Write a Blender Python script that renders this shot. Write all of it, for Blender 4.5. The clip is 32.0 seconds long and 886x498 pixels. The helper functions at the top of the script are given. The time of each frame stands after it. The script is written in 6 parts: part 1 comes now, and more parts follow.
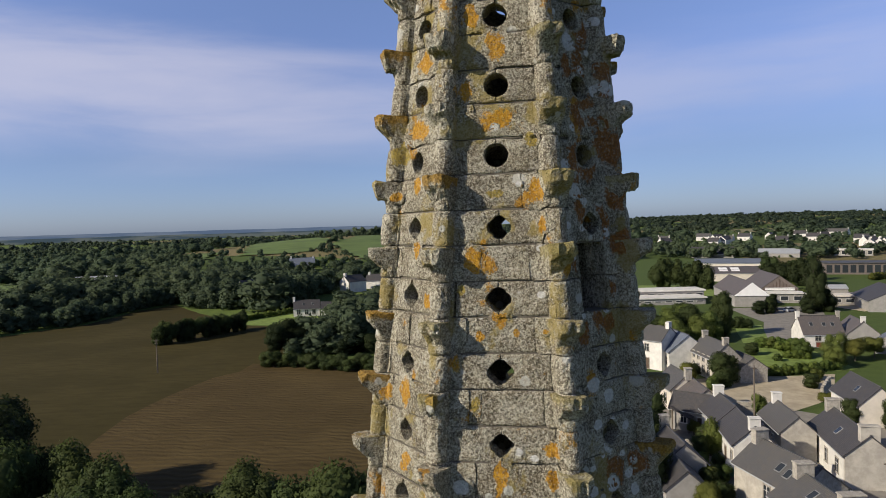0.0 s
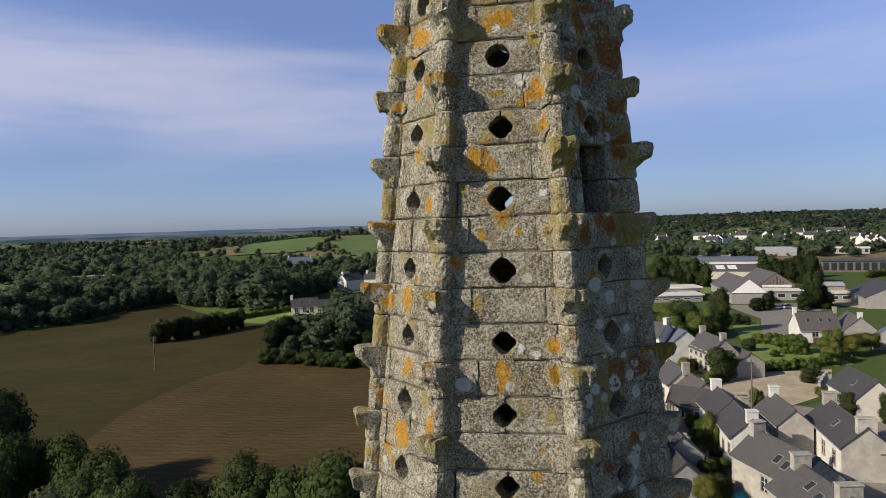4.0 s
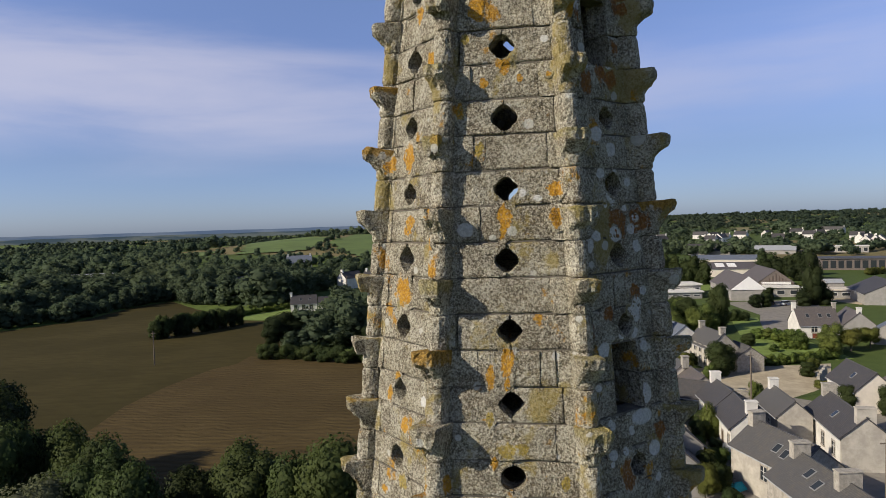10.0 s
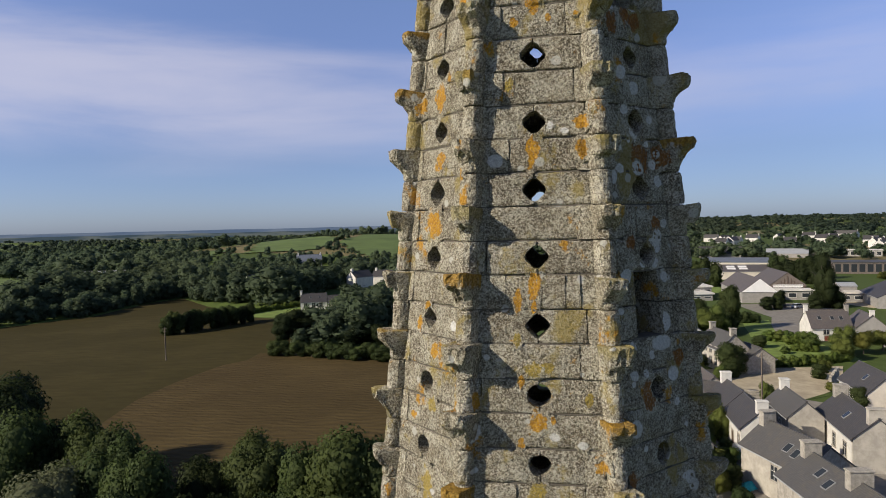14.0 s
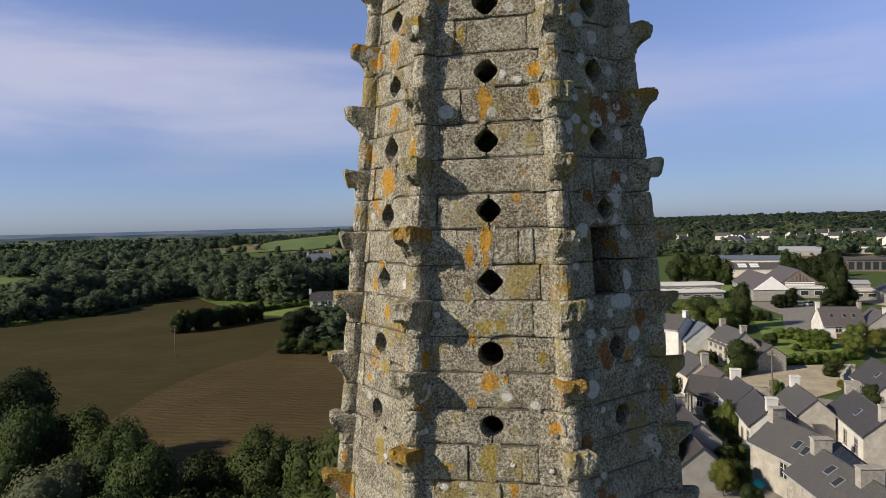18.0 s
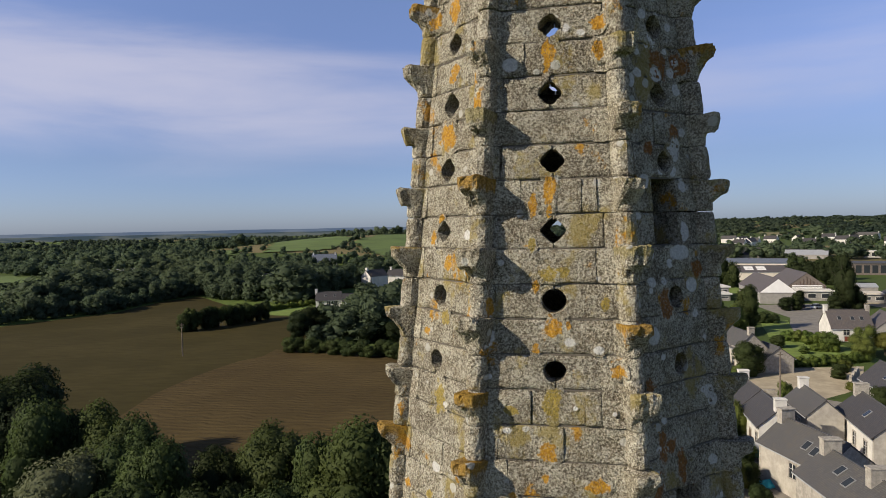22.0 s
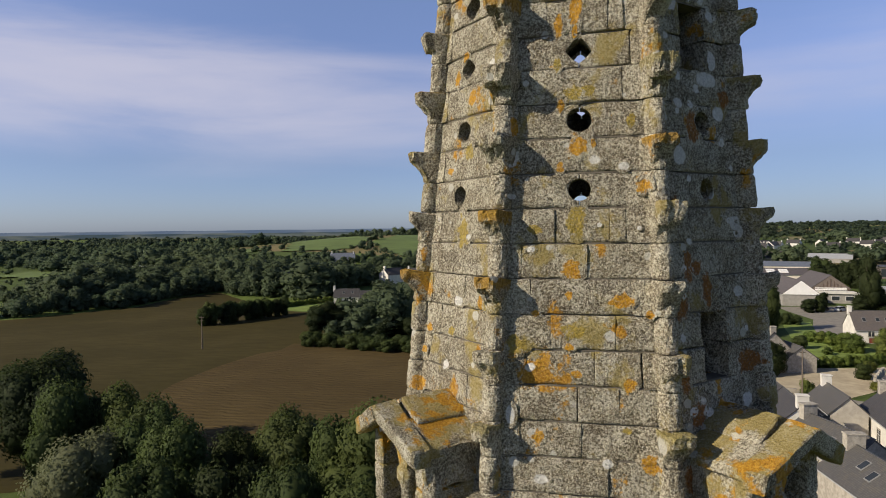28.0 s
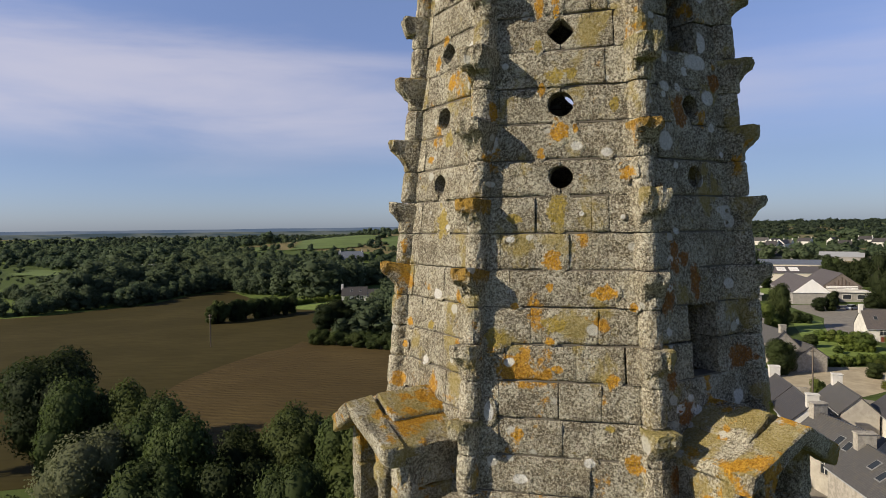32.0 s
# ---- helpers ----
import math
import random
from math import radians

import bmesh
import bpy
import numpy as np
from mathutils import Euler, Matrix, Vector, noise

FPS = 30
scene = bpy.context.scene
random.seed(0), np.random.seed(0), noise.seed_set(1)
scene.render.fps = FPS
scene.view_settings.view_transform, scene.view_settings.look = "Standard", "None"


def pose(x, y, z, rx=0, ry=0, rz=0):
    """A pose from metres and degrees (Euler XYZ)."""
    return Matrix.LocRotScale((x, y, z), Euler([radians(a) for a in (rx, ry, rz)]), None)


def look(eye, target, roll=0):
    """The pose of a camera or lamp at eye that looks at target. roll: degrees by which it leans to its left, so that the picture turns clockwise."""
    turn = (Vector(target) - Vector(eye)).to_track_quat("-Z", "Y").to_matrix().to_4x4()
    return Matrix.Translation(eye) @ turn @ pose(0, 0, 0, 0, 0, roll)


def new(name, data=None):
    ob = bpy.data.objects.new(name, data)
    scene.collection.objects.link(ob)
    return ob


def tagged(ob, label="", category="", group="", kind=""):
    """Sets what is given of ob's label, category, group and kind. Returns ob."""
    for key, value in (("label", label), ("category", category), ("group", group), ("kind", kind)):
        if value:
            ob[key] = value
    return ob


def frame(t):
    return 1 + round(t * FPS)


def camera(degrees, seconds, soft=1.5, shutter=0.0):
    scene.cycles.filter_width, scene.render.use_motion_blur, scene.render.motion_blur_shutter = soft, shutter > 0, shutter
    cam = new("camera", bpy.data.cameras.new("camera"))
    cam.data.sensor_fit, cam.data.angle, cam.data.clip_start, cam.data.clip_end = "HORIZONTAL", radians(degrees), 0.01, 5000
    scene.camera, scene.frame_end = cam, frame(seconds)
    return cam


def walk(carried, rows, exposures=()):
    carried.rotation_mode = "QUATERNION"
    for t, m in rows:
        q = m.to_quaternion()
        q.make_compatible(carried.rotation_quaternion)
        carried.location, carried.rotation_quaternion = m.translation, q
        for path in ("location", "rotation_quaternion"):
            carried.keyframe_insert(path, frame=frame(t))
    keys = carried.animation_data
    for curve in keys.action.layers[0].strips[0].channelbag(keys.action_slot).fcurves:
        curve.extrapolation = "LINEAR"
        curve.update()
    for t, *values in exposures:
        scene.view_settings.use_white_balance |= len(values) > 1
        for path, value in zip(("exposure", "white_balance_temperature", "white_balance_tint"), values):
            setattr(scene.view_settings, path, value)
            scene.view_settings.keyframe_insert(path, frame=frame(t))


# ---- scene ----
cam = camera(69.4, 32.0, soft=0.8)
# seconds, place in metres, turn in degrees
ROWS = [
    (0.0, 0.0, 0.0, 30.0, 87.651, 1.68, -0.06),
    (0.5, -0.0031, 0.0023, 29.9862, 87.584, 1.521, -0.105),
    (1.0, -0.005, 0.0034, 29.9412, 87.592, 1.577, -0.099),
    (1.5, -0.0078, -0.0083, 29.9116, 87.584, 1.572, -0.177),
    (2.0, -0.0022, -0.0044, 29.8341, 87.607, 1.597, -0.163),
    (2.5, 0.0065, -0.0105, 29.7369, 87.618, 1.624, -0.246),
    (4.5, -0.1051, -0.0825, 29.1844, 87.649, 1.775, -0.266),
    (5.0, -0.1704, -0.1242, 29.1032, 87.69, 1.763, -0.263),
    (5.5, -0.2231, -0.1748, 29.0229, 87.664, 1.728, -0.239),
    (6.0, -0.2612, -0.2382, 28.9478, 87.644, 1.756, -0.262),
    (6.5, -0.2393, -0.2579, 28.864, 87.581, 1.727, -0.288),
    (7.0, -0.1547, -0.2117, 28.7606, 87.543, 1.75, -0.269),
    (7.5, -0.081, -0.1604, 28.6869, 87.548, 1.763, -0.269),
    (8.0, 0.0098, -0.1241, 28.6096, 87.564, 1.774, -0.312),
    (8.5, 0.0289, -0.1041, 28.5204, 87.585, 1.782, -0.342),
    (9.0, -0.0029, -0.1101, 28.414, 87.604, 1.746, -0.306),
    (9.5, -0.0559, -0.1183, 28.3112, 87.634, 1.759, -0.283),
    (10.0, -0.1033, -0.1262, 28.24, 87.656, 1.783, -0.332),
    (10.5, -0.1415, -0.1377, 28.165, 87.674, 1.789, -0.343),
    (11.0, -0.1142, -0.1498, 28.0538, 87.663, 1.764, -0.322),
    (11.5, -0.0754, -0.1839, 27.9568, 87.702, 1.766, -0.254),
    (12.0, -0.1094, -0.2411, 27.8501, 87.743, 1.721, -0.148),
    (12.5, -0.1617, -0.2972, 27.8135, 87.757, 1.614, -0.05),
    (13.0, -0.2532, -0.3785, 27.7795, 87.808, 1.561, 0.104),
    (13.5, -0.286, -0.4121, 27.7627, 87.77, 1.419, 0.335),
    (15.5, -0.1708, -0.2775, 27.5963, 87.815, 1.27, 0.974),
    (16.0, -0.1476, -0.288, 27.5674, 87.825, 1.257, 1.169),
    (16.5, -0.097, -0.3065, 27.5328, 87.822, 1.277, 1.281),
    (17.0, -0.0016, -0.2932, 27.4509, 87.818, 1.347, 1.322),
    (17.5, 0.0816, -0.2606, 27.4278, 87.804, 1.464, 1.362),
    (18.0, 0.1473, -0.2407, 27.3987, 87.715, 1.478, 1.414),
    (18.5, 0.1744, -0.2008, 27.4073, 87.698, 1.492, 1.426),
    (19.0, 0.1058, -0.1914, 27.4482, 87.748, 1.511, 1.434),
    (19.5, -0.003, -0.1859, 27.4767, 87.766, 1.43, 1.465),
    (20.0, -0.1068, -0.194, 27.4696, 87.794, 1.331, 1.494),
    (20.5, -0.1676, -0.2261, 27.4105, 87.789, 1.228, 1.601),
    (21.0, -0.2257, -0.2841, 27.2852, 87.847, 1.242, 1.691),
    (21.5, -0.2688, -0.335, 27.1666, 87.902, 1.215, 1.771),
    (22.0, -0.2818, -0.3709, 27.0367, 87.89, 1.169, 1.849),
    (22.5, -0.2852, -0.3883, 26.9034, 87.868, 1.144, 1.963),
    (23.0, -0.2787, -0.3911, 26.7161, 87.887, 1.142, 2.047),
    (23.5, -0.2789, -0.3611, 26.5118, 87.897, 1.076, 2.175),
    (24.0, -0.3004, -0.3739, 26.355, 87.934, 1.057, 2.33),
    (24.5, -0.3325, -0.3859, 26.2322, 87.997, 0.998, 2.429),
    (25.0, -0.358, -0.414, 26.0659, 87.999, 0.941, 2.632),
    (25.5, -0.38, -0.4106, 25.8695, 88.031, 0.906, 2.739),
    (26.0, -0.3722, -0.4036, 25.796, 88.06, 0.831, 2.896),
    (26.5, -0.4355, -0.4298, 25.7523, 88.052, 0.772, 3.043),
    (28.5, -0.2804, -0.4403, 25.7354, 88.105, 0.668, 3.555),
    (29.0, -0.2103, -0.4091, 25.766, 88.093, 0.708, 3.646),
    (29.5, -0.1777, -0.3907, 25.7783, 88.106, 0.712, 3.809),
    (30.0, -0.1588, -0.3705, 25.8009, 88.072, 0.713, 3.89),
    (30.5, -0.1506, -0.3546, 25.8228, 88.087, 0.726, 3.997),
    (31.0, -0.1358, -0.3175, 25.8343, 88.036, 0.7, 4.105),
    (31.5, -0.1272, -0.2707, 25.7611, 88.05, 0.739, 4.167),
    (32.0, -0.1358, -0.2493, 25.6704, 87.968, 0.722, 4.211),
]
# the clip's white balance drifts a little warmer on the way down
TINTS = ((0.0, 0.12, 6360, 11), (12.0, 0.13, 6410, 11), (23.0, 0.15, 6560, 11), (32.0, 0.17, 6810, 10))
walk(cam, [(t, pose(x, y, z, rx, ry, rz)) for t, x, y, z, rx, ry, rz in ROWS], TINTS)

# ---- light ----
SUN_AZ, SUN_EL = -157.0, 29.0          # direction to the sun: degrees from +x, and above the horizon
sun_way = Vector((math.cos(radians(SUN_AZ)) * math.cos(radians(SUN_EL)),
                  math.sin(radians(SUN_AZ)) * math.cos(radians(SUN_EL)), math.sin(radians(SUN_EL))))
sun_data = bpy.data.lights.new("sun", "SUN")
sun_data.energy, sun_data.angle, sun_data.color = 4.9, radians(0.55), (1.0, 0.90, 0.73)
sun = new("sun", sun_data)
sun.matrix_world = look((0, 0, 80), Vector((0, 0, 80)) - sun_way)

world = bpy.data.worlds.new("sky")
scene.world = world
world.use_nodes = True
wn, wl = world.node_tree.nodes, world.node_tree.links
wn.clear()
sky = wn.new("ShaderNodeTexSky")
sky.sky_type, sky.sun_disc = "NISHITA", False
sky.sun_elevation, sky.sun_rotation = radians(SUN_EL), radians(90 - SUN_AZ)
sky.altitude, sky.air_density, sky.dust_density, sky.ozone_density = 60, 0.9, 0.5, 3.0
geo = wn.new("ShaderNodeTexCoord")


def wmath(op, a, b=0.0):
    k = wn.new("ShaderNodeMath")
    k.operation = op
    for i, v in enumerate((a, b)):
        if isinstance(v, (int, float)):
            k.inputs[i].default_value = v
        else:
            wl.new(v, k.inputs[i])
    return k.outputs["Value"]


def wstep(v, lo, hi, a=0.0, b=1.0):
    k = wn.new("ShaderNodeMapRange")
    k.interpolation_type = "SMOOTHSTEP"
    k.inputs["From Min"].default_value, k.inputs["From Max"].default_value = lo, hi
    k.inputs["To Min"].default_value, k.inputs["To Max"].default_value = a, b
    wl.new(v, k.inputs["Value"])
    return k.outputs["Result"]


# thin cirrus: a veil that rises to either side, broken up by streaks
sep = wn.new("ShaderNodeSeparateXYZ")
wl.new(geo.outputs["Generated"], sep.inputs["Vector"])
flat = wmath("SQRT", wmath("ADD", wmath("MULTIPLY", sep.outputs["X"], sep.outputs["X"]), wmath("MULTIPLY", sep.outputs["Y"], sep.outputs["Y"])))
rise = wmath("DIVIDE", sep.outputs["Z"], wmath("MAXIMUM", flat, 0.05))
mapn = wn.new("ShaderNodeMapping")
mapn.inputs["Scale"].default_value = (1.5, 1.5, 9.0)
mapn.inputs["Rotation"].default_value = (0.0, radians(9), 0.0)
wl.new(geo.outputs["Generated"], mapn.inputs["Vector"])
n1 = wn.new("ShaderNodeTexNoise")
n1.inputs["Scale"].default_value, n1.inputs["Detail"].default_value, n1.inputs["Roughness"].default_value = 1.3, 6.0, 0.52
n1.inputs["Distortion"].default_value = 0.35
wl.new(mapn.outputs["Vector"], n1.inputs["Vector"])
upper = wmath("ADD", 0.245, wmath("MULTIPLY", 0.08, wmath("ABSOLUTE", sep.outputs["X"])))
below_top = wstep(wmath("SUBTRACT", rise, wmath("ADD", upper, wmath("MULTIPLY", 0.16, wmath("SUBTRACT", n1.outputs["Fac"], 0.5)))), -0.07, 0.035, 1.0, 0.0)
veil = wmath("MULTIPLY", below_top, wstep(wmath("ADD", rise, wmath("MULTIPLY", 0.1, n1.outputs["Fac"])), 0.13, 0.24))
veil = wmath("MULTIPLY", veil, wstep(n1.outputs["Fac"], 0.20, 0.62, 0.28, 0.82))
veil = wmath("MULTIPLY", veil, wstep(sep.outputs["X"], -0.35, 0.25, 0.92, 0.54))
tint = wn.new("ShaderNodeMix")
tint.data_type, tint.blend_type = "RGBA", "MULTIPLY"
tint.inputs["Factor"].default_value = 1.0
grad = wn.new("ShaderNodeValToRGB")
grad.color_ramp.elements[0].position, grad.color_ramp.elements[0].color = 0.0, (0.71, 0.83, 1.26, 1)
grad.color_ramp.elements[1].position, grad.color_ramp.elements[1].color = 1.0, (0.58, 0.56, 0.62, 1)
for pos, col in ((0.10, (0.87, 0.86, 1.11, 1)), (0.24, (1.28, 1.14, 1.36, 1)), (0.42, (1.66, 1.47, 1.60, 1)), (0.65, (0.92, 0.86, 0.94, 1))):
    el = grad.color_ramp.elements.new(pos)
    el.color = col
wl.new(rise, grad.inputs["Fac"])
wl.new(grad.outputs["Color"], tint.inputs["B"])
wl.new(sky.outputs["Color"], tint.inputs["A"])
mixc = wn.new("ShaderNodeMix")
mixc.data_type = "RGBA"
mixc.inputs["B"].default_value = (6.0, 6.0, 7.3, 1)
bg = wn.new("ShaderNodeBackground")
low_right = wmath("MULTIPLY", wstep(sep.outputs["X"], 0.05, 0.50, 0.0, 0.20), wstep(rise, 0.03, 0.24, 1.0, 0.0))
wl.new(wmath("MULTIPLY", 0.090, wmath("SUBTRACT", 1.0, low_right)), bg.inputs["Strength"])
wout = wn.new("ShaderNodeOutputWorld")
wl.new(veil, mixc.inputs["Factor"])
wl.new(tint.outputs["Result"], mixc.inputs["A"])
wl.new(mixc.outputs["Result"], bg.inputs["Color"])
wl.new(bg.outputs["Background"], wout.inputs["Surface"])


# ---- materials ----
class Mat:
    """A small builder of node materials on world positions."""

    def __init__(self, name, rough=0.85, spec=0.3, metal=0.0):
        self.m = bpy.data.materials.new(name)
        self.m.use_nodes = True
        self.n, self.l = self.m.node_tree.nodes, self.m.node_tree.links
        self.b = self.n["Principled BSDF"]
        self.b.inputs["Roughness"].default_value = rough
        self.b.inputs["Specular IOR Level"].default_value = spec
        self.b.inputs["Metallic"].default_value = metal
        self.g = self.n.new("ShaderNodeNewGeometry")
        self.o = self.n.new("ShaderNodeObjectInfo")

    def noise(self, scale, detail=4.0, rough=0.55, vec=None, dist=0.0):
        k = self.n.new("ShaderNodeTexNoise")
        k.inputs["Scale"].default_value, k.inputs["Detail"].default_value = scale, detail
        k.inputs["Roughness"].default_value, k.inputs["Distortion"].default_value = rough, dist
        self.l.new(vec or self.g.outputs["Position"], k.inputs["Vector"])
        return k.outputs["Fac"]

    def scaled(self, s, rz=0.0):
        k = self.n.new("ShaderNodeMapping")
        k.inputs["Scale"].default_value = s
        k.inputs["Rotation"].default_value = (0, 0, radians(rz))
        self.l.new(self.g.outputs["Position"], k.inputs["Vector"])
        return k.outputs["Vector"]

    def step(self, value, lo, hi, a=0.0, b=1.0):
        k = self.n.new("ShaderNodeMapRange")
        k.interpolation_type = "SMOOTHSTEP"
        for nm, v in (("From Min", lo), ("From Max", hi), ("To Min", a), ("To Max", b)):
            k.inputs[nm].default_value = v
        self.l.new(value, k.inputs["Value"])
        return k.outputs["Result"]

    def math(self, op, a, b):
        k = self.n.new("ShaderNodeMath")
        k.operation = op
        for i, v in enumerate((a, b)):
            if isinstance(v, (int, float)):
                k.inputs[i].default_value = v
            else:
                self.l.new(v, k.inputs[i])
        return k.outputs["Value"]

    def mix(self, fac, a, b, mode="MIX"):
        k = self.n.new("ShaderNodeMix")
        k.data_type, k.blend_type = "RGBA", mode
        for nm, v in (("Factor", fac), ("A", a), ("B", b)):
            if isinstance(v, (int, float)):
                k.inputs[nm].default_value = v
            elif isinstance(v, tuple):
                k.inputs[nm].default_value = (*v, 1)
            else:
                self.l.new(v, k.inputs[nm])
        return k.outputs["Result"]

    def voronoi(self, scale, vec=None):
        k = self.n.new("ShaderNodeTexVoronoi")
        k.inputs["Scale"].default_value = scale
        self.l.new(vec or self.g.outputs["Position"], k.inputs["Vector"])
        return k

    def bump(self, height, strength, dist, prev=None):
        k = self.n.new("ShaderNodeBump")
        k.inputs["Strength"].default_value, k.inputs["Distance"].default_value = strength, dist
        self.l.new(height, k.inputs["Height"])
        if prev:
            self.l.new(prev, k.inputs["Normal"])
        self.l.new(k.outputs["Normal"], self.b.inputs["Normal"])
        return k.outputs["Normal"]

    def color(self, c):
        if isinstance(c, tuple):
            self.b.inputs["Base Color"].default_value = (*c, 1)
        else:
            self.l.new(c, self.b.inputs["Base Color"])
        return self


def granite(name, orange=0.5, white=0.5, ochre=0.5, tone=1.0, crust=None, lift=0.0, cap=0.0, cap_colours=((0.22, 0.125, 0.020), (0.46, 0.270, 0.040))):
    """Weathered granite with coarse grain, pits, grime and three kinds of lichen."""
    k = Mat(name, 0.94, 0.12)

    def tn(r, gr, b):
        return (r * tone * 0.985, gr * tone * 0.985, b * tone * 0.98)

    grain, fine, mid, big = k.noise(125, 2, 0.7), k.noise(56, 5, 0.78), k.noise(9, 6, 0.72), k.noise(2.1, 4, 0.6)
    rnd = k.o.outputs["Random"]
    c = k.mix(k.step(mid, 0.34, 0.66), tn(0.168, 0.140, 0.094), tn(0.390, 0.336, 0.236))
    c = k.mix(k.step(rnd, 0.0, 1.0, 0.0, 0.40), c, tn(0.270, 0.232, 0.155))
    c = k.mix(k.step(rnd, 0.66, 0.78, 0.0, 0.60), c, tn(0.135, 0.104, 0.070))
    c = k.mix(k.step(big, 0.46, 0.64, 0.0, 0.42), c, tn(0.155, 0.134, 0.096))
    # dark growth in flat streaks
    streak = k.math("ADD", k.noise(1.6, 4, 0.65, k.scaled((1.6, 1.6, 5.0))), k.math("MULTIPLY", k.math("SUBTRACT", mid, 0.5), 0.5))
    c = k.mix(k.step(streak, 0.44, 0.64, 0.0, 0.70), c, tn(0.115, 0.097, 0.072))
    # grey-white crust in clusters
    clus = k.math("ADD", fine, k.math("MULTIPLY", k.noise(5.5, 3, 0.6), 0.55))
    c = k.mix(k.step(clus, 0.75, 0.85, 0.0, 0.86), c, tn(0.62, 0.585, 0.475))
    c = k.mix(k.step(k.noise(24, 5, 0.75), 0.36, 0.49, 0.62, 0.0), c, tn(0.110, 0.094, 0.064))
    c = k.mix(k.step(k.noise(17, 5, 0.72), 0.54, 0.64, 0.0, 0.60), c, tn(0.50, 0.465, 0.345))
    speck = k.noise(58, 2, 0.6)
    c = k.mix(k.step(speck, 0.545, 0.600, 0.0, 0.54), c, tn(0.62, 0.58, 0.46))
    c = k.mix(k.step(speck, 0.400, 0.450, 0.62, 0.0), c, tn(0.070, 0.058, 0.042))
    c = k.mix(k.step(grain, 0.53, 0.60, 0.0, 0.55), c, tn(0.62, 0.58, 0.46))
    c = k.mix(k.step(grain, 0.40, 0.47, 0.50, 0.0), c, tn(0.078, 0.064, 0.047))
    pits = k.step(k.noise(44, 4, 0.75), 0.30, 0.39, 1.0, 0.0)
    c = k.mix(k.math("MULTIPLY", pits, 0.8), c, tn(0.045, 0.038, 0.029))
    sep = k.n.new("ShaderNodeSeparateXYZ")
    k.l.new(k.g.outputs["Normal"], sep.inputs["Vector"])
    tops = k.step(sep.outputs["Z"], 0.25, 0.8, 0.0, lift)
    edge = k.noise(38, 5, 0.8)
    # yellow-green crust
    oc = k.math("ADD", k.noise(3.4, 3, 0.6, k.scaled((1, 1, 0.8))), k.math("MULTIPLY", edge, 0.30))
    oc = k.math("ADD", oc, tops)
    c = k.mix(k.step(oc, 0.755 - 0.07 * ochre, 0.86 - 0.07 * ochre, 0.0, 0.70), c, (0.34, 0.265, 0.075))
    # orange crust
    og = k.math("ADD", k.math("MULTIPLY", k.math("SUBTRACT", rnd, 0.5), 0.06), k.noise(4.6, 2, 0.5, k.scaled((1.0, 1.0, 0.7))))
    og = k.math("ADD", k.math("ADD", og, tops), k.math("MULTIPLY", edge, 0.36))
    c = k.mix(k.step(og, 0.865 - 0.07 * orange, 0.93 - 0.07 * orange, 0.0, 0.90), c, k.mix(k.step(fine, 0.4, 0.6), (0.36, 0.165, 0.012), (0.60, 0.325, 0.035)))
    if cap:
        # the upper part of each carved leaf is crusted, more or less
        oc2 = k.n.new("ShaderNodeTexCoord")
        so = k.n.new("ShaderNodeSeparateXYZ")
        k.l.new(oc2.outputs["Object"], so.inputs["Vector"])
        reach = k.math("ADD", so.outputs["Z"], k.math("MULTIPLY", k.math("SUBTRACT", k.noise(16, 4, 0.7), 0.5), 0.22))
        reach = k.math("ADD", reach, k.math("MULTIPLY", k.math("SUBTRACT", rnd, 0.66), 0.20))
        c = k.mix(k.step(reach, 0.165, 0.215, 0.0, cap), c, k.mix(k.step(fine, 0.4, 0.6), *cap_colours))
    # pale discs
    for sc, cut, rad in ((3.6, 0.84, 0.24), (7.5, 0.80, 0.30)):
        v = k.voronoi(sc)
        pick = k.n.new("ShaderNodeSeparateColor")
        k.l.new(v.outputs["Color"], pick.inputs["Color"])
        size = k.step(pick.outputs["Red"], cut - 0.12 * white, 1.0, 0.0, rad)
        d = k.math("SUBTRACT", k.math("ADD", v.outputs["Distance"], k.math("MULTIPLY", edge, 0.22)), size)
        c = k.mix(k.step(d, 0.07, 0.12, 0.80, 0.0), c, (0.60, 0.59, 0.53))
    if crust:
        # a patch of lichen, dense in its middle and broken at its rim
        cov = k.n.new("ShaderNodeAttribute")
        cov.attribute_name = "cover"
        field = k.math("ADD", cov.outputs["Fac"], k.math("MULTIPLY", k.math("SUBTRACT", k.noise(13, 5, 0.75), 0.5), 1.5 if crust[2] else 0.5))
        holes = k.step(k.noise(60, 4, 0.8), 0.50, 0.62, 1.0, 0.45 if crust[2] else 0.75)
        c = k.mix(k.math("MULTIPLY", k.step(field, 0.30, 0.46, 0.0, 0.95), holes), c, k.mix(k.step(fine, 0.38, 0.62), crust[1], crust[0]))
    k.color(c)
    nb = k.bump(big, 0.5, 0.03)
    nb = k.bump(k.noise(24, 4, 0.7), 1.0, 0.026, k.bump(mid, 0.8, 0.022, nb))
    nb = k.bump(fine, 1.0, 0.018, nb)
    k.bump(speck, 1.0, 0.012, nb)
    return k.m


def plain(name, col, rough=0.8, var=0.2, scale=3.0, bumpy=0.0, spec=0.3):
    k = Mat(name, rough, spec)
    lo, hi = tuple(v * (1 - var) for v in col), tuple(min(1, v * (1 + var * 0.6)) for v in col)
    c = k.mix(k.step(k.noise(scale, 6, 0.65), 0.3, 0.7), lo, hi)
    c = k.mix(k.step(k.noise(scale * 0.22, 3), 0.45, 0.75, 0, 0.4), c, lo)
    k.color(c)
    if bumpy:
        k.bump(k.noise(scale * 6, 4), bumpy, 0.02)
    return k.m


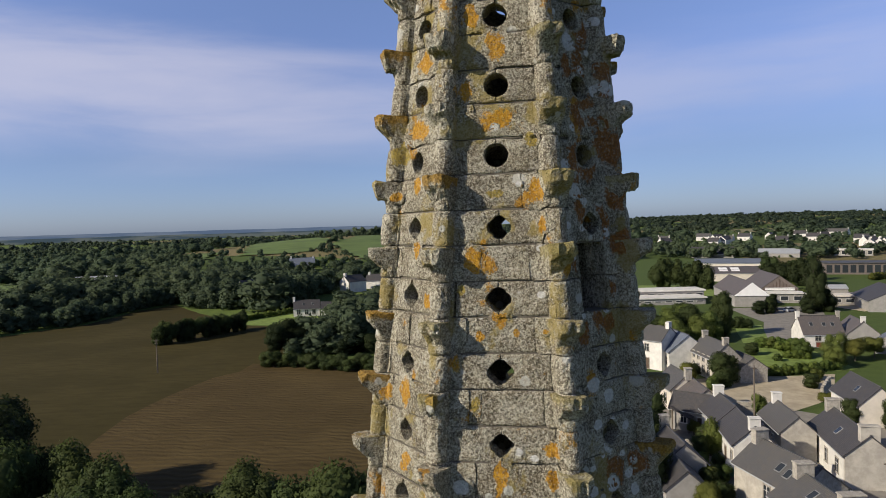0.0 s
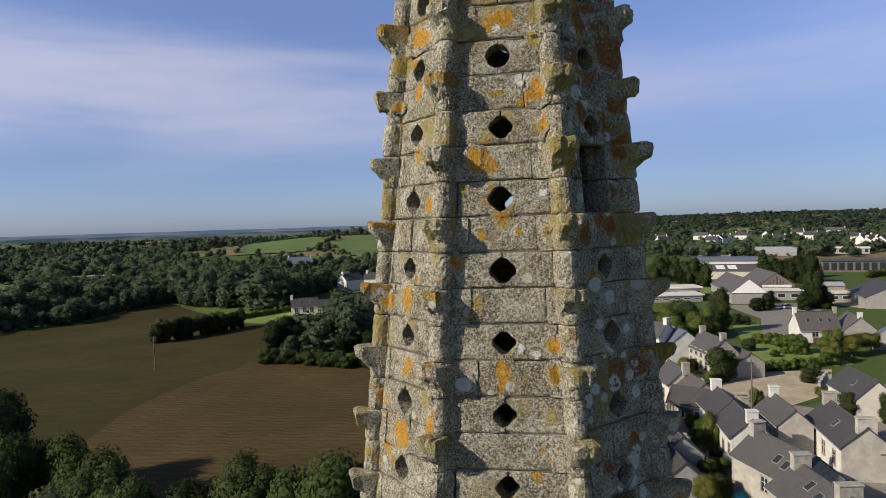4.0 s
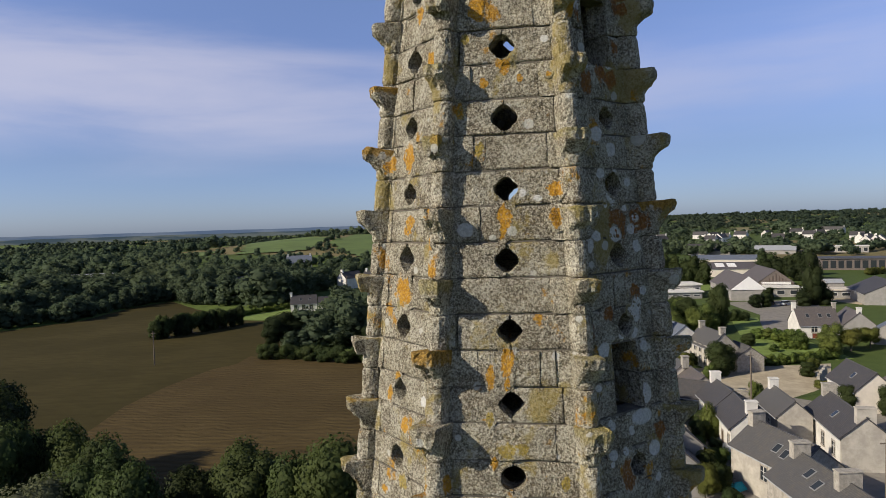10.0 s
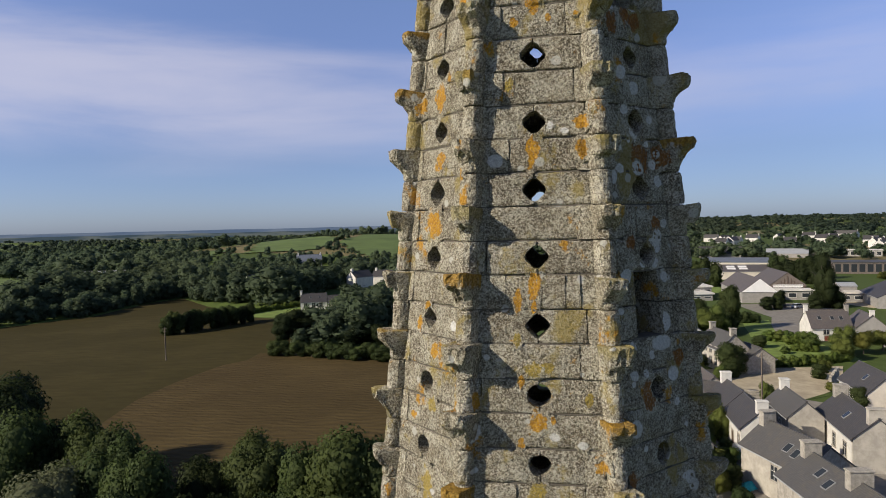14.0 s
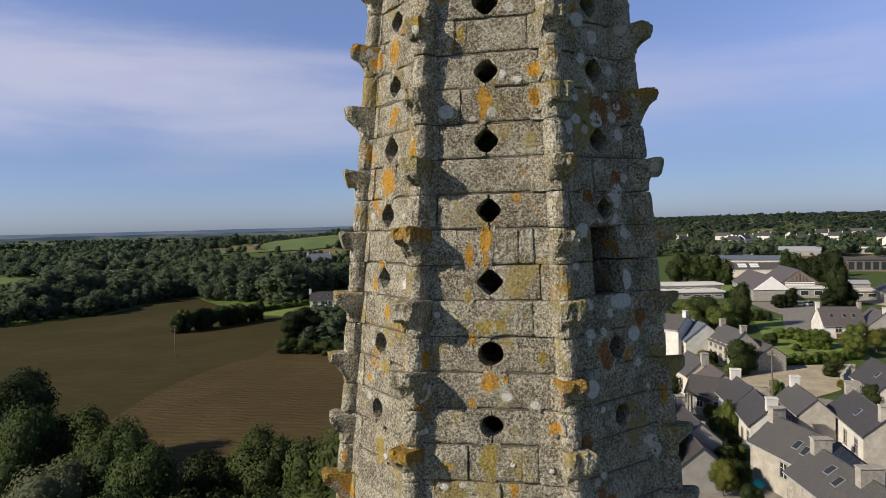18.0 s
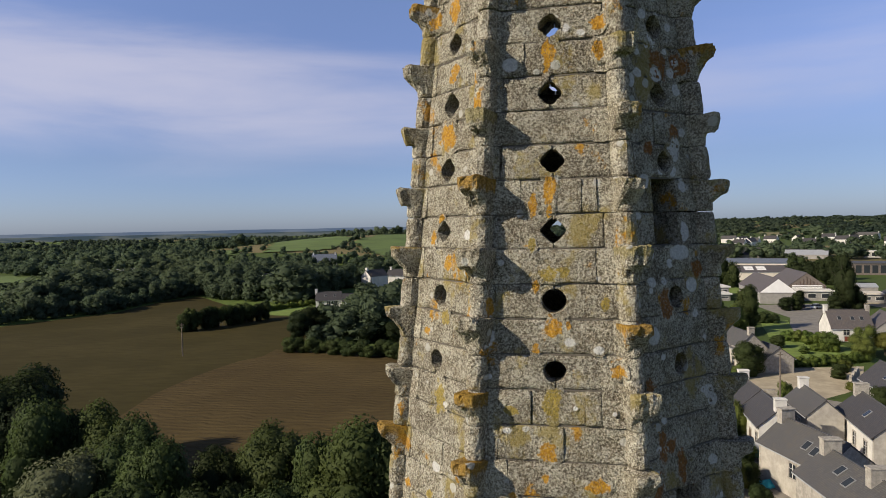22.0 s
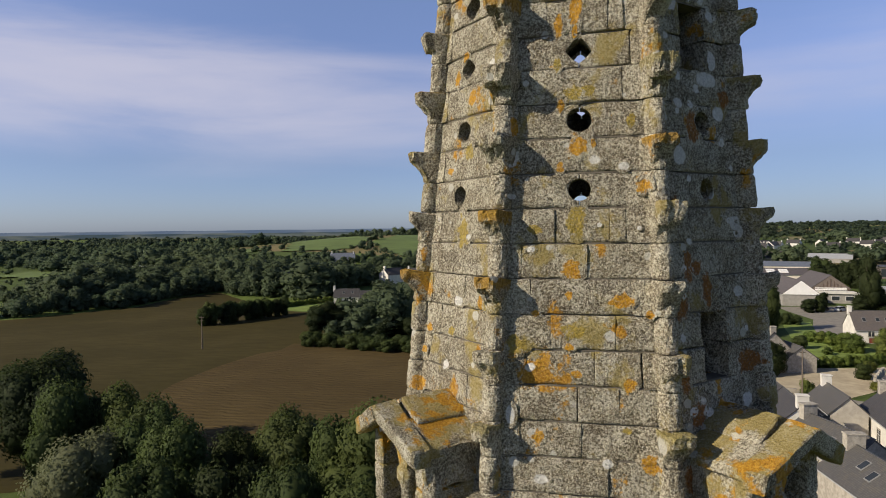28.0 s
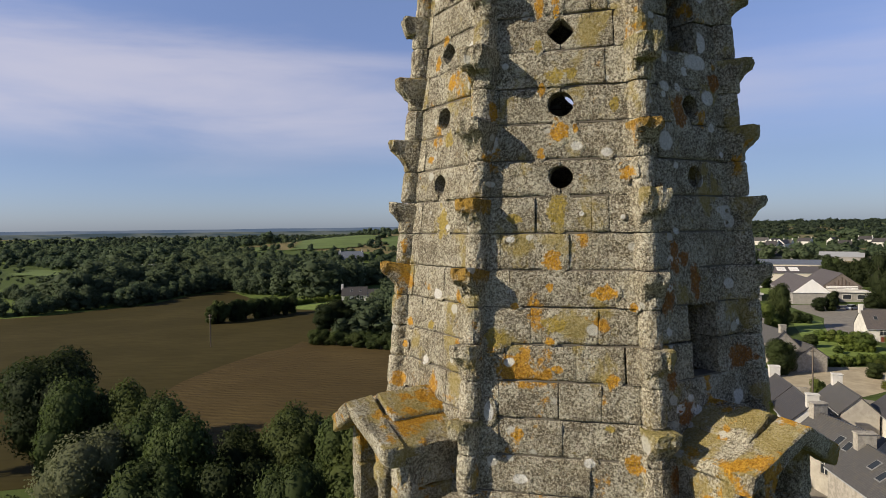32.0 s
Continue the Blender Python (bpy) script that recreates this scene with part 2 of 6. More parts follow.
def slate(name, col):
    """Slate roof: courses of slates, lichen blotches."""
    k = Mat(name, 0.6, 0.35)
    w = k.n.new("ShaderNodeTexWave")
    w.bands_direction, w.inputs["Scale"].default_value = "Z", 3.2
    w.inputs["Distortion"].default_value = 0.4
    k.l.new(k.g.outputs["Position"], w.inputs["Vector"])
    rowc = k.step(w.outputs["Fac"], 0.05, 0.35)
    c = k.mix(k.step(k.noise(5, 5, 0.7), 0.35, 0.7), tuple(v * 0.72 for v in col), tuple(v * 1.25 for v in col))
    c = k.mix(k.step(k.noise(1.4, 5, 0.7), 0.48, 0.66, 0, 0.6), c, (col[0] * 1.45, col[1] * 1.3, col[2] * 1.05))
    c = k.mix(rowc, tuple(v * 0.78 for v in col), c)
    k.color(c)
    k.bump(w.outputs["Fac"], 0.3, 0.02)
    return k.m


def foliage(name, dark, light, scale=0.6, spread=0.85, lumpy=0.0):
    k = Mat(name, 0.75, 0.2)
    isl = k.g.outputs["Random Per Island"]
    c = k.mix(k.step(isl, 0.0, 1.0, 0.15, spread), dark, light)
    c = k.mix(k.step(k.noise(scale, 3), 0.35, 0.7, 0, 0.6), c, dark)
    c = k.mix(k.step(k.noise(scale * 0.3, 2), 0.45, 0.65, 0, 0.55), c, (light[0] * 1.15, light[1] * 1.05, light[2]))
    c = k.mix(k.step(k.o.outputs["Random"], 0, 1, 0, 0.35), c, (light[0] * 1.2, light[1] * 0.95, light[2] * 0.8))
    k.color(c)
    if lumpy:
        k.bump(k.noise(lumpy, 5, 0.75), 1.0, 0.9 / lumpy)
    tr = k.n.new("ShaderNodeBsdfTranslucent")
    k.l.new(c, tr.inputs["Color"])
    ms = k.n.new("ShaderNodeMixShader")
    ms.inputs["Fac"].default_value = 0.48
    outn = k.n["Material Output"]
    k.l.new(k.b.outputs["BSDF"], ms.inputs[1])
    k.l.new(tr.outputs["BSDF"], ms.inputs[2])
    k.l.new(ms.outputs["Shader"], outn.inputs["Surface"])
    return k.m


M_STONE = granite("granite", 0.35, 0.6, 0.8, 0.98)
M_RIDGE = granite("granite_ridge", 0.6, 0.4, 1.0, 1.14)
M_CROCKET = granite("granite_crocket", 0.5, 0.25, 1.1, 1.06, None, 0.06, 0.85)
M_CROCKET_PALE = granite("granite_crocket_pale", 0.35, 0.4, 1.0, 1.10, None, 0.03, 0.6, ((0.20, 0.170, 0.060), (0.42, 0.350, 0.120)))
M_DORMER = granite("granite_dormer", 0.9, 0.4, 1.5, 1.10, None, 0.09)
M_INNER = plain("granite_inner", (0.13, 0.115, 0.09), 0.95, 0.35, 8)
M_ORANGE = granite("lichen_orange", 0.5, 0.6, 0.7, 1.04, ((0.64, 0.345, 0.028), (0.40, 0.19, 0.018), True))
M_YELLOW = granite("lichen_yellow", 0.5, 0.6, 0.7, 1.04, ((0.46, 0.34, 0.07), (0.27, 0.21, 0.06), True))
M_RUST = granite("lichen_rust", 0.5, 0.6, 0.7, 1.04, ((0.36, 0.15, 0.035), (0.19, 0.08, 0.025), True))
M_WHITE = granite("lichen_white", 0.5, 0.3, 0.5, 1.04, ((0.80, 0.79, 0.75), (0.62, 0.61, 0.58), False))
M_SLATE = slate("slate_roof", (0.060, 0.057, 0.059))
M_SLATE_GREY = slate("slate_roof_weathered", (0.086, 0.083, 0.081))
M_SLATE_BLUE = slate("slate_roof_blue", (0.13, 0.15, 0.19))
M_TILE_BROWN = slate("brown_roof", (0.108, 0.095, 0.091))
M_RENDER = plain("white_render", (0.64, 0.615, 0.56), 0.9, 0.16, 0.8)
M_CREAM = plain("cream_render", (0.62, 0.56, 0.47), 0.9, 0.1, 0.8)
M_BEIGE = plain("beige_render", (0.43, 0.395, 0.335), 0.93, 0.22, 0.9, 0.3)
M_GREYWALL = plain("grey_render", (0.30, 0.285, 0.26), 0.92, 0.15, 1.0)
M_WHITEPAINT = plain("white_boards", (0.80, 0.79, 0.76), 0.7, 0.06, 1.0)
M_BROWNBOARD = plain("brown_boards", (0.17, 0.14, 0.12), 0.8, 0.25, 2.0)
M_HOUSESTONE = plain("house_stone", (0.36, 0.33, 0.28), 0.92, 0.3, 2.5, 0.4)
M_PANE = Mat("window_glass", 0.08, 0.6).color((0.03, 0.035, 0.04)).m
M_FRAME = plain("painted_frame", (0.55, 0.53, 0.50), 0.6, 0.1, 3)
M_DOOR = plain("dark_door", (0.10, 0.07, 0.05), 0.6, 0.2, 3)
M_REDWOOD = plain("red_door", (0.20, 0.05, 0.03), 0.6, 0.2, 3)
M_METAL = plain("grey_metal", (0.35, 0.36, 0.37), 0.45, 0.15, 2)
M_POLE = plain("pole_wood", (0.16, 0.13, 0.10), 0.9, 0.25, 6)
M_LEAF = [foliage("leaves_oak", (0.040, 0.060, 0.022), (0.072, 0.102, 0.034)),
          foliage("leaves_ash", (0.046, 0.070, 0.024), (0.082, 0.118, 0.038)),
          foliage("leaves_willow", (0.078, 0.098, 0.050), (0.178, 0.205, 0.118)),
          foliage("leaves_dark", (0.022, 0.034, 0.014), (0.040, 0.059, 0.021)),
          foliage("leaves_gold", (0.085, 0.105, 0.022), (0.175, 0.195, 0.050))]
# bluish against the near leaves: distance haze is mixed into both base colours
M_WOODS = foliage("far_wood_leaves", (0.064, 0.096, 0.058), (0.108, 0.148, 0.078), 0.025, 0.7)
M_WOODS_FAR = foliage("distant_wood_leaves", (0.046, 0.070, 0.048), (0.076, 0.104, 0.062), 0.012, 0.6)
M_SHRUB = foliage("hedge_leaves", (0.060, 0.105, 0.022), (0.190, 0.265, 0.064))
M_GARDEN = foliage("garden_leaves", (0.066, 0.102, 0.026), (0.180, 0.235, 0.064))


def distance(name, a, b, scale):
    """A far backdrop with air haze painted in as its own glow: dark woods and paler fields in flat bands."""
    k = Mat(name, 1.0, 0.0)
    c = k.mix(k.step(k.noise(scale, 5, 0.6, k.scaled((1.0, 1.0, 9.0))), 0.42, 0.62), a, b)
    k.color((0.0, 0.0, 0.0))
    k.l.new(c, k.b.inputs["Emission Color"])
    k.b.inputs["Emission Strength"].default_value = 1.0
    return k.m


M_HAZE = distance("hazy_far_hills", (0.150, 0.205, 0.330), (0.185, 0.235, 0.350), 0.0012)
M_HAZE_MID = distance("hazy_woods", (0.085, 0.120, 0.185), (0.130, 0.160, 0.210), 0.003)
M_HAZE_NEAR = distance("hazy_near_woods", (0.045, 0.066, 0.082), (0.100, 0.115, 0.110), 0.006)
M_BARK = plain("bark", (0.10, 0.085, 0.065), 0.95, 0.35, 8, 0.6)


def ground_material():
    k = Mat("meadow_and_fields", 0.95, 0.1)
    v = k.voronoi(0.0052, k.scaled((1.0, 0.55, 0.0)))
    s = k.n.new("ShaderNodeSeparateColor")
    k.l.new(v.outputs["Color"], s.inputs["Color"])
    c = k.mix(k.step(s.outputs["Green"], 0.45, 0.55), (0.068, 0.100, 0.027), (0.110, 0.155, 0.036))
    c = k.mix(k.step(s.outputs["Red"], 0.76, 0.80), c, (0.21, 0.165, 0.085))
    c = k.mix(k.step(k.noise(0.35, 5, 0.6), 0.35, 0.7, 0, 0.5), c, (0.045, 0.072, 0.018))
    c = k.mix(k.step(k.noise(6, 3, 0.6), 0.4, 0.7, 0, 0.35), c, (0.13, 0.14, 0.05))
    k.color(c)
    k.bump(k.noise(3, 4), 0.5, 0.1)
    return k.m


def field_material(name, a, b, rz, scale, depth, furrow=0.5):
    """Worked soil with long furrows."""
    k = Mat(name, 0.97, 0.08)
    w = k.n.new("ShaderNodeTexWave")
    w.inputs["Scale"].default_value, w.inputs["Distortion"].default_value = scale, 8.0
    w.inputs["Detail"].default_value, w.inputs["Detail Scale"].default_value = 4.0, 1.1
    k.l.new(k.scaled((1, 1, 1), rz), w.inputs["Vector"])
    c = k.mix(k.step(k.noise(0.045, 5, 0.6), 0.35, 0.68), a, b)
    c = k.mix(k.step(k.noise(0.5, 5, 0.7, k.scaled((0.3, 1.6, 1), rz)), 0.4, 0.68, 0, 0.45), c, tuple(v * 0.62 for v in a))
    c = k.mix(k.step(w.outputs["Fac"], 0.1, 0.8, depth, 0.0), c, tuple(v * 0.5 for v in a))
    k.color(c)
    k.bump(w.outputs["Fac"], furrow, 0.15)
    return k.m


M_GROUND = ground_material()
M_PLOUGH = field_material("ploughed_soil", (0.072, 0.051, 0.021), (0.098, 0.070, 0.029), -84, 0.22, 0.22)
M_STUBBLE = field_material("stubble_soil", (0.046, 0.038, 0.012), (0.062, 0.050, 0.017), -58, 0.12, 0.05, 0.06)
M_GRASS = plain("mown_grass", (0.165, 0.225, 0.050), 0.95, 0.3, 0.5)
M_STRAW = plain("far_straw", (0.185, 0.165, 0.075), 0.95, 0.25, 0.03)
M_GRASS_FAR = plain("pasture", (0.100, 0.145, 0.035), 0.95, 0.25, 0.03)
M_ASPHALT = plain("asphalt", (0.235, 0.215, 0.185), 0.9, 0.2, 0.7)
M_GRAVEL = plain("sandy_gravel", (0.42, 0.355, 0.25), 0.95, 0.22, 0.4)


# ---- mesh helpers ----
def mesh_of(name, verts, faces, mat=None, smooth=False):
    me = bpy.data.meshes.new(name)
    me.from_pydata([tuple(v) for v in verts], [], faces)
    me.validate()
    if mat:
        me.materials.append(mat)
    if smooth:
        me.polygons.foreach_set("use_smooth", [True] * len(me.polygons))
    me.update()
    return me


def part(name, me, mat=None, parent=None, label="", kind=""):
    """One mesh object under a thing or a part."""
    if isinstance(me, bmesh.types.BMesh):
        bm, me = me, bpy.data.meshes.new(name)
        bm.to_mesh(me)
        bm.free()
    if mat and not me.materials:
        me.materials.append(mat)
    ob = new(name, me)
    ob.parent = parent
    if label or kind:
        tagged(ob, label=label, kind=kind)
    return ob


def thing(name, label, category, group="", kind="", at=None):
    ob = new(name)
    ob.empty_display_size = 0.2
    if at is not None:
        ob.matrix_world = at
    return tagged(ob, label, category, group, kind)


class Geo:
    """Gathers vertices and faces for one mesh."""

    def __init__(self):
        self.v, self.f = [], []

    def add(self, verts, faces):
        o = len(self.v)
        self.v += [tuple(p) for p in verts]
        self.f += [tuple(i + o for i in f) for f in faces]

    def box(self, x0, y0, z0, x1, y1, z1, bev=0.0, m=None):
        b = min(bev, (x1 - x0) / 3, (y1 - y0) / 3, (z1 - z0) / 3)
        if b <= 0:
            p = [(x, y, z) for z in (z0, z1) for y in (y0, y1) for x in (x0, x1)]
            q = [(0, 2, 3, 1), (4, 5, 7, 6), (0, 1, 5, 4), (2, 6, 7, 3), (0, 4, 6, 2), (1, 3, 7, 5)]
        else:
            p, q = [], [(3, 2, 1, 0), (12, 13, 14, 15)]
            for z, d in ((z0, b), (z0 + b, 0), (z1 - b, 0), (z1, b)):
                p += [(x0 + d, y0 + d, z), (x1 - d, y0 + d, z), (x1 - d, y1 - d, z), (x0 + d, y1 - d, z)]
            for r in (0, 4, 8):
                q += [(r + i, r + (i + 1) % 4, r + 4 + (i + 1) % 4, r + 4 + i) for i in range(4)]
        if m is not None:
            p = [m @ Vector(v) for v in p]
        self.add(p, q)
        return self

    def mesh(self, name, mat=None, smooth=False):
        return mesh_of(name, self.v, self.f, mat, smooth)


def join_arrays(name, verts, tris, mat, smooth=False, normals=None):
    """A mesh from numpy arrays of vertices and triangles; normals: those of the crown that the leaves belong to."""
    me = bpy.data.meshes.new(name)
    me.vertices.add(len(verts))
    me.vertices.foreach_set("co", verts.astype(np.float32).ravel())
    me.loops.add(tris.size)
    me.loops.foreach_set("vertex_index", tris.astype(np.int32).ravel())
    me.polygons.add(len(tris))
    me.polygons.foreach_set("loop_start", np.arange(0, tris.size, 3, dtype=np.int32))
    if smooth or normals is not None:
        me.polygons.foreach_set("use_smooth", np.ones(len(tris), dtype=bool))
    me.materials.append(mat)
    me.update(calc_edges=True)
    if normals is not None:
        me.normals_split_custom_set_from_vertices(normals.tolist())
    return me


# ---- ground ----
def terrain(x, y):
    """Height of the ground: flat round the church, low hills far off."""
    d, a = math.hypot(x, y), math.degrees(math.atan2(x, y))
    f = max(0.0, min(1.0, (d - 900) / 1800))
    f = f * f * (3 - 2 * f)
    side = max(0.0, min(1.0, (a + 2) / 22)) if -90 < a < 90 else 0.3
    h = f * (-8 + 29 * side + 9 * noise.noise((x / 620, y / 620, 3)) + 4 * noise.noise((x / 210, y / 210, 8)))
    h += 17 * math.exp(-((x + 105) / 170) ** 2 - ((y - 800) / 250) ** 2)
    return h


g = Geo()
radii = [0, 30, 60, 100, 150, 220, 300, 400, 460, 520, 590, 660, 740, 820, 910, 1000, 1100, 1200, 1450, 1700, 2000, 2300, 2600, 3000, 3500, 4100, 4800]
SEG = 240
g.v = [(0, 0, 0)] + [(r * math.sin(2 * math.pi * i / SEG), r * math.cos(2 * math.pi * i / SEG), terrain(r * math.sin(2 * math.pi * i / SEG), r * math.cos(2 * math.pi * i / SEG))) for r in radii[1:] for i in range(SEG)]
g.f = [(0, 1 + (i + 1) % SEG, 1 + i) for i in range(SEG)]
for k in range(len(radii) - 2):
    for i in range(SEG):
        a, b = 1 + k * SEG, 1 + (k + 1) * SEG
        j = (i + 1) % SEG
        g.f.append((a + i, a + j, b + j, b + i))
tagged(part("ground", g.mesh("ground", M_GROUND, True)), "meadow and farmland reaching the horizon", "ground", kind="structure")


def sheet(name, pts, mat, label, z=0.03, category="ground", ragged=0.8):
    """A flat patch of ground with slightly uneven edges."""
    out = []
    for i, p in enumerate(pts):
        q = pts[(i + 1) % len(pts)]
        n = max(1, int(math.hypot(q[0] - p[0], q[1] - p[1]) / 6))
        for s in range(n):
            x, y = p[0] + (q[0] - p[0]) * s / n, p[1] + (q[1] - p[1]) * s / n
            out.append((x + ragged * noise.noise((x / 5, y / 5, 1)), y + ragged * noise.noise((x / 5, y / 5, 9)), z + terrain(x, y)))
    tagged(part(name, mesh_of(name, out, [tuple(range(len(out)))], mat)), label, category, kind="structure")


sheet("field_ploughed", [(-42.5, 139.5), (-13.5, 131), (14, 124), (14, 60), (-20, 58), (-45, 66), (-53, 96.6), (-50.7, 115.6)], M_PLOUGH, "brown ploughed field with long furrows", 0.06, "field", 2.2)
sheet("field_stubble", [(-220, 60), (-210, 140), (-136.6, 181.1), (-132, 188.4), (-117.7, 207.8), (-115.4, 242.3), (-108.1, 255.6), (-91.3, 232.6), (-63.4, 198), (-44, 190), (-34, 140), (-52, 96.6), (-45, 60), (-120, 40)], M_STUBBLE, "olive-brown harvested field", 0.03, "field")
sheet("lawn_farm", [(-63.2, 198.9), (-42, 192), (-38, 222), (-69.3, 222)], M_GRASS, "bright green lawn beside a farmhouse", 0.05, "lawn")


def within(p, poly):
    c = False
    for i in range(len(poly)):
        a, b = poly[i], poly[i - 1]
        if (a[1] > p[1]) != (b[1] > p[1]) and p[0] < (b[0] - a[0]) * (p[1] - a[1]) / (b[1] - a[1]) + a[0]:
            c = not c
    return c


def draped(name, poly, mat, label, stepw=9.0):
    """A far meadow that follows the hill."""
    gm = Geo()
    x0, x1 = min(p[0] for p in poly), max(p[0] for p in poly)
    y0, y1 = min(p[1] for p in poly), max(p[1] for p in poly)
    for i in range(int((x1 - x0) / stepw) + 1):
        for j in range(int((y1 - y0) / stepw) + 1):
            x, y = x0 + i * stepw, y0 + j * stepw
            if within((x + stepw / 2, y + stepw / 2), poly):
                gm.add([(px, py, terrain(px, py) + 0.9) for px, py in ((x, y), (x + stepw, y), (x + stepw, y + stepw), (x, y + stepw))], [(0, 1, 2, 3)])
    tagged(part(name, gm.mesh(name, mat)), label, "pasture", kind="structure")


HILL_A = [(-178, 560), (-236, 800), (-172, 820), (-118, 700), (-124, 560)]
HILL_B = [(-112, 640), (-104, 760), (-30, 800), (-20, 470), (-66, 500)]
draped("pasture_hill", HILL_A, M_GRASS_FAR, "green pasture on a far hillside")
draped("pasture_slope", HILL_B, M_GRASS_FAR, "green pasture on a far slope")
draped("meadow_valley", [(-280, 420), (-225, 395), (-215, 440), (-262, 470)], M_GRASS_FAR, "small meadow in the wooded valley")
draped("meadow_clearing", [(-250, 560), (-205, 545), (-210, 620), (-255, 640)], M_GRASS_FAR, "small meadow in a clearing")
MEADOW_WEST = [(-275, 345), (-198, 312), (-204, 345), (-290, 390)]
MEADOW_FRONT = [(-300, 395), (-190, 312), (-150, 232), (-215, 200), (-330, 300)]
draped("meadow_west", MEADOW_WEST, M_GRASS_FAR, "pale green meadow behind the field hedge")
STRIP_A = [(455, 985), (560, 1000), (640, 1150), (520, 1150)]
STRIP_B = [(600, 930), (760, 900), (860, 1010), (670, 1060)]
draped("field_strip", STRIP_A, M_STRAW, "pale straw-coloured field far off", 12.0)
draped("field_strip_green", STRIP_B, M_GRASS_FAR, "pale green field far off", 12.0)
sheet("car_park", [(44, 116), (71, 117), (64, 103.2), (52, 95), (44, 98)], M_GRAVEL, "sandy gravel yard among the houses", 0.05, "yard")
sheet("lawn_village", [(76.6, 168.4), (85, 171), (75, 145), (69, 147)], M_GRASS, "mown lawn between hedges", 0.05, "lawn")
sheet("garden_village", [(69, 144.6), (80, 143.3), (78, 120), (57, 117), (57, 124)], M_GRASS, "garden lawn beside a hedge", 0.04, "lawn")
sheet("lawn_school", [(68, 285), (110, 270), (104, 236), (62, 240)], M_GRASS, "mown lawn behind a low building", 0.05, "lawn")
sheet("road_yard", [(90, 203), (118, 203), (112, 188), (88, 148), (74, 146), (87.9, 176), (89.2, 192)], M_ASPHALT, "grey asphalt yard and lane", 0.06, "road")
sheet("yard_pale", [(121.4, 204.9), (124.3, 188.6), (135.1, 195.0), (153.2, 229.4), (147.8, 240.4), (137.4, 233.5)], M_GRAVEL, "pale gravel yard behind the houses", 0.05, "yard")
sheet("village_ground", [(8, 30), (60, 30), (62, 86), (52, 97), (34, 100), (20, 80)], M_ASPHALT, "worn asphalt between village houses", 0.03, "road")



def far_ridge(name, r, low, high, mat, label, rough=7.0):
    """A long hazy ridge that closes the view."""
    gm, m = Geo(), 300
    for i in range(m + 1):
        a = radians(-75 + 150 * i / m)
        side = max(0.0, min(1.0, math.degrees(a) / 20))
        top = low + (high - low) * side + rough * (noise.noise((i / 9, 2, r)) + 0.4 * noise.noise((i / 2.5, 5, r)))
        x, y = r * math.sin(a), r * math.cos(a)
        gm.v += [(x, y, -60), (x, y, top)]
    for i in range(m):
        a, b = 2 * i, 2 * i + 2
        gm.f.append((b, b + 1, a + 1, a))
    tagged(part(name, gm.mesh(name, mat, True)), label, "hills", kind="structure")


# upright walls that glow; their blue is painted haze
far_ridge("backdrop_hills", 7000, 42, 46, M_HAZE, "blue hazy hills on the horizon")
far_ridge("backdrop_woods", 4600, 24, -40, M_HAZE_MID, "blue-green hazy wooded ridge near the horizon", 3.0)
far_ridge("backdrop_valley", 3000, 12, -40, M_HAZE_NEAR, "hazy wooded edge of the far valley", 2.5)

# ---- the spire ----
TH = -9.29
COURSE, TOP0 = 0.24817, 31.571        # course height; top of the course that holds the uppermost visible opening
WALL = 0.17


def radius(z):
    d = z - 30
    return max(0.02, 0.99109 - 0.10745 * d - 0.001345 * d * d)


def axis(z):
    return Vector((0.5336 - 0.00135 * (z - 30), 5.3441 - 0.01058 * (z - 30)))


def corner_way(i):
    """Unit way from the axis to ridge i; ridge 0 stands between faces 0 and 1."""
    a = radians(-90 + TH + 22.5 + 45 * i)
    return Vector((math.cos(a), math.sin(a)))


C8 = math.cos(math.pi / 8)


INSET = 0.07                          # faces 2 and 6 stand this much nearer the axis than the rest


def corner(i, z, out=0.0):
    """A point of ridge i on the plan."""
    p = axis(z) + corner_way(i) * (radius(z) + out)
    i %= 8
    if i in (1, 2, 5, 6):
        a = radians(-90 + TH + 45 * (i if i in (1, 5) else i + 1))
        p += Vector((-math.sin(a), math.cos(a))) * (INSET * 1.414 * (-1 if i in (1, 5) else 1))
    return p


def on_face(f, u, z, out=0.0):
    """A point on face f: u along it from its middle, out in front of its surface."""
    a = radians(-90 + TH + 45 * f)
    if f % 8 in (2, 6):
        out -= INSET
    n, t = Vector((math.cos(a), math.sin(a))), Vector((-math.sin(a), math.cos(a)))
    p = axis(z) + n * (radius(z) * C8 + out) + t * u
    return Vector((p.x, p.y, z))


def densify(poly, stepw, jit, rng):
    """More points along the outline, each a little off the line."""
    out = []
    for i, p in enumerate(poly):
        q = poly[(i + 1) % len(poly)]
        n = max(1, int(math.hypot(q[0] - p[0], q[1] - p[1]) / stepw))
        for s in range(n):
            out.append((p[0] + (q[0] - p[0]) * s / n + rng.uniform(-jit, jit), p[1] + (q[1] - p[1]) * s / n + rng.uniform(-jit, jit)))
    return out


def inset(poly, d):
    out, n = [], len(poly)
    for i, p in enumerate(poly):
        a, b = poly[i - 1], poly[(i + 1) % n]
        dx, dy = b[0] - a[0], b[1] - a[1]
        l = math.hypot(dx, dy) or 1
        out.append((p[0] - dy / l * d * 0.2, p[1] + dx / l * d))
    return out


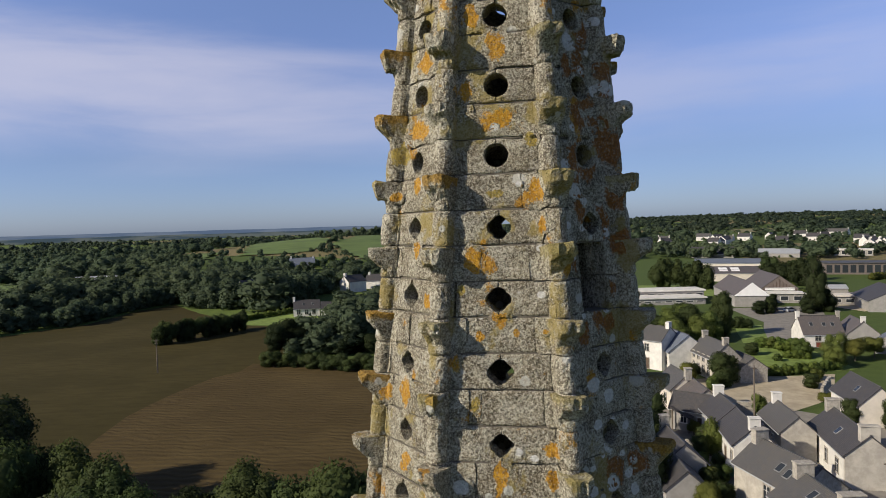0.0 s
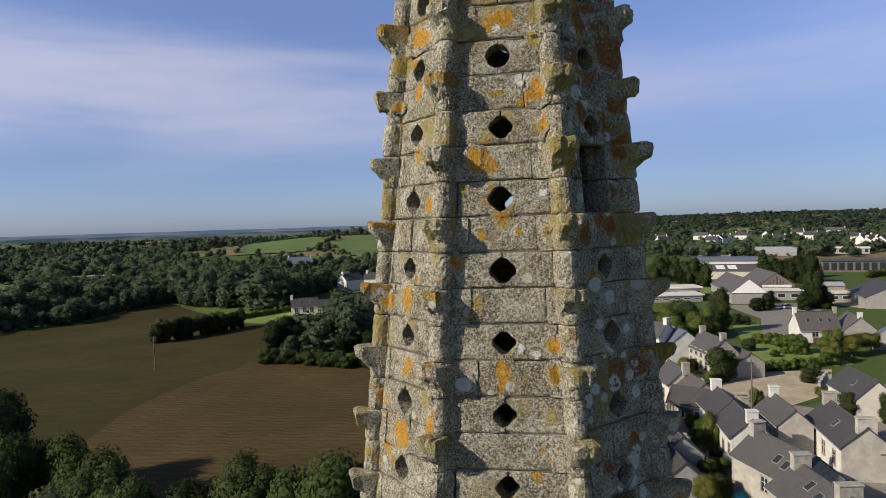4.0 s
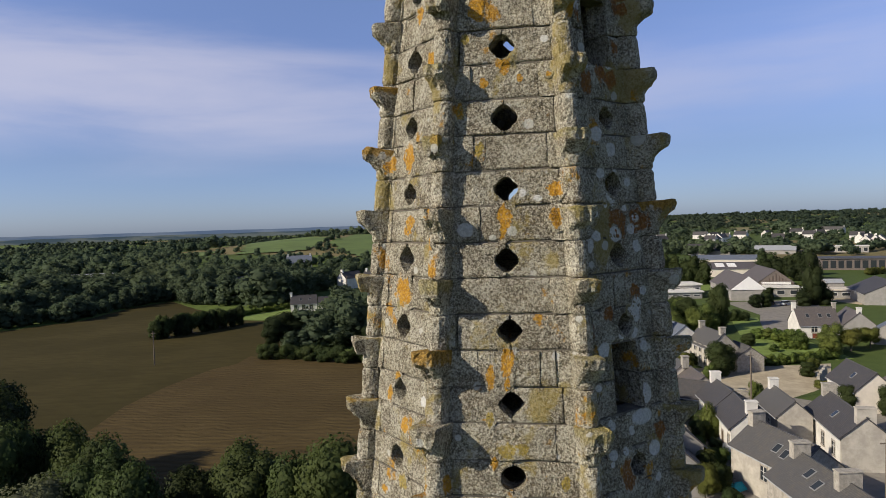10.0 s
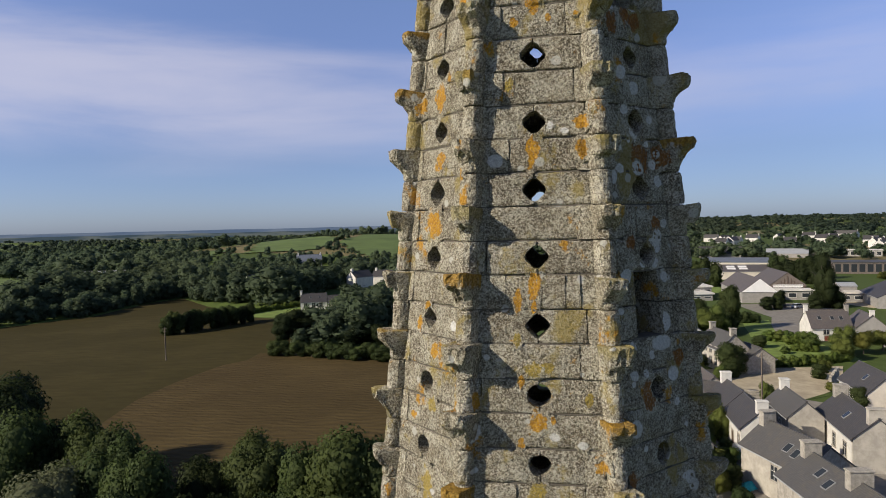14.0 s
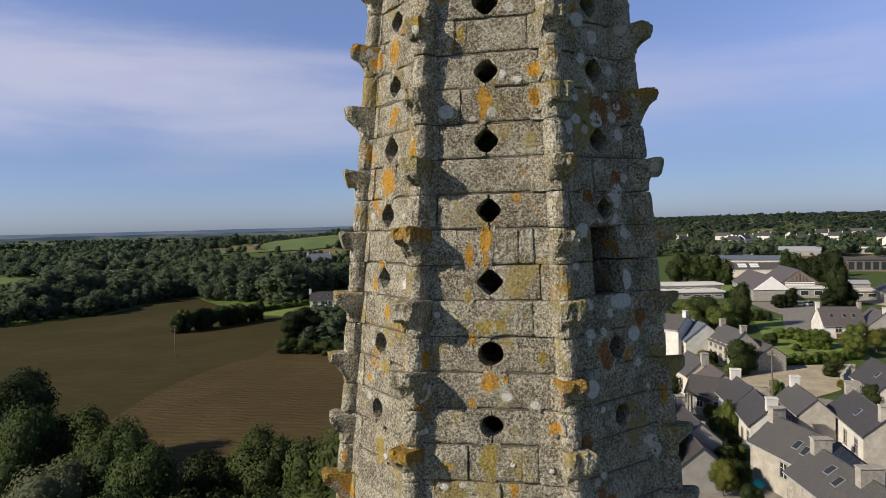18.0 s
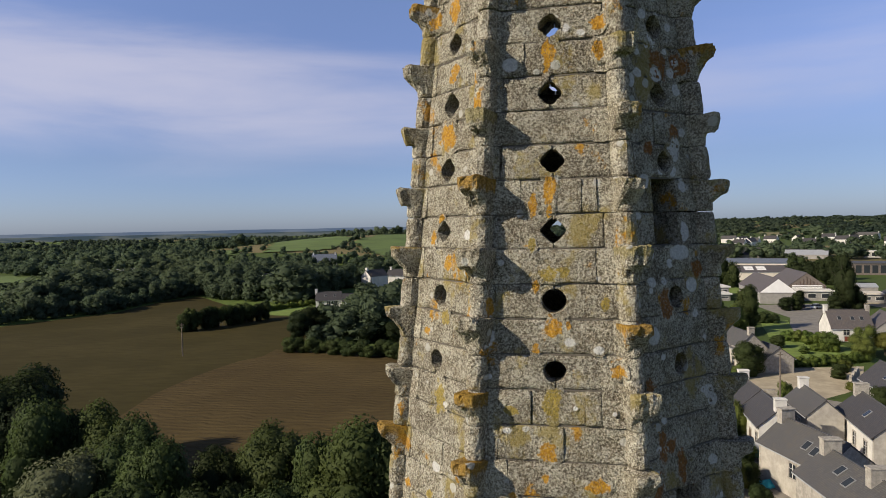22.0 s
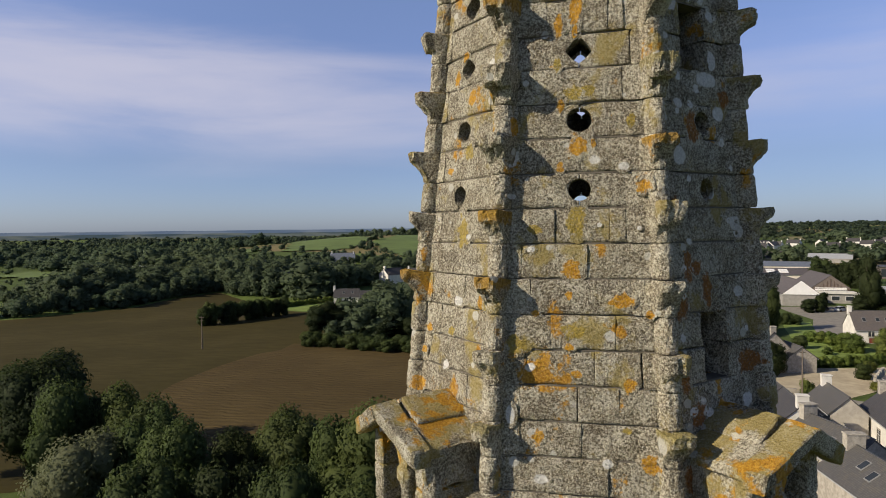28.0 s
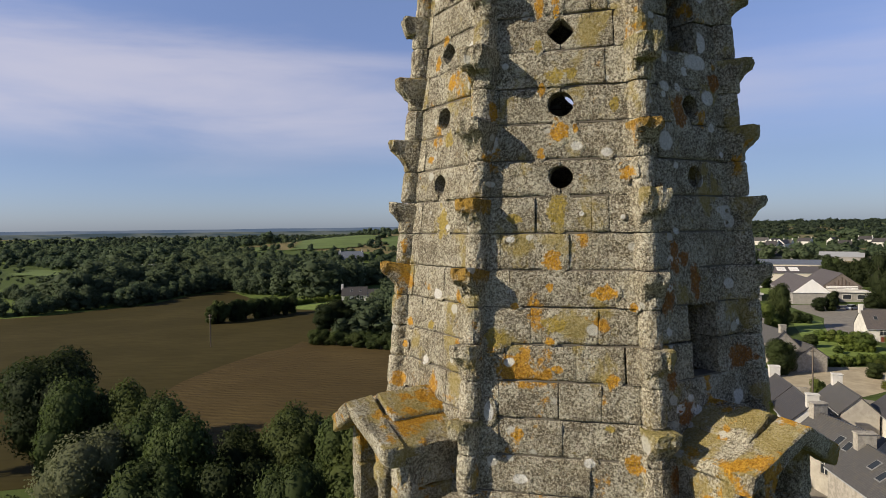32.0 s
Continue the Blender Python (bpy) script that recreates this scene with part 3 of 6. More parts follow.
def block(gm, f, poly, out, rng, dens=True):
    """A plain stone of face f from its outline (u, z), counterclockwise."""
    cham = rng.uniform(0.006, 0.013)
    inn, n = inset(poly, cham), len(poly)
    v = [on_face(f, u, z, -WALL) for u, z in poly] + [on_face(f, u, z, out - cham) for u, z in poly] + [on_face(f, u, z, out) for u, z in inn]
    q = [tuple(range(n - 1, -1, -1)), tuple(range(2 * n, 3 * n))]
    for r in (0, n):
        q += [(r + i, r + (i + 1) % n, r + n + (i + 1) % n, r + n + i) for i in range(n)]
    gm.add(v, q)


def relief(u, z, seed):
    """Hewn and weathered surface of a stone."""
    return 0.008 * noise.noise((u * 7, z * 9, seed)) + 0.006 * noise.noise((u * 19, z * 21, seed + 5)) + 0.003 * noise.noise((u * 46, z * 46, seed + 9))


def edge_at(pts, z):
    """Where an outline given as (u, z), rising, stands at height z."""
    for (u0, z0), (u1, z1) in zip(pts, pts[1:]):
        if z0 <= z <= z1:
            return u0 + (u1 - u0) * (z - z0) / max(1e-6, z1 - z0)
    return pts[0][0] if z < pts[0][1] else pts[-1][0]


def hewn(f, lo, hi, z0, z1, levels, out, seed, rng):
    """A stone of a seen face between two outlines, its front a fine rough grid. Returns its mesh."""
    cham = rng.uniform(0.009, 0.018)
    step0 = 0.024
    zs = {z0, z0 + cham * 0.5, z0 + cham * 1.3, z1 - cham * 1.3, z1 - cham * 0.5, z1}
    k = int((z1 - z0) / step0)
    zs |= {z0 + (z1 - z0) * i / k for i in range(2, k - 1)} if not levels else set()
    zs = sorted(zs | {z for z in levels if z0 + cham * 1.4 < z < z1 - cham * 1.4})
    wide = max(edge_at(hi, z) - edge_at(lo, z) for z in (z0, z1))
    m = max(5, int(wide / step0))
    tilt, jit = rng.uniform(-0.006, 0.006), 0.002
    rows = []
    for z in zs:
        a, b = edge_at(lo, z), edge_at(hi, z)
        e = min(0.3, cham * 0.45 / max(0.02, b - a))
        fr = [0.0, e] + [e + (1 - 2 * e) * i / m for i in range(1, m)] + [1 - e, 1.0]
        wav = jit * noise.noise((z * 17, seed, 1))
        low = 1.0 if z in (z0, z1) else (0.35 if min(z - z0, z1 - z) < cham * 0.6 else 0.0)
        row = []
        for i, t in enumerate(fr):
            u = a + (b - a) * t + (wav if i in (0, len(fr) - 1) else 0)
            dz = 0.0045 * noise.noise((u * 15, seed, 7 + zs.index(z) // 3)) if low else 0.0
            drop = cham * max(low, 0.18 if i in (0, len(fr) - 1) else 0.0) * (1 + 0.8 * noise.noise((u * 12, z * 12, seed + 3)))
            row.append(on_face(f, u, z + dz, out + tilt * (t - 0.5) + relief(u, z, seed) - drop))
        rows.append(row)
    nr, nc = len(rows), len(rows[0])
    v = [p for row in rows for p in row]
    faces = [(j * nc + i, j * nc + i + 1, j * nc + nc + i + 1, j * nc + nc + i) for j in range(nr - 1) for i in range(nc - 1)]
    front = len(faces)
    rim = [(0, i) for i in range(nc)] + [(j, nc - 1) for j in range(1, nr)] + [(nr - 1, i) for i in range(nc - 2, -1, -1)] + [(j, 0) for j in range(nr - 2, 0, -1)]
    base = len(v)
    for j, i in rim:
        u, z = edge_at(lo if i == 0 else hi, zs[j]), zs[j]
        if 0 < i < nc - 1:
            u = edge_at(lo, z) + (edge_at(hi, z) - edge_at(lo, z)) * i / (nc - 1)
        v.append(on_face(f, u, z, -WALL))
    for k2, (j, i) in enumerate(rim):
        j2, i2 = rim[(k2 + 1) % len(rim)]
        faces.append((j2 * nc + i2, j * nc + i, base + k2, base + (k2 + 1) % len(rim)))
    me = mesh_of("stone", v, faces, M_STONE)
    me.polygons.foreach_set("use_smooth", [i < front for i in range(len(me.polygons))])
    return me


def surface_out(f, u, z):
    """The same, with the ridge stones and their rolls."""
    s = radius(z) * math.sin(math.pi / 8) - abs(u)
    if u < 0 and f % 8 in (3, 7) or u > 0 and f % 8 in (1, 5):
        s -= INSET * 1.414
    n0 = math.floor((TOP0 - z) / COURSE)
    roll = min(0.070, radius(z) * 0.09)
    if s < roll * 1.1:
        return 0.020 + math.sqrt(max(0.0, roll * roll - s * s))
    if s < (flange(n0, f % 8, -1) if u > 0 else flange(n0, (f - 1) % 8, 1)):
        return 0.013
    return stone_out(f, u, z)


def stone_out(f, u, z):
    """How far the stone at this place of a seen face stands out."""
    for a, b, out, seed in STONES.get((f, math.floor((TOP0 - z) / COURSE)), ()):
        if a - 0.004 <= u <= b + 0.004:
            return out + relief(u, z, seed)
    return 0.0


def half_hole(uc, zc, side, shape, rad):
    """Half of an opening's outline, from its top to its foot (right half: from foot to top)."""
    pts = []
    for i in range(15):
        a = math.pi / 2 - math.pi * i / 14
        if shape == "quatrefoil":
            r = rad * (0.90 + 0.24 * abs(math.cos(2 * a)) ** 0.8)
        elif shape == "diamond":
            r = rad * 1.22 / (abs(math.cos(a)) ** 1.2 + abs(math.sin(a)) ** 1.2) ** (1 / 1.2)
        else:
            r = rad * 1.05
        pts.append((uc + side * r * math.cos(a), zc + r * math.sin(a)))
    return pts


SLOT_LEFT, SLOT_END = -0.17, 0.11
SLOT_RIGHT = {1: (7, 17, 26), 3: (9, 19), -3: (7, 17)}     # tall slots: first course of each, by face
STONES = {}                                                # how far each stone of the seen faces stands out
spire = thing("church_spire", "octagonal pierced granite church spire crusted with orange and white lichen", "spire")
rest, rest_ridge, beds = Geo(), Geo(), Geo()
GAP, VGAP = 0.0045, 0.0003
FIRST, LAST = -27, 36


# front face: reach of the ridge stones on either side, upright joints between, joints that stand open
FRONT_FLANGE = {3: (0.191, 0.13), 5: (0.187, 0.204), 6: (0.088, None), 7: (0.266, None), 8: (0.09, None), 9: (None, 0.174), 11: (0.21, 0.14), 12: (0.095, None),
                13: (0.267, 0.153), 14: (0.117, None), 15: (None, 0.181), 16: (0.11, None), 17: (0.265, None), 18: (None, 0.131), 19: (0.284, 0.205), 20: (0.096, None),
                21: (0.166, 0.108), 22: (None, 0.213), 23: (None, 0.22), 24: (0.155, None), 25: (0.232, 0.207), 27: (0.212, 0.148), 28: (0.182, None), 29: (0.191, 0.2)}
FRONT_JOINTS = {17: (0.0, 0.208), 23: (-0.16, 0.215), 24: (0.064,), 25: (), 26: (-0.191, 0.253), 27: (0.111,), 28: (-0.005, 0.273), 29: (0.02,), 30: (-0.214, 0.2), 31: (0.1,), 32: (-0.25, 0.15), 33: (0.0,)}
FRONT_OPEN = {8: (0.010, 0.0), 14: (0.008, 0.0), 16: (0.016, 0.0), 18: (0.0, 0.014), 20: (0.016, 0.0), 27: (0.0, 0.014)}


def flange(n, i, side):
    """How far the ridge stone of course n reaches along the face beside it."""
    known = FRONT_FLANGE.get(n, (None, None))[0 if side > 0 else 1] if (i, side) in ((7, 1), (0, -1)) else None
    if known:
        return known
    r = random.Random(n * 131 + i * 17 + (3 if side > 0 else 0))
    return (0.12 + 0.07 * r.random()) if n % 2 else (0.062 + 0.02 * r.random())


for n in range(FIRST, LAST + 1):
    z1 = TOP0 - COURSE * n - GAP
    z0 = z1 - COURSE + 2 * GAP
    zm = (z0 + z1) / 2
    R = radius(zm)
    for f in range(8):
        fs = f if f <= 4 else f - 8
        rng = random.Random(n * 977 + f * 61 + 5)
        near = fs in (-1, 0, 1) and -2 <= n <= 33
        hw = R * math.sin(math.pi / 8)
        if hw < 0.13:
            continue
        hw0, hw1 = radius(z0) * math.sin(math.pi / 8), radius(z1) * math.sin(math.pi / 8)
        fl, fr = flange(n, (f - 1) % 8, 1), flange(n, f, -1)
        if hw - max(fl, fr) < 0.06:
            fl = fr = min(0.06, hw * 0.5)
        left, right = -hw + fl + VGAP, hw - fr - VGAP
        if f in (1, 5):
            right -= INSET * 1.414
        if f in (3, 7):
            left += INSET * 1.414
        if f == 0 and n in FRONT_OPEN:
            left, right = left + FRONT_OPEN[n][0], right - FRONT_OPEN[n][1]
        shift0, shift1 = hw0 - hw, hw1 - hw
        jobs = []
        slots = SLOT_RIGHT.get(fs, ())
        slot = n in slots or n - 1 in slots
        if slot:
            jobs = [[(SLOT_END, z0), (right + shift0, z0), (right + shift1, z1), (SLOT_END, z1)]]
            if left < SLOT_LEFT - 0.04:
                jobs.append([(left - shift0, z0), (SLOT_LEFT, z0), (SLOT_LEFT, z1), (left - shift1, z1)])
        elif n % 2 == 0 and n <= 22:
            uc, zc = rng.uniform(-0.012, 0.012), zm + rng.uniform(-0.008, 0.008)
            shape = "round" if n < 5 or n > 19 else ("diamond" if n == 18 else "quatrefoil")
            rad = (0.076 + rng.uniform(-0.006, 0.006)) * (1.0 if n >= -2 else max(0.4, R / 0.85))
            if rad * 1.3 > COURSE / 2:
                rad = COURSE / 2.7
            lh, rh = half_hole(uc, zc, -1, shape, rad), half_hole(uc, zc, 1, shape, rad)
            g2 = 0.002
            jobs = [[(left - shift0, z0), (uc - g2, z0)] + [(u - g2, z) for u, z in reversed(lh)] + [(uc - g2, z1), (left - shift1, z1)],
                    [(uc + g2, z0), (right + shift0, z0), (right + shift1, z1), (uc + g2, z1)] + [(u + g2, z) for u, z in rh]]
        else:
            cuts = 2 if hw > 0.44 else 1
            cuts = 3 if hw > 0.60 else cuts
            if f in (1, 7) and n <= 22:
                cuts = 1 if rng.random() < 0.45 else 0
            us = FRONT_JOINTS.get(n, ()) if f == 0 and n > 0 else sorted(left + (right - left) * ((i + 1) / (cuts + 1) + rng.uniform(-0.11, 0.11)) for i in range(cuts))
            xs = [left] + list(us) + [right]
            for i in range(len(xs) - 1):
                open_joint = 0.004 if rng.random() < 0.07 else VGAP
                a, b = xs[i] + (VGAP if i else 0), xs[i + 1] - (open_joint if i < len(xs) - 2 else 0)
                jobs.append([(a - (shift0 if i == 0 else 0), z0), (b + (shift0 if i == len(xs) - 2 else 0), z0),
                             (b + (shift1 if i == len(xs) - 2 else 0), z1), (a - (shift1 if i == 0 else 0), z1)])
        for k, poly in enumerate(jobs):
            if near:
                out, seed = rng.uniform(-0.010, 0.007), n * 3.7 + f * 11.3 + k * 1.9
                us = [p[0] for p in poly]
                STONES.setdefault((fs, n), []).append((min(us), max(us), out, seed))
                if len(poly) > 4:
                    curve = sorted((p for p in (lh if k == 0 else rh)), key=lambda p: p[1])
                    curve = [(uc + (-g2 if k == 0 else g2), z0)] + [(u + (-g2 if k == 0 else g2), z) for u, z in curve] + [(uc + (-g2 if k == 0 else g2), z1)]
                    side = [poly[0], poly[-1]] if k == 0 else [poly[1], poly[2]]
                    lo, hi = (side, curve) if k == 0 else (curve, side)
                    levels = [z for _, z in curve[1:-1]]
                else:
                    lo, hi, levels = [poly[0], poly[3]], [poly[1], poly[2]], ()
                part("stone", hewn(f, lo, hi, z0, z1, levels, out, seed, rng), None, spire)
            else:
                block(rest, f, poly, rng.uniform(-0.006, 0.007), rng)
    # mortar beds between the courses
    for f in range(8):
        fs = f if f <= 4 else f - 8
        if n - 1 in SLOT_RIGHT.get(fs, ()):
            continue
        hw = radius(z1) * math.sin(math.pi / 8)
        v = [on_face(f, u, z1 + GAP + dz, o) for dz in (-0.006, 0.006) for u, o in ((-hw, -WALL + 0.02), (hw, -WALL + 0.02), (hw, -0.016), (-hw, -0.016))]
        beds.add(v, [(0, 1, 2, 3)[::-1], (4, 5, 6, 7), (0, 1, 5, 4), (1, 2, 6, 5), (2, 3, 7, 6), (3, 0, 4, 7)])
    # ridge stones with their round roll
    for i in range(8):
        rng = random.Random(n * 389 + i * 29 + 11)
        w = corner_way(i)
        fl, fr = flange(n, i, -1), flange(n, i, 1)
        hw = R * math.sin(math.pi / 8)
        if hw - max(fl, fr) < 0.06:
            fl = fr = min(0.06, hw * 0.5)
        al, ar = radians(-90 + TH + 45 * i), radians(-90 + TH + 45 * (i + 1))
        tl, tr = Vector((math.sin(al), -math.cos(al))), Vector((-math.sin(ar), math.cos(ar)))
        roll = min(0.070, R * 0.09) * rng.uniform(0.92, 1.08)
        wob, off = rng.uniform(-0.005, 0.005), rng.uniform(-0.004, 0.008)

        def section(z, shrink):
            c = corner(i, z, 0.006 + off)
            base = math.atan2(w.y, w.x)
            pts = [c + tl * (fl - shrink) - w * 0.006, c + tl * (roll * 1.0) - w * 0.004]
            for s in range(13):
                a = base - radians(108) + radians(216) * s / 12
                pts.append(c + w * 0.012 + Vector((math.cos(a), math.sin(a))) * (roll - shrink * 0.8) * (1 + 0.10 * noise.noise((z * 9, a * 2, i + n * 0.7)) + 0.09 * noise.noise((z * 26, a * 4, i + n * 0.3))))
            pts += [c + tr * (roll * 1.0) - w * 0.004, c + tr * (fr - shrink) - w * 0.006]
            inn = corner(i, z, max(0.004, radius(z) - WALL / C8) - radius(z))
            k0 = min(1.0, max(0.05, (radius(z) - WALL / C8) / radius(z)))
            pts += [inn + tr * fr * k0, inn + tl * fl * k0]
            return [(p.x + wob, p.y, z) for p in pts]

        gm = Geo()
        levels = ((z0 - GAP * 0.4, 0.014), (z0 + 0.008, 0.005), (z0 + 0.024, 0.0), (z0 + 0.06, -0.001), (z0 + 0.095, 0.0), (zm + 0.015, -0.003), (zm + 0.05, 0.0), (z1 - 0.03, 0.001), (z1 - 0.008, 0.005), (z1 + GAP * 0.4, 0.014))
        rings = [section(z, s) for z, s in levels]
        m = len(rings[0])
        v = [p for r in rings for p in r]
        q = [tuple(range(m - 1, -1, -1)), tuple(range((len(rings) - 1) * m, len(rings) * m))]
        for r in range(len(rings) - 1):
            q += [(r * m + k, r * m + (k + 1) % m, (r + 1) * m + (k + 1) % m, (r + 1) * m + k) for k in range(m)]
        if i in (6, 7, 0, 1) and -2 <= n <= 33:
            gm.add(v, q)
            part("ridge_stone", gm.mesh("ridge_stone", M_RIDGE), None, spire)
        else:
            rest_ridge.add(v, q)
# deep jambs of the tall slots
for fs, firsts in SLOT_RIGHT.items():
    for n in firsts:
        for k in range(2):
            z1 = TOP0 - COURSE * (n + k) - 0.004
            z0 = z1 - COURSE + 0.008
            for u0, u1 in ((SLOT_END, SLOT_END + 0.13), (SLOT_LEFT - 0.13, SLOT_LEFT)):
                v = [on_face(fs, u, z, o) for z in (z0, z1) for u, o in ((u0, -0.30 if u0 > 0 else -0.24), (u1, -0.30), (u1, -WALL - 0.003), (u0, -WALL - 0.003))]
                part("jamb_stone", mesh_of("jamb_stone", v, [(3, 2, 1, 0), (4, 5, 6, 7), (0, 1, 5, 4), (1, 2, 6, 5), (2, 3, 7, 6), (3, 0, 4, 7)], M_STONE), None, spire)
part("masonry", rest.mesh("masonry", M_STONE), None, spire, "granite blocks of the other faces", "stuff")
part("mortar", beds.mesh("mortar", M_INNER), None, spire, "dark recessed mortar beds", "stuff")
part("ridge_masonry", rest_ridge.mesh("ridge_masonry", M_RIDGE), None, spire, "rounded granite ridges of the other corners", "stuff")


# crockets: curled stone leaves on the ridges
def crocket_mesh(seed, mat):
    """Profile in the (out, up) plane, swept across its width; the foot stands at 0 and the top at 0.2."""
    rng = random.Random(seed)
    reach, lift, thick = rng.uniform(0.160, 0.190), rng.uniform(-0.006, 0.010), rng.uniform(0.9, 1.15)
    low = rng.uniform(-0.010, 0.012)
    prof = [(-0.05, -0.02), (0.044, -0.022), (0.058, 0.004), (0.076, 0.034), (0.100, 0.068 + low), (0.128, 0.100 + low),
            (reach - 0.016, 0.124 + low), (reach + 0.006, 0.146 + low), (reach + 0.012, 0.178 + lift),
            (reach + 0.010, 0.206 + lift), (reach - 0.010, 0.213 + lift), (0.05, 0.211), (-0.05, 0.208)]
    if seed % 3 == 2:                          # worn ones keep a curled lip
        prof[4], prof[5], prof[6], prof[7] = (0.088, 0.076), (0.112, 0.082), (reach - 0.030, 0.078), (reach - 0.004, 0.104)
    gm = Geo()
    slices = ((-1.0, 0.84), (-0.9, 0.95), (-0.62, 1.01), (-0.32, 1.03), (0.0, 0.97), (0.32, 1.03), (0.62, 1.01), (0.9, 0.95), (1.0, 0.84))
    m, v = len(prof), []
    for s, k in slices:
        for j, (x, z) in enumerate(prof):
            up = max(0.0, min(1.0, (z + 0.03) / 0.2))
            grow = 0.060 + 0.028 * up
            px, pz = x * k, 0.12 + (z - 0.12) * (0.7 + 0.3 * k)
            if x > 0.1 and z < 0.10 and abs(s) < 0.3:
                pz += 0.016
            d = 0.015 * noise.noise((px * 22 + seed * 3.3, s * 2.6, pz * 22)) + 0.007 * noise.noise((px * 60, s * 7 + seed, pz * 60))
            v.append((px + d, s * grow * thick + d, pz + 0.013 * noise.noise((px * 24, s * 4 + seed, pz * 24))))
    q = [tuple(range(m - 1, -1, -1)), tuple(range((len(slices) - 1) * m, len(slices) * m))]
    for r in range(len(slices) - 1):
        q += [(r * m + j, r * m + (j + 1) % m, (r + 1) * m + (j + 1) % m, (r + 1) * m + j) for j in range(m)]
    gm.add(v, q)
    return gm.mesh("crocket", mat)


CROCKETS = [[crocket_mesh(s, mat) for s in range(9)] for mat in (M_CROCKET, M_CROCKET_PALE)]
for n in range(-19, LAST, 2):
    zt = TOP0 - COURSE * n
    for i in range(8):
        rng = random.Random(n * 53 + i * 7)
        if i in (1, 2, 5, 6) and zt < 24.95:
            continue
        w = corner_way(i)
        z = zt - 0.215
        p = corner(i, z, radius(zt - 0.1) - radius(z) + 0.012)
        me = CROCKETS[0 if i in (5, 6) or rng.random() < 0.25 else 1][rng.randrange(9)]
        ob = part("crocket", me, None, spire)
        s = rng.uniform(0.92, 1.1) * min(1.0, max(0.5, radius(zt) / 0.8))
        ob.matrix_world = Matrix.LocRotScale((p.x, p.y, z), Euler((rng.uniform(-0.05, 0.05), -0.02 + rng.uniform(-0.06, 0.06), math.atan2(w.y, w.x) + rng.uniform(-0.06, 0.06))), (s, s * rng.uniform(0.9, 1.1), s))
# finial
gm = Geo()
zt = TOP0 - COURSE * FIRST
prof = [(0.16, -0.3), (0.17, 0.0), (0.12, 0.06), (0.10, 0.2), (0.19, 0.30), (0.20, 0.38), (0.09, 0.46), (0.02, 0.56)]
c = axis(zt)
v = [(c.x + r * math.cos(2 * math.pi * i / 12), c.y + r * math.sin(2 * math.pi * i / 12), zt + z) for r, z in prof for i in range(12)]
q = [(a * 12 + i, a * 12 + (i + 1) % 12, a * 12 + 12 + (i + 1) % 12, a * 12 + 12 + i) for a in range(len(prof) - 1) for i in range(12)]
gm.add(v, q + [tuple(range((len(prof) - 1) * 12, len(prof) * 12))])
part("finial", gm.mesh("finial", M_RIDGE, True), None, spire, "small carved stone knob on the tip")


# ---- gabled dormers at the foot of the spire ----
def rock(gm, pts, rng, jit=0.006):
    """A hexahedral stone from eight corners (four below, four above), with chamfered faces."""
    c = sum((Vector(p) for p in pts), Vector()) / 8
    quads = [(3, 2, 1, 0), (4, 5, 6, 7), (0, 1, 5, 4), (1, 2, 6, 5), (2, 3, 7, 6), (3, 0, 4, 7)]
    bm = bmesh.new()
    vs = [bm.verts.new(Vector(p) + Vector((rng.uniform(-jit, jit), rng.uniform(-jit, jit), rng.uniform(-jit, jit)))) for p in pts]
    for f in quads:
        bm.faces.new([vs[i] for i in f])
    bmesh.ops.subdivide_edges(bm, edges=bm.edges[:], cuts=6, use_grid_fill=True)
    for v in bm.verts:
        far = (v.co - c)
        nz = noise.noise(v.co * 8) + 0.6 * noise.noise(v.co * 21) + 0.35 * noise.noise(v.co * 47)
        v.co += far.normalized() * 0.014 * nz
    bmesh.ops.bevel(bm, geom=[e for e in bm.edges if e.calc_face_angle(0) > 0.9], offset=0.012, segments=1, affect="EDGES")
    bm.verts.ensure_lookup_table()
    gm.add([v.co.copy() for v in bm.verts], [tuple(v.index for v in f.verts) for f in bm.faces])
    bm.free()


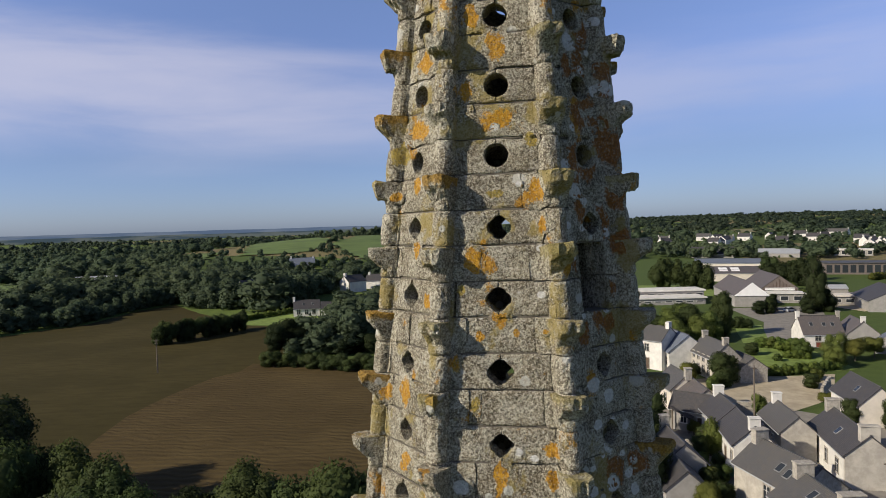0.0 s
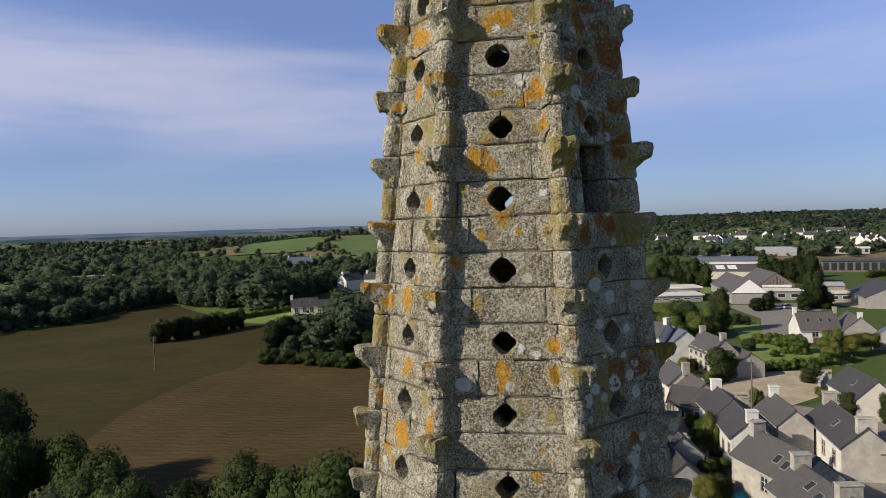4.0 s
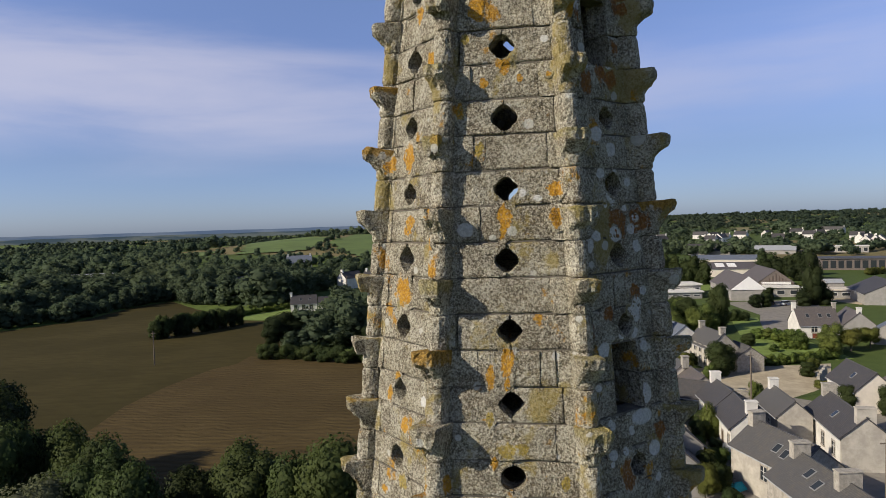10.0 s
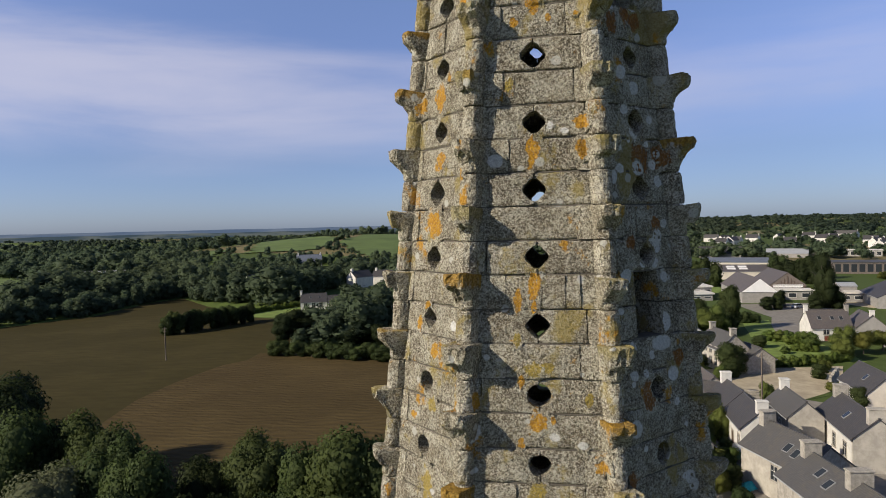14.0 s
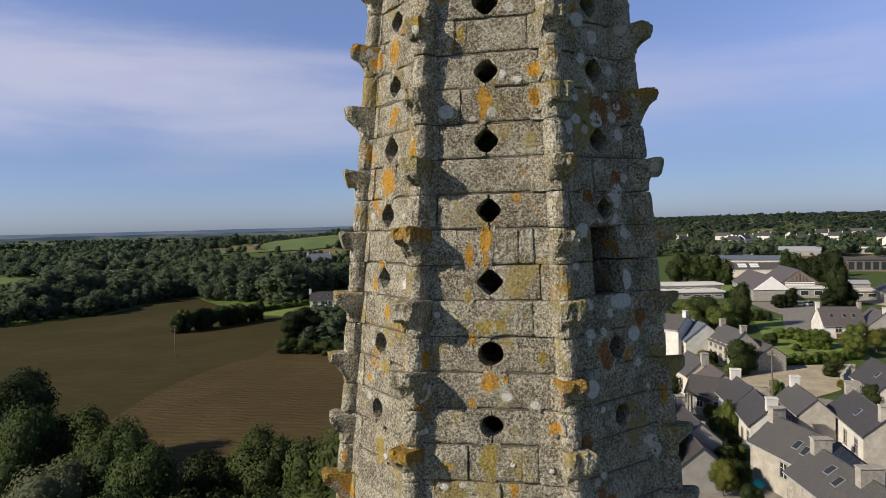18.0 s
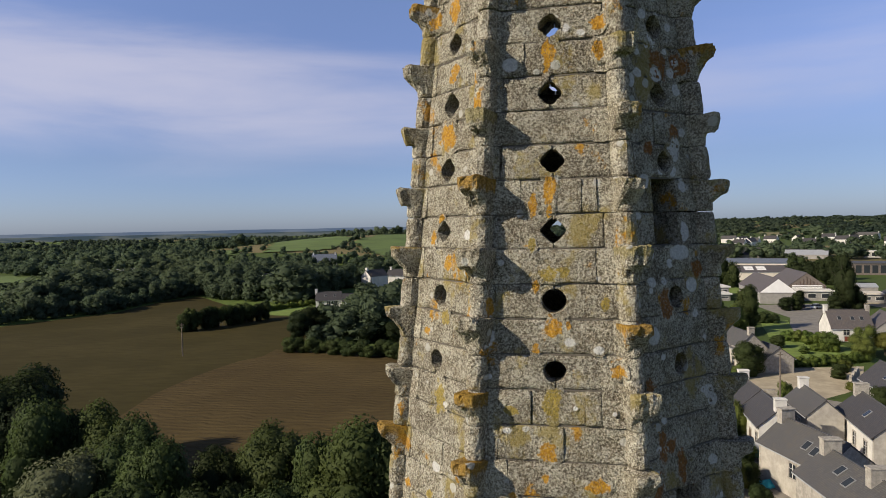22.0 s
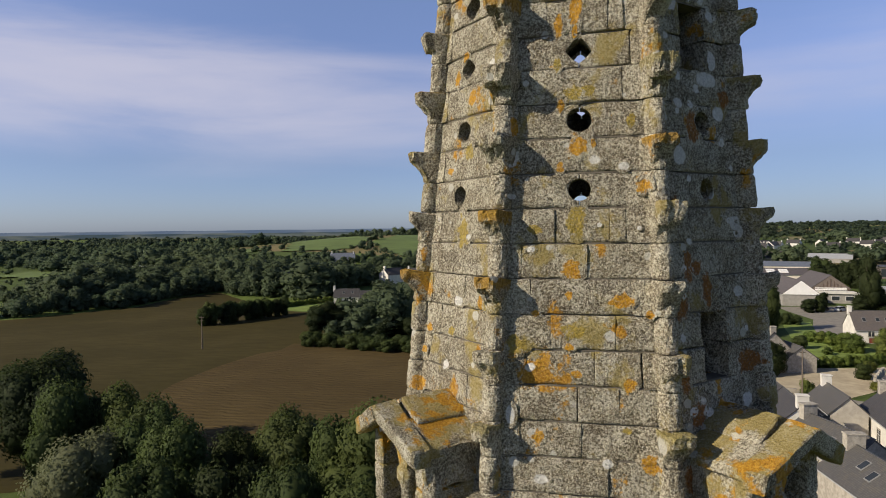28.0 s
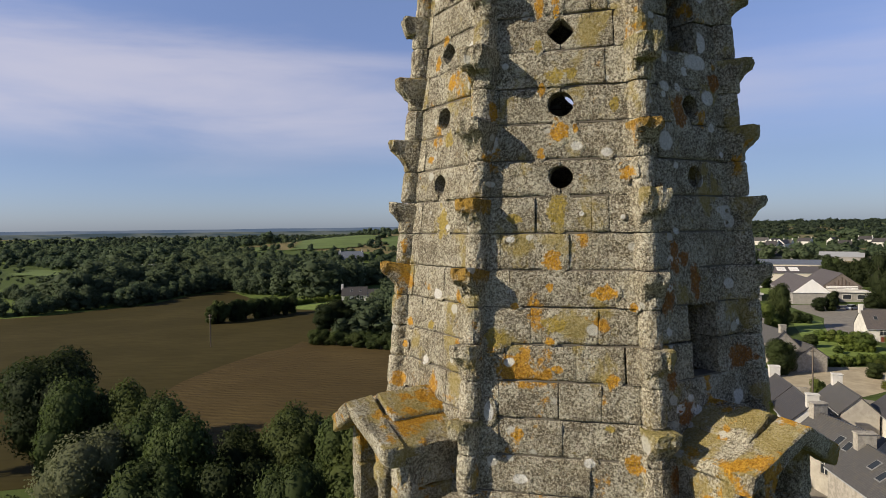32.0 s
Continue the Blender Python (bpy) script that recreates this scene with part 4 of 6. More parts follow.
def dormer(f, ridge_z, seed):
    rng = random.Random(seed)
    a = radians(-90 + TH + 45 * f)
    nrm, tan = Vector((math.cos(a), math.sin(a))), Vector((-math.sin(a), math.cos(a)))
    o = axis(ridge_z)
    root = thing("gabled_dormer", "granite gabled dormer with stone slab roof, yellow and orange lichen", "dormer", "dormers round the spire")

    def P(d, u, z):
        p = o + nrm * (d if d < 1.3 else 1.3 + (d - 1.3) * 0.90) + tan * u
        return Vector((p.x, p.y, ridge_z + z))

    # roof slabs: two courses on either slope, the upper lapping over the lower
    for side in (-1, 1):
        for k, (d0, d1, u0, u1, z0, z1) in enumerate(((1.28, 1.98, 0.18, 0.46, -0.115, -0.27), (1.22, 1.92, 0.0, 0.25, 0.0, -0.125))):
            gm = Geo()
            th = 0.085
            pts = [P(d0, side * u0, z0 - th), P(d1, side * u0, z0 - th), P(d1, side * u1, z1 - th), P(d0, side * u1, z1 - th),
                   P(d0, side * u0, z0), P(d1, side * u0, z0), P(d1, side * u1, z1), P(d0, side * u1, z1)]
            if side < 0:
                pts = [pts[i] for i in (3, 2, 1, 0, 7, 6, 5, 4)]
            rock(gm, pts, rng)
            part("roof_slab", gm.mesh("roof_slab", M_DORMER), None, root, "thick lichen-covered stone slab")
        # raking coping on the front
        gm = Geo()
        pts = [P(1.96, 0.0, -0.13), P(2.16, 0.0, -0.16), P(2.10, side * 0.47, -0.40), P(1.94, side * 0.47, -0.40),
               P(1.96, 0.0, -0.01), P(2.20, 0.0, -0.03), P(2.12, side * 0.47, -0.26), P(1.94, side * 0.47, -0.26)]
        if side < 0:
            pts = [pts[i] for i in (3, 2, 1, 0, 7, 6, 5, 4)]
        rock(gm, pts, rng)
        part("coping", gm.mesh("coping", M_DORMER), None, root, "raking gable coping stone")
        # side wall
        gm = Geo()
        for lv in range(4):
            zt, zb = -0.30 - 0.3 * lv, -0.595 - 0.3 * lv
            pts = [P(1.25, side * 0.26, zb), P(1.96, side * 0.26, zb), P(1.96, side * 0.40, zb), P(1.25, side * 0.40, zb),
                   P(1.25, side * 0.26, zt), P(1.96, side * 0.26, zt), P(1.96, side * 0.40, zt), P(1.25, side * 0.40, zt)]
            if side < 0:
                pts = [pts[i] for i in (3, 2, 1, 0, 7, 6, 5, 4)]
            rock(gm, pts, rng, 0.004)
        part("side_wall", gm.mesh("side_wall", M_DORMER), None, root)
    # tympanum behind the copings
    gm = Geo()
    tri = [(-0.40, -0.33), (0.40, -0.33), (0.40, -0.26), (0.0, -0.06), (-0.40, -0.26)]
    m = len(tri)
    gm.add([P(1.80, u, z) for u, z in tri] + [P(1.95, u, z) for u, z in tri],
           [tuple(range(m))[::-1], tuple(range(m, 2 * m))] + [(i, (i + 1) % m, m + (i + 1) % m, m + i) for i in range(m)])
    part("gable", gm.mesh("gable", M_DORMER), None, root)
    # open front: three shafts under pointed heads
    for u in (-0.36, 0.0, 0.36):
        gm = Geo()
        prof = [(0.075, -1.5), (0.075, -1.35), (0.05, -1.3), (0.048, -0.72), (0.06, -0.68), (0.085, -0.64), (0.085, -0.56), (0.055, -0.52), (0.05, -0.33)]
        v = [P(1.87 + r * math.cos(2 * math.pi * i / 10), u + r * math.sin(2 * math.pi * i / 10), z) for r, z in prof for i in range(10)]
        q = [(b * 10 + i, b * 10 + (i + 1) % 10, b * 10 + 10 + (i + 1) % 10, b * 10 + 10 + i) for b in range(len(prof) - 1) for i in range(10)]
        gm.add(v, q)
        part("shaft", gm.mesh("shaft", M_DORMER, True), None, root, "slender carved stone shaft")
    for u in (-0.18, 0.18):
        for s in (-1, 1):
            gm = Geo()
            arc = [(s * 0.135, -0.62), (s * 0.12, -0.52), (s * 0.075, -0.43), (0.0, -0.37), (0.0, -0.31), (s * 0.18, -0.31), (s * 0.18, -0.62)]
            m = len(arc)
            idx = tuple(range(m)) if s < 0 else tuple(range(m))[::-1]
            gm.add([P(1.81, u + x, z) for x, z in arc] + [P(1.91, u + x, z) for x, z in arc],
                   [idx[::-1], tuple(i + m for i in idx)] + [(i, (i + 1) % m, m + (i + 1) % m, m + i) for i in range(m)])
            part("arch_stone", gm.mesh("arch_stone", M_DORMER), None, root)
    # sill block
    gm = Geo()
    rock(gm, [P(1.25, -0.46, -1.75), P(2.02, -0.46, -1.75), P(2.02, 0.46, -1.75), P(1.25, 0.46, -1.75),
              P(1.25, -0.46, -1.48), P(2.02, -0.46, -1.48), P(2.02, 0.46, -1.48), P(1.25, 0.46, -1.48)], rng)
    part("sill", gm.mesh("sill", M_DORMER), None, root)


for k, f in enumerate((-1, 1, 3, -3)):
    dormer(f, 24.47, 40 + k)

# tower under the spire: plain walls that close the place
tower = thing("church_tower", "square granite church tower below the spire", "tower", kind="structure")
zf = TOP0 - COURSE * (LAST + 1)
cx, cy = axis(zf)
m = Matrix.Translation((cx, cy, 0)) @ Matrix.Rotation(radians(TH + 45), 4, "Z")
part("shaft_wall", Geo().box(-1.75, -1.75, 0, 1.75, 1.75, zf - 0.55, 0.03, m).mesh("shaft_wall", M_STONE), None, tower)
part("cornice", Geo().box(-1.95, -1.95, zf - 0.55, 1.95, 1.95, zf - 0.05, 0.06, m).mesh("cornice", M_RIDGE), None, tower)


# ---- houses ----
M_LIGHTFRAME = plain("roof_window_frame", (0.20, 0.20, 0.20), 0.5, 0.1, 2)


def house(label, p, q, ridge, eave, width, wall, roof, left=(), right=(), ends=(), chimneys=(), lights=(), base=0.0, category="house", gable=None):
    """A gabled house. p, q: the ends of its ridge on the plan; left/right: openings in the long walls as (place along, width, foot, height, kind);
    ends: the same in the gable walls as (end, across, width, foot, height, kind); chimneys: (place along, width, material); lights: roof windows (side, along, down)."""
    p, q = Vector(p), Vector(q)
    d = q - p
    L, ang = d.length, math.atan2(d.y, d.x)
    mid = (p + q) / 2
    root = thing("house", label, category, "village houses", at=Matrix.Translation((mid.x, mid.y, base)) @ Matrix.Rotation(ang, 4, "Z"))
    W, t = width / 2, 0.35
    gm = Geo()
    h = L / 2 - 0.12
    for x0, x1 in ((-h, -h + t), (h - t, h)):
        prof = [(-W, 0), (W, 0), (W, eave), (0, ridge - 0.12), (-W, eave)]
        gm.add([(x0, y, z) for y, z in prof] + [(x1, y, z) for y, z in prof],
               [(4, 3, 2, 1, 0), (5, 6, 7, 8, 9)] + [(i, (i + 1) % 5, 5 + (i + 1) % 5, 5 + i) for i in range(5)])
    for k in (0, 1):
        half = Geo()
        half.add(gm.v[10 * k:10 * k + 10], [tuple(i - 10 * k for i in fc) for fc in gm.f[7 * k:7 * k + 7]])
        part("gable_wall", half.mesh("gable_wall", gable or wall), None, root)
    for y0, y1 in ((-W, -W + t), (W - t, W)):
        part("wall", Geo().box(-h + t, y0, 0, h - t, y1, eave).mesh("wall", wall), None, root)
    ov = 0.28
    slope = (ridge - eave) / W
    for s in (-1, 1):
        gm = Geo()
        y1, z1 = s * (W + ov), eave - ov * slope
        a = [(-L / 2, 0, ridge), (L / 2, 0, ridge), (L / 2, y1, z1), (-L / 2, y1, z1)]
        v = a + [(x, y, z - 0.16) for x, y, z in a]
        fc = [(0, 3, 2, 1), (4, 5, 6, 7), (0, 1, 5, 4), (1, 2, 6, 5), (2, 3, 7, 6), (3, 0, 4, 7)]
        gm.add(v, fc if s > 0 else [f[::-1] for f in fc])
        part("roof_slope", gm.mesh("roof_slope", roof), None, root)
        gut = Geo().box(-L / 2, y1 - 0.06 if s < 0 else y1 - 0.04, z1 - 0.2, L / 2, y1 + 0.04 if s < 0 else y1 + 0.06, z1 - 0.1)
        part("gutter", gut.mesh("gutter", M_METAL), None, root)
    part("ridge_cap", Geo().box(-L / 2, -0.12, ridge - 0.04, L / 2, 0.12, ridge + 0.07, 0.04).mesh("ridge_cap", M_SLATE_GREY), None, root)
    for x, w, mat in chimneys:
        part("chimney", Geo().box(x - 0.38, -w / 2, ridge - 0.9, x + 0.38, w / 2, ridge + 0.85, 0.03).box(x - 0.45, -w / 2 - 0.07, ridge + 0.85, x + 0.45, w / 2 + 0.07, ridge + 1.0, 0.03).mesh("chimney", mat), None, root)
    for s, x, dn in lights:
        y, z = s * W * dn, ridge - (ridge - eave) * dn
        an = math.atan2(slope, 1) * -s
        mm = Matrix.Translation((x, y, z)) @ Matrix.Rotation(an, 4, "X")
        sk = part("roof_window", Geo().box(-0.4, -0.55, -0.02, 0.4, 0.55, 0.07, 0.02, mm).mesh("roof_window", M_LIGHTFRAME), None, root)
        part("pane", Geo().box(-0.32, -0.46, 0.05, 0.32, 0.46, 0.085, 0.0, mm).mesh("pane", M_PANE), None, sk)

    def opening(mm, w, h, kind):
        nm = "door" if kind == "door" else "window"
        fr = Geo().box(-w / 2 - 0.1, -0.03, -0.1, -w / 2, 0.06, h + 0.12).box(w / 2, -0.03, -0.1, w / 2 + 0.1, 0.06, h + 0.12).box(-w / 2 - 0.1, -0.03, h, w / 2 + 0.1, 0.065, h + 0.16).box(-w / 2 - 0.14, -0.03, -0.14, w / 2 + 0.14, 0.12, 0.0)
        fr.v = [mm @ Vector(v) for v in fr.v]
        ob = part(nm, fr.mesh(nm, M_HOUSESTONE if wall is not M_GREYWALL else M_FRAME), None, root)
        pn = Geo().box(-w / 2, -0.02, 0, w / 2, 0.015, h, 0, mm)
        part("door_leaf" if nm == "door" else "pane", pn.mesh("pane", M_DOOR if nm == "door" else (M_REDWOOD if kind == "red" else M_PANE)), None, ob)
        if nm == "window" and kind != "red":
            bar = Geo().box(-0.035, -0.01, 0, 0.035, 0.03, h, 0, mm).box(-w / 2, -0.01, h * 0.62, w / 2, 0.03, h * 0.62 + 0.05, 0, mm)
            part("glazing_bar", bar.mesh("glazing_bar", M_FRAME), None, ob)

    for s, lst in ((-1, left), (1, right)):
        for x, w, z, hh, kind in lst:
            mm = Matrix.Translation((x, s * W, z)) @ Matrix.Rotation(0 if s > 0 else math.pi, 4, "Z")
            opening(mm, w, hh, kind)
    for e, y, w, z, hh, kind in ends:
        mm = Matrix.Translation((e * h, y, z)) @ Matrix.Rotation(-math.pi / 2 if e > 0 else math.pi / 2, 4, "Z")
        opening(mm, w, hh, kind)
    return root


# the ridges run from far to near; a house's right-hand side (seen along its ridge) faces the sun
WIN3 = [(x, 0.95, 1.5, 1.5, "win") for x in (-2.8, 0.0, 2.6)]
house("white rendered house with slate roof and two chimneys", (80.0, 144.8), (88.5, 143.3), 6.6, 3.1, 7.4, M_RENDER, M_TILE_BROWN,
      left=[(-1.2, 1.1, 1.5, 1.2, "win"), (2.6, 1.0, 1.6, 1.1, "win"), (-0.9, 1.4, 0.1, 1.0, "red"), (0.9, 0.7, 1.9, 0.7, "win")],
      chimneys=[(-4.2, 0.7, M_RENDER), (4.2, 0.7, M_HOUSESTONE)], lights=[(-1, -2, 0.5), (-1, 0.6, 0.5), (-1, 2.4, 0.5)])
house("grey stone outbuilding with slate roof", (93.5, 147), (90.6, 137.6), 6.0, 3.4, 6.0, M_GREYWALL, M_TILE_BROWN, chimneys=[(4.3, 0.9, M_RENDER)])
house("low house with dark blue slate roof", (97, 137), (92, 131), 4.6, 2.6, 6.0, M_GREYWALL, M_SLATE_BLUE)
house("white two-storey terrace house with slate roof", (38.3, 131.9), (44.3, 125.1), 8.2, 6.0, 6.5, M_RENDER, M_SLATE_GREY,
      left=[(-1.8, 0.9, 3.6, 1.4, "win"), (1.2, 0.9, 3.6, 1.4, "win"), (-1.8, 0.9, 0.9, 1.5, "win"), (1.2, 0.9, 0.1, 2.1, "door")], chimneys=[(4.1, 1.1, M_RENDER)])
house("white house with blue-grey slate roof", (46.2, 131.0), (46.9, 122.6), 7.0, 4.0, 7.8, M_RENDER, M_SLATE_BLUE,
      left=[(-2.4, 1.0, 1.2, 1.4, "win"), (0.4, 1.0, 0.1, 2.1, "door"), (2.6, 1.0, 1.2, 1.4, "win")])
house("long stone house with weathered slate roof", (50.1, 123.6), (50.6, 114.2), 6.8, 4.2, 5.4, M_BEIGE, M_SLATE_GREY, gable=M_HOUSESTONE,
      left=[(x, 0.9, 2.9, 1.3, "win") for x in (-3, -1, 1, 3)] + [(x, 0.9, 0.9, 1.3, "win") for x in (-3, -1, 1, 3)], chimneys=[(-4.0, 1.0, M_HOUSESTONE), (4.0, 1.0, M_HOUSESTONE)])
house("grey stone lean-to annex with slate roof", (54.2, 118.5), (54.4, 112.2), 4.6, 2.8, 5.0, M_HOUSESTONE, M_SLATE_GREY)
house("stone cottage with weathered slate roof", (36.6, 103.6), (36.8, 96.8), 5.8, 3.6, 5.2, M_CREAM, M_SLATE_GREY,
      left=[(-2, 1.0, 0.2, 2.0, "door"), (1, 1.0, 1.0, 1.4, "win")], chimneys=[(3.4, 1.0, M_HOUSESTONE)])
house("stone cottage with brown slate roof", (37.7, 99.4), (37.1, 90.2), 5.2, 3.2, 5.2, M_HOUSESTONE, M_TILE_BROWN)
house("small whitewashed house with slate roof", (32.6, 91.2), (37.4, 87.2), 5.0, 3.2, 4.4, M_GREYWALL, M_SLATE,
      left=[(-1.0, 0.8, 1.2, 1.3, "win"), (1.4, 1.0, 0.1, 2.1, "door")])
house("white house with slate roof and white chimney", (37.1, 87.2), (36.3, 79.8), 5.8, 3.8, 4.6, M_RENDER, M_SLATE,
      left=[(0.5, 0.9, 1.2, 1.4, "win"), (2.2, 0.9, 0.1, 2.1, "door")], chimneys=[(-3.0, 1.3, M_RENDER)])
house("long white house with slate roof and white chimney", (36.25, 79.5), (34.9, 71.8), 5.8, 3.8, 4.6, M_RENDER, M_SLATE,
      left=[(-2.6, 0.9, 1.2, 1.4, "win"), (0.2, 0.9, 0.1, 2.1, "door"), (2.8, 0.9, 1.2, 1.4, "win")], chimneys=[(3.5, 1.2, M_RENDER)])
house("white house with slate roof and plain gable", (43.2, 83.6), (41.9, 75.5), 5.6, 3.8, 4.0, M_GREYWALL, M_SLATE_GREY, gable=M_BEIGE,
      left=[(-2, 0.9, 1.2, 1.4, "win"), (1.2, 0.9, 1.2, 1.4, "win")], chimneys=[(-3.4, 1.1, M_RENDER)])
house("white house with three windows, slate roof and large chimneys", (47.5, 78.4), (45.0, 67.2), 6.0, 3.9, 5.0, M_RENDER, M_SLATE, gable=M_BEIGE,
      left=[(-3.0, 0.9, 1.1, 1.5, "win"), (0.2, 0.9, 1.1, 1.5, "win"), (3.4, 0.9, 1.1, 1.5, "win")],
      chimneys=[(-5.3, 1.5, M_HOUSESTONE), (5.2, 1.9, M_BEIGE)], lights=[(-1, 0.6, 0.55)])
house("white house with dark slate roof", (61.2, 96.2), (59.5, 86.8), 5.7, 3.2, 5.4, M_RENDER, M_SLATE, gable=M_CREAM,
      left=[(-1, 0.9, 1.0, 1.4, "win"), (2.6, 0.9, 1.0, 1.4, "win")], lights=[(-1, 0.8, 0.5)])
house("low house with purple-brown slate roof", (67, 93), (63.5, 81.5), 4.8, 2.8, 5.5, M_CREAM, M_TILE_BROWN, lights=[(-1, -2, 0.4), (-1, 1, 0.4)])
house("large stone house with weathered grey slate roof", (32.7, 67.0), (34.5, 58.2), 6.4, 4.2, 5.7, M_BEIGE, M_SLATE_GREY,
      left=[(0.6, 0.9, 2.0, 1.4, "win"), (3.4, 0.7, 2.2, 1.1, "win")], chimneys=[(-4.0, 1.5, M_HOUSESTONE)], lights=[(-1, 0.9, 0.55), (-1, 2.2, 0.62)], gable=M_HOUSESTONE)
house("stone house with weathered slate roof and stone chimney", (32.4, 58.2), (32.4, 47.4), 6.2, 4.2, 5.8, M_HOUSESTONE, M_SLATE_GREY,
      left=[(0, 0.9, 1.4, 1.4, "win")], chimneys=[(-4.9, 1.6, M_HOUSESTONE), (2.0, 1.9, M_HOUSESTONE)], lights=[(-1, -1.6, 0.36), (-1, 0.2, 0.5)])
house("white house with dark slate roof in tree shade", (25.7, 74.6), (25.5, 68.1), 5.4, 3.4, 4.6, M_GREYWALL, M_SLATE, chimneys=[(-4.0, 1.0, M_HOUSESTONE)])
house("low white house with dark slate roof", (24.1, 68.0), (23.7, 62.7), 4.6, 2.8, 4.2, M_GREYWALL, M_SLATE)

# barn group with a white gable
house("long grey barn with brown roof", (104.7, 234.4), (99.0, 205.0), 7.95, 3.9, 10.6, M_GREYWALL, M_TILE_BROWN, category="barn")
slat_barn = house("grey barn with slatted front and brown roof", (119.4, 241), (114.2, 217), 8.7, 4.5, 11.4, M_BROWNBOARD, M_TILE_BROWN, category="barn",
      ends=[(1, y, 1.0, 0.2, 3.2, "win") for y in (-3.6, -1.8, 0, 1.8, 3.6)])
xe = Vector((114.2 - 119.4, 217 - 241)).length / 2 - 0.12
for k in range(11):
    y = -5.2 + 1.04 * k
    part("post", Geo().box(xe + 0.002, y - 0.12, 0.2, xe + 0.14, y + 0.12, 4.2 + max(0.0, 3.2 - abs(y) * 0.72), 0.01).mesh("post", M_DOOR), None, slat_barn, "dark timber post")
for z in (3.25, 3.75, 4.25):
    part("board", Geo().box(xe + 0.15, -4.6, z, xe + 0.21, 4.6, z + 0.32, 0.01).mesh("board", M_WHITEPAINT), None, slat_barn, "white painted board")
gab = thing("gable_cladding", "white boarded triangular gable cladding on the barn", "cladding")
d = Vector((99.0 - 104.7, 205.0 - 234.4)).normalized()
t2 = Vector((-d.y, d.x))
c = Vector((99.0, 205.0)) + d * 0.04
part("board", mesh_of("board", [(*(c + t2 * u + d * e), z) for e in (0.0, 0.12) for u, z in ((-5.5, 3.6), (5.5, 3.6), (0, 7.9))],
                      [(0, 1, 2), (5, 4, 3), (0, 3, 4, 1), (1, 4, 5, 2), (2, 5, 3, 0)], M_WHITEPAINT), None, gab)


def flat_building(label, x, y, rz, lx, ly, h, bands, wall=None):
    root = thing("low_building", label, "building", at=pose(x, y, 0, 0, 0, rz))
    part("wall", Geo().box(-lx / 2, -ly / 2, 0, lx / 2, ly / 2, h).mesh("wall", wall or M_GREYWALL), None, root)
    part("roof", Geo().box(-lx / 2 - 0.5, -ly / 2 - 0.5, h, lx / 2 + 0.5, ly / 2 + 0.5, h + 0.5, 0.05).mesh("roof", bands), None, root)
    k = int(lx / 3.2)
    for i in range(k):
        xx = -lx / 2 + (i + 0.5) * lx / k
        w = part("window", Geo().box(xx - 1.25, -ly / 2 - 0.05, 0.8, xx + 1.25, -ly / 2 + 0.02, h - 0.6).mesh("window", M_FRAME if wall is None else M_SLATE_GREY), None, root)
        part("pane", Geo().box(xx - 1.1, -ly / 2 - 0.08, 0.95, xx + 1.1, -ly / 2 - 0.051, h - 0.75).mesh("pane", M_PANE), None, w)


flat_building("low flat-roofed building with white fascia", 74, 219, -2, 28, 8, 2.1, M_RENDER)
flat_building("low flat-roofed hall with white fascia", 76, 228, -2, 30, 9, 3.6, M_RENDER)
flat_building("long flat-roofed school with glazed front", 206, 303, -20, 46, 14, 5.2, M_SLATE_GREY, M_BROWNBOARD)
house("pale hall with low blue-grey roof", (219, 444), (241, 431), 5.8, 3.0, 18.0, M_GREYWALL, M_METAL, category="hall")
flat_building("long white hall with flat roof", 276, 430, -32, 22, 10, 4.0, M_RENDER)
flat_building("white low annex between the barns", 113.5, 214, -14, 12, 5, 3.0, M_RENDER)
flat_building("pale flat-roofed shed by the school", 130, 206, -14, 11, 6, 2.6, M_CREAM)
house("low pavilion with hipped slate roof", (179, 461), (204, 446), 7.4, 3.0, 18.0, M_GREYWALL, M_SLATE, category="pavilion")
house("broad slate-roofed cream building", (139, 204), (132, 185), 7.0, 3.4, 15.0, M_GREYWALL, M_SLATE, chimneys=[(8.5, 1.2, M_RENDER)])
house("pale shed with metal roof", (140, 356), (170, 342), 6.0, 4.0, 16.0, M_CREAM, M_SLATE_BLUE, category="shed")
workshop = house("brick-roofed workshop with white roof lights", (122, 298), (150, 290), 6.0, 3.8, 22.0, M_CREAM, M_TILE_BROWN, category="workshop")
for lx in (-7.5, -2.5):
    for dn in (0.32, 0.62):
        mm = Matrix.Translation((lx, -11.0 * dn, 6.0 - 2.2 * dn)) @ Matrix.Rotation(math.atan2(2.2, 11.0), 4, "X")
        part("roof_light", Geo().box(-1.8, -1.3, 0.0, 1.8, 1.3, 0.14, 0.03, mm).mesh("roof_light", M_WHITEPAINT), None, workshop, "white roof light")
FAR_HOUSES = ((307, 752, -35, 16), (257, 606, -45, 11), (264, 612, 48, 12), (285, 646, 40, 14), (292, 652, -48, 9), (338, 716, -48, 14), (371, 725, 40, 9), (384, 662, -45, 13), (494, 803, -60, 30), (389, 594, -40, 12),
              (329, 492, 52, 13), (339, 496, 52, 12), (347, 502, 50, 12), (222, 640, 20, 12), (360, 540, 20, 14), (410, 690, 10, 12), (242, 700, -20, 12), (318, 600, -30, 11), (300, 700, 20, 12), (425, 760, -40, 14))
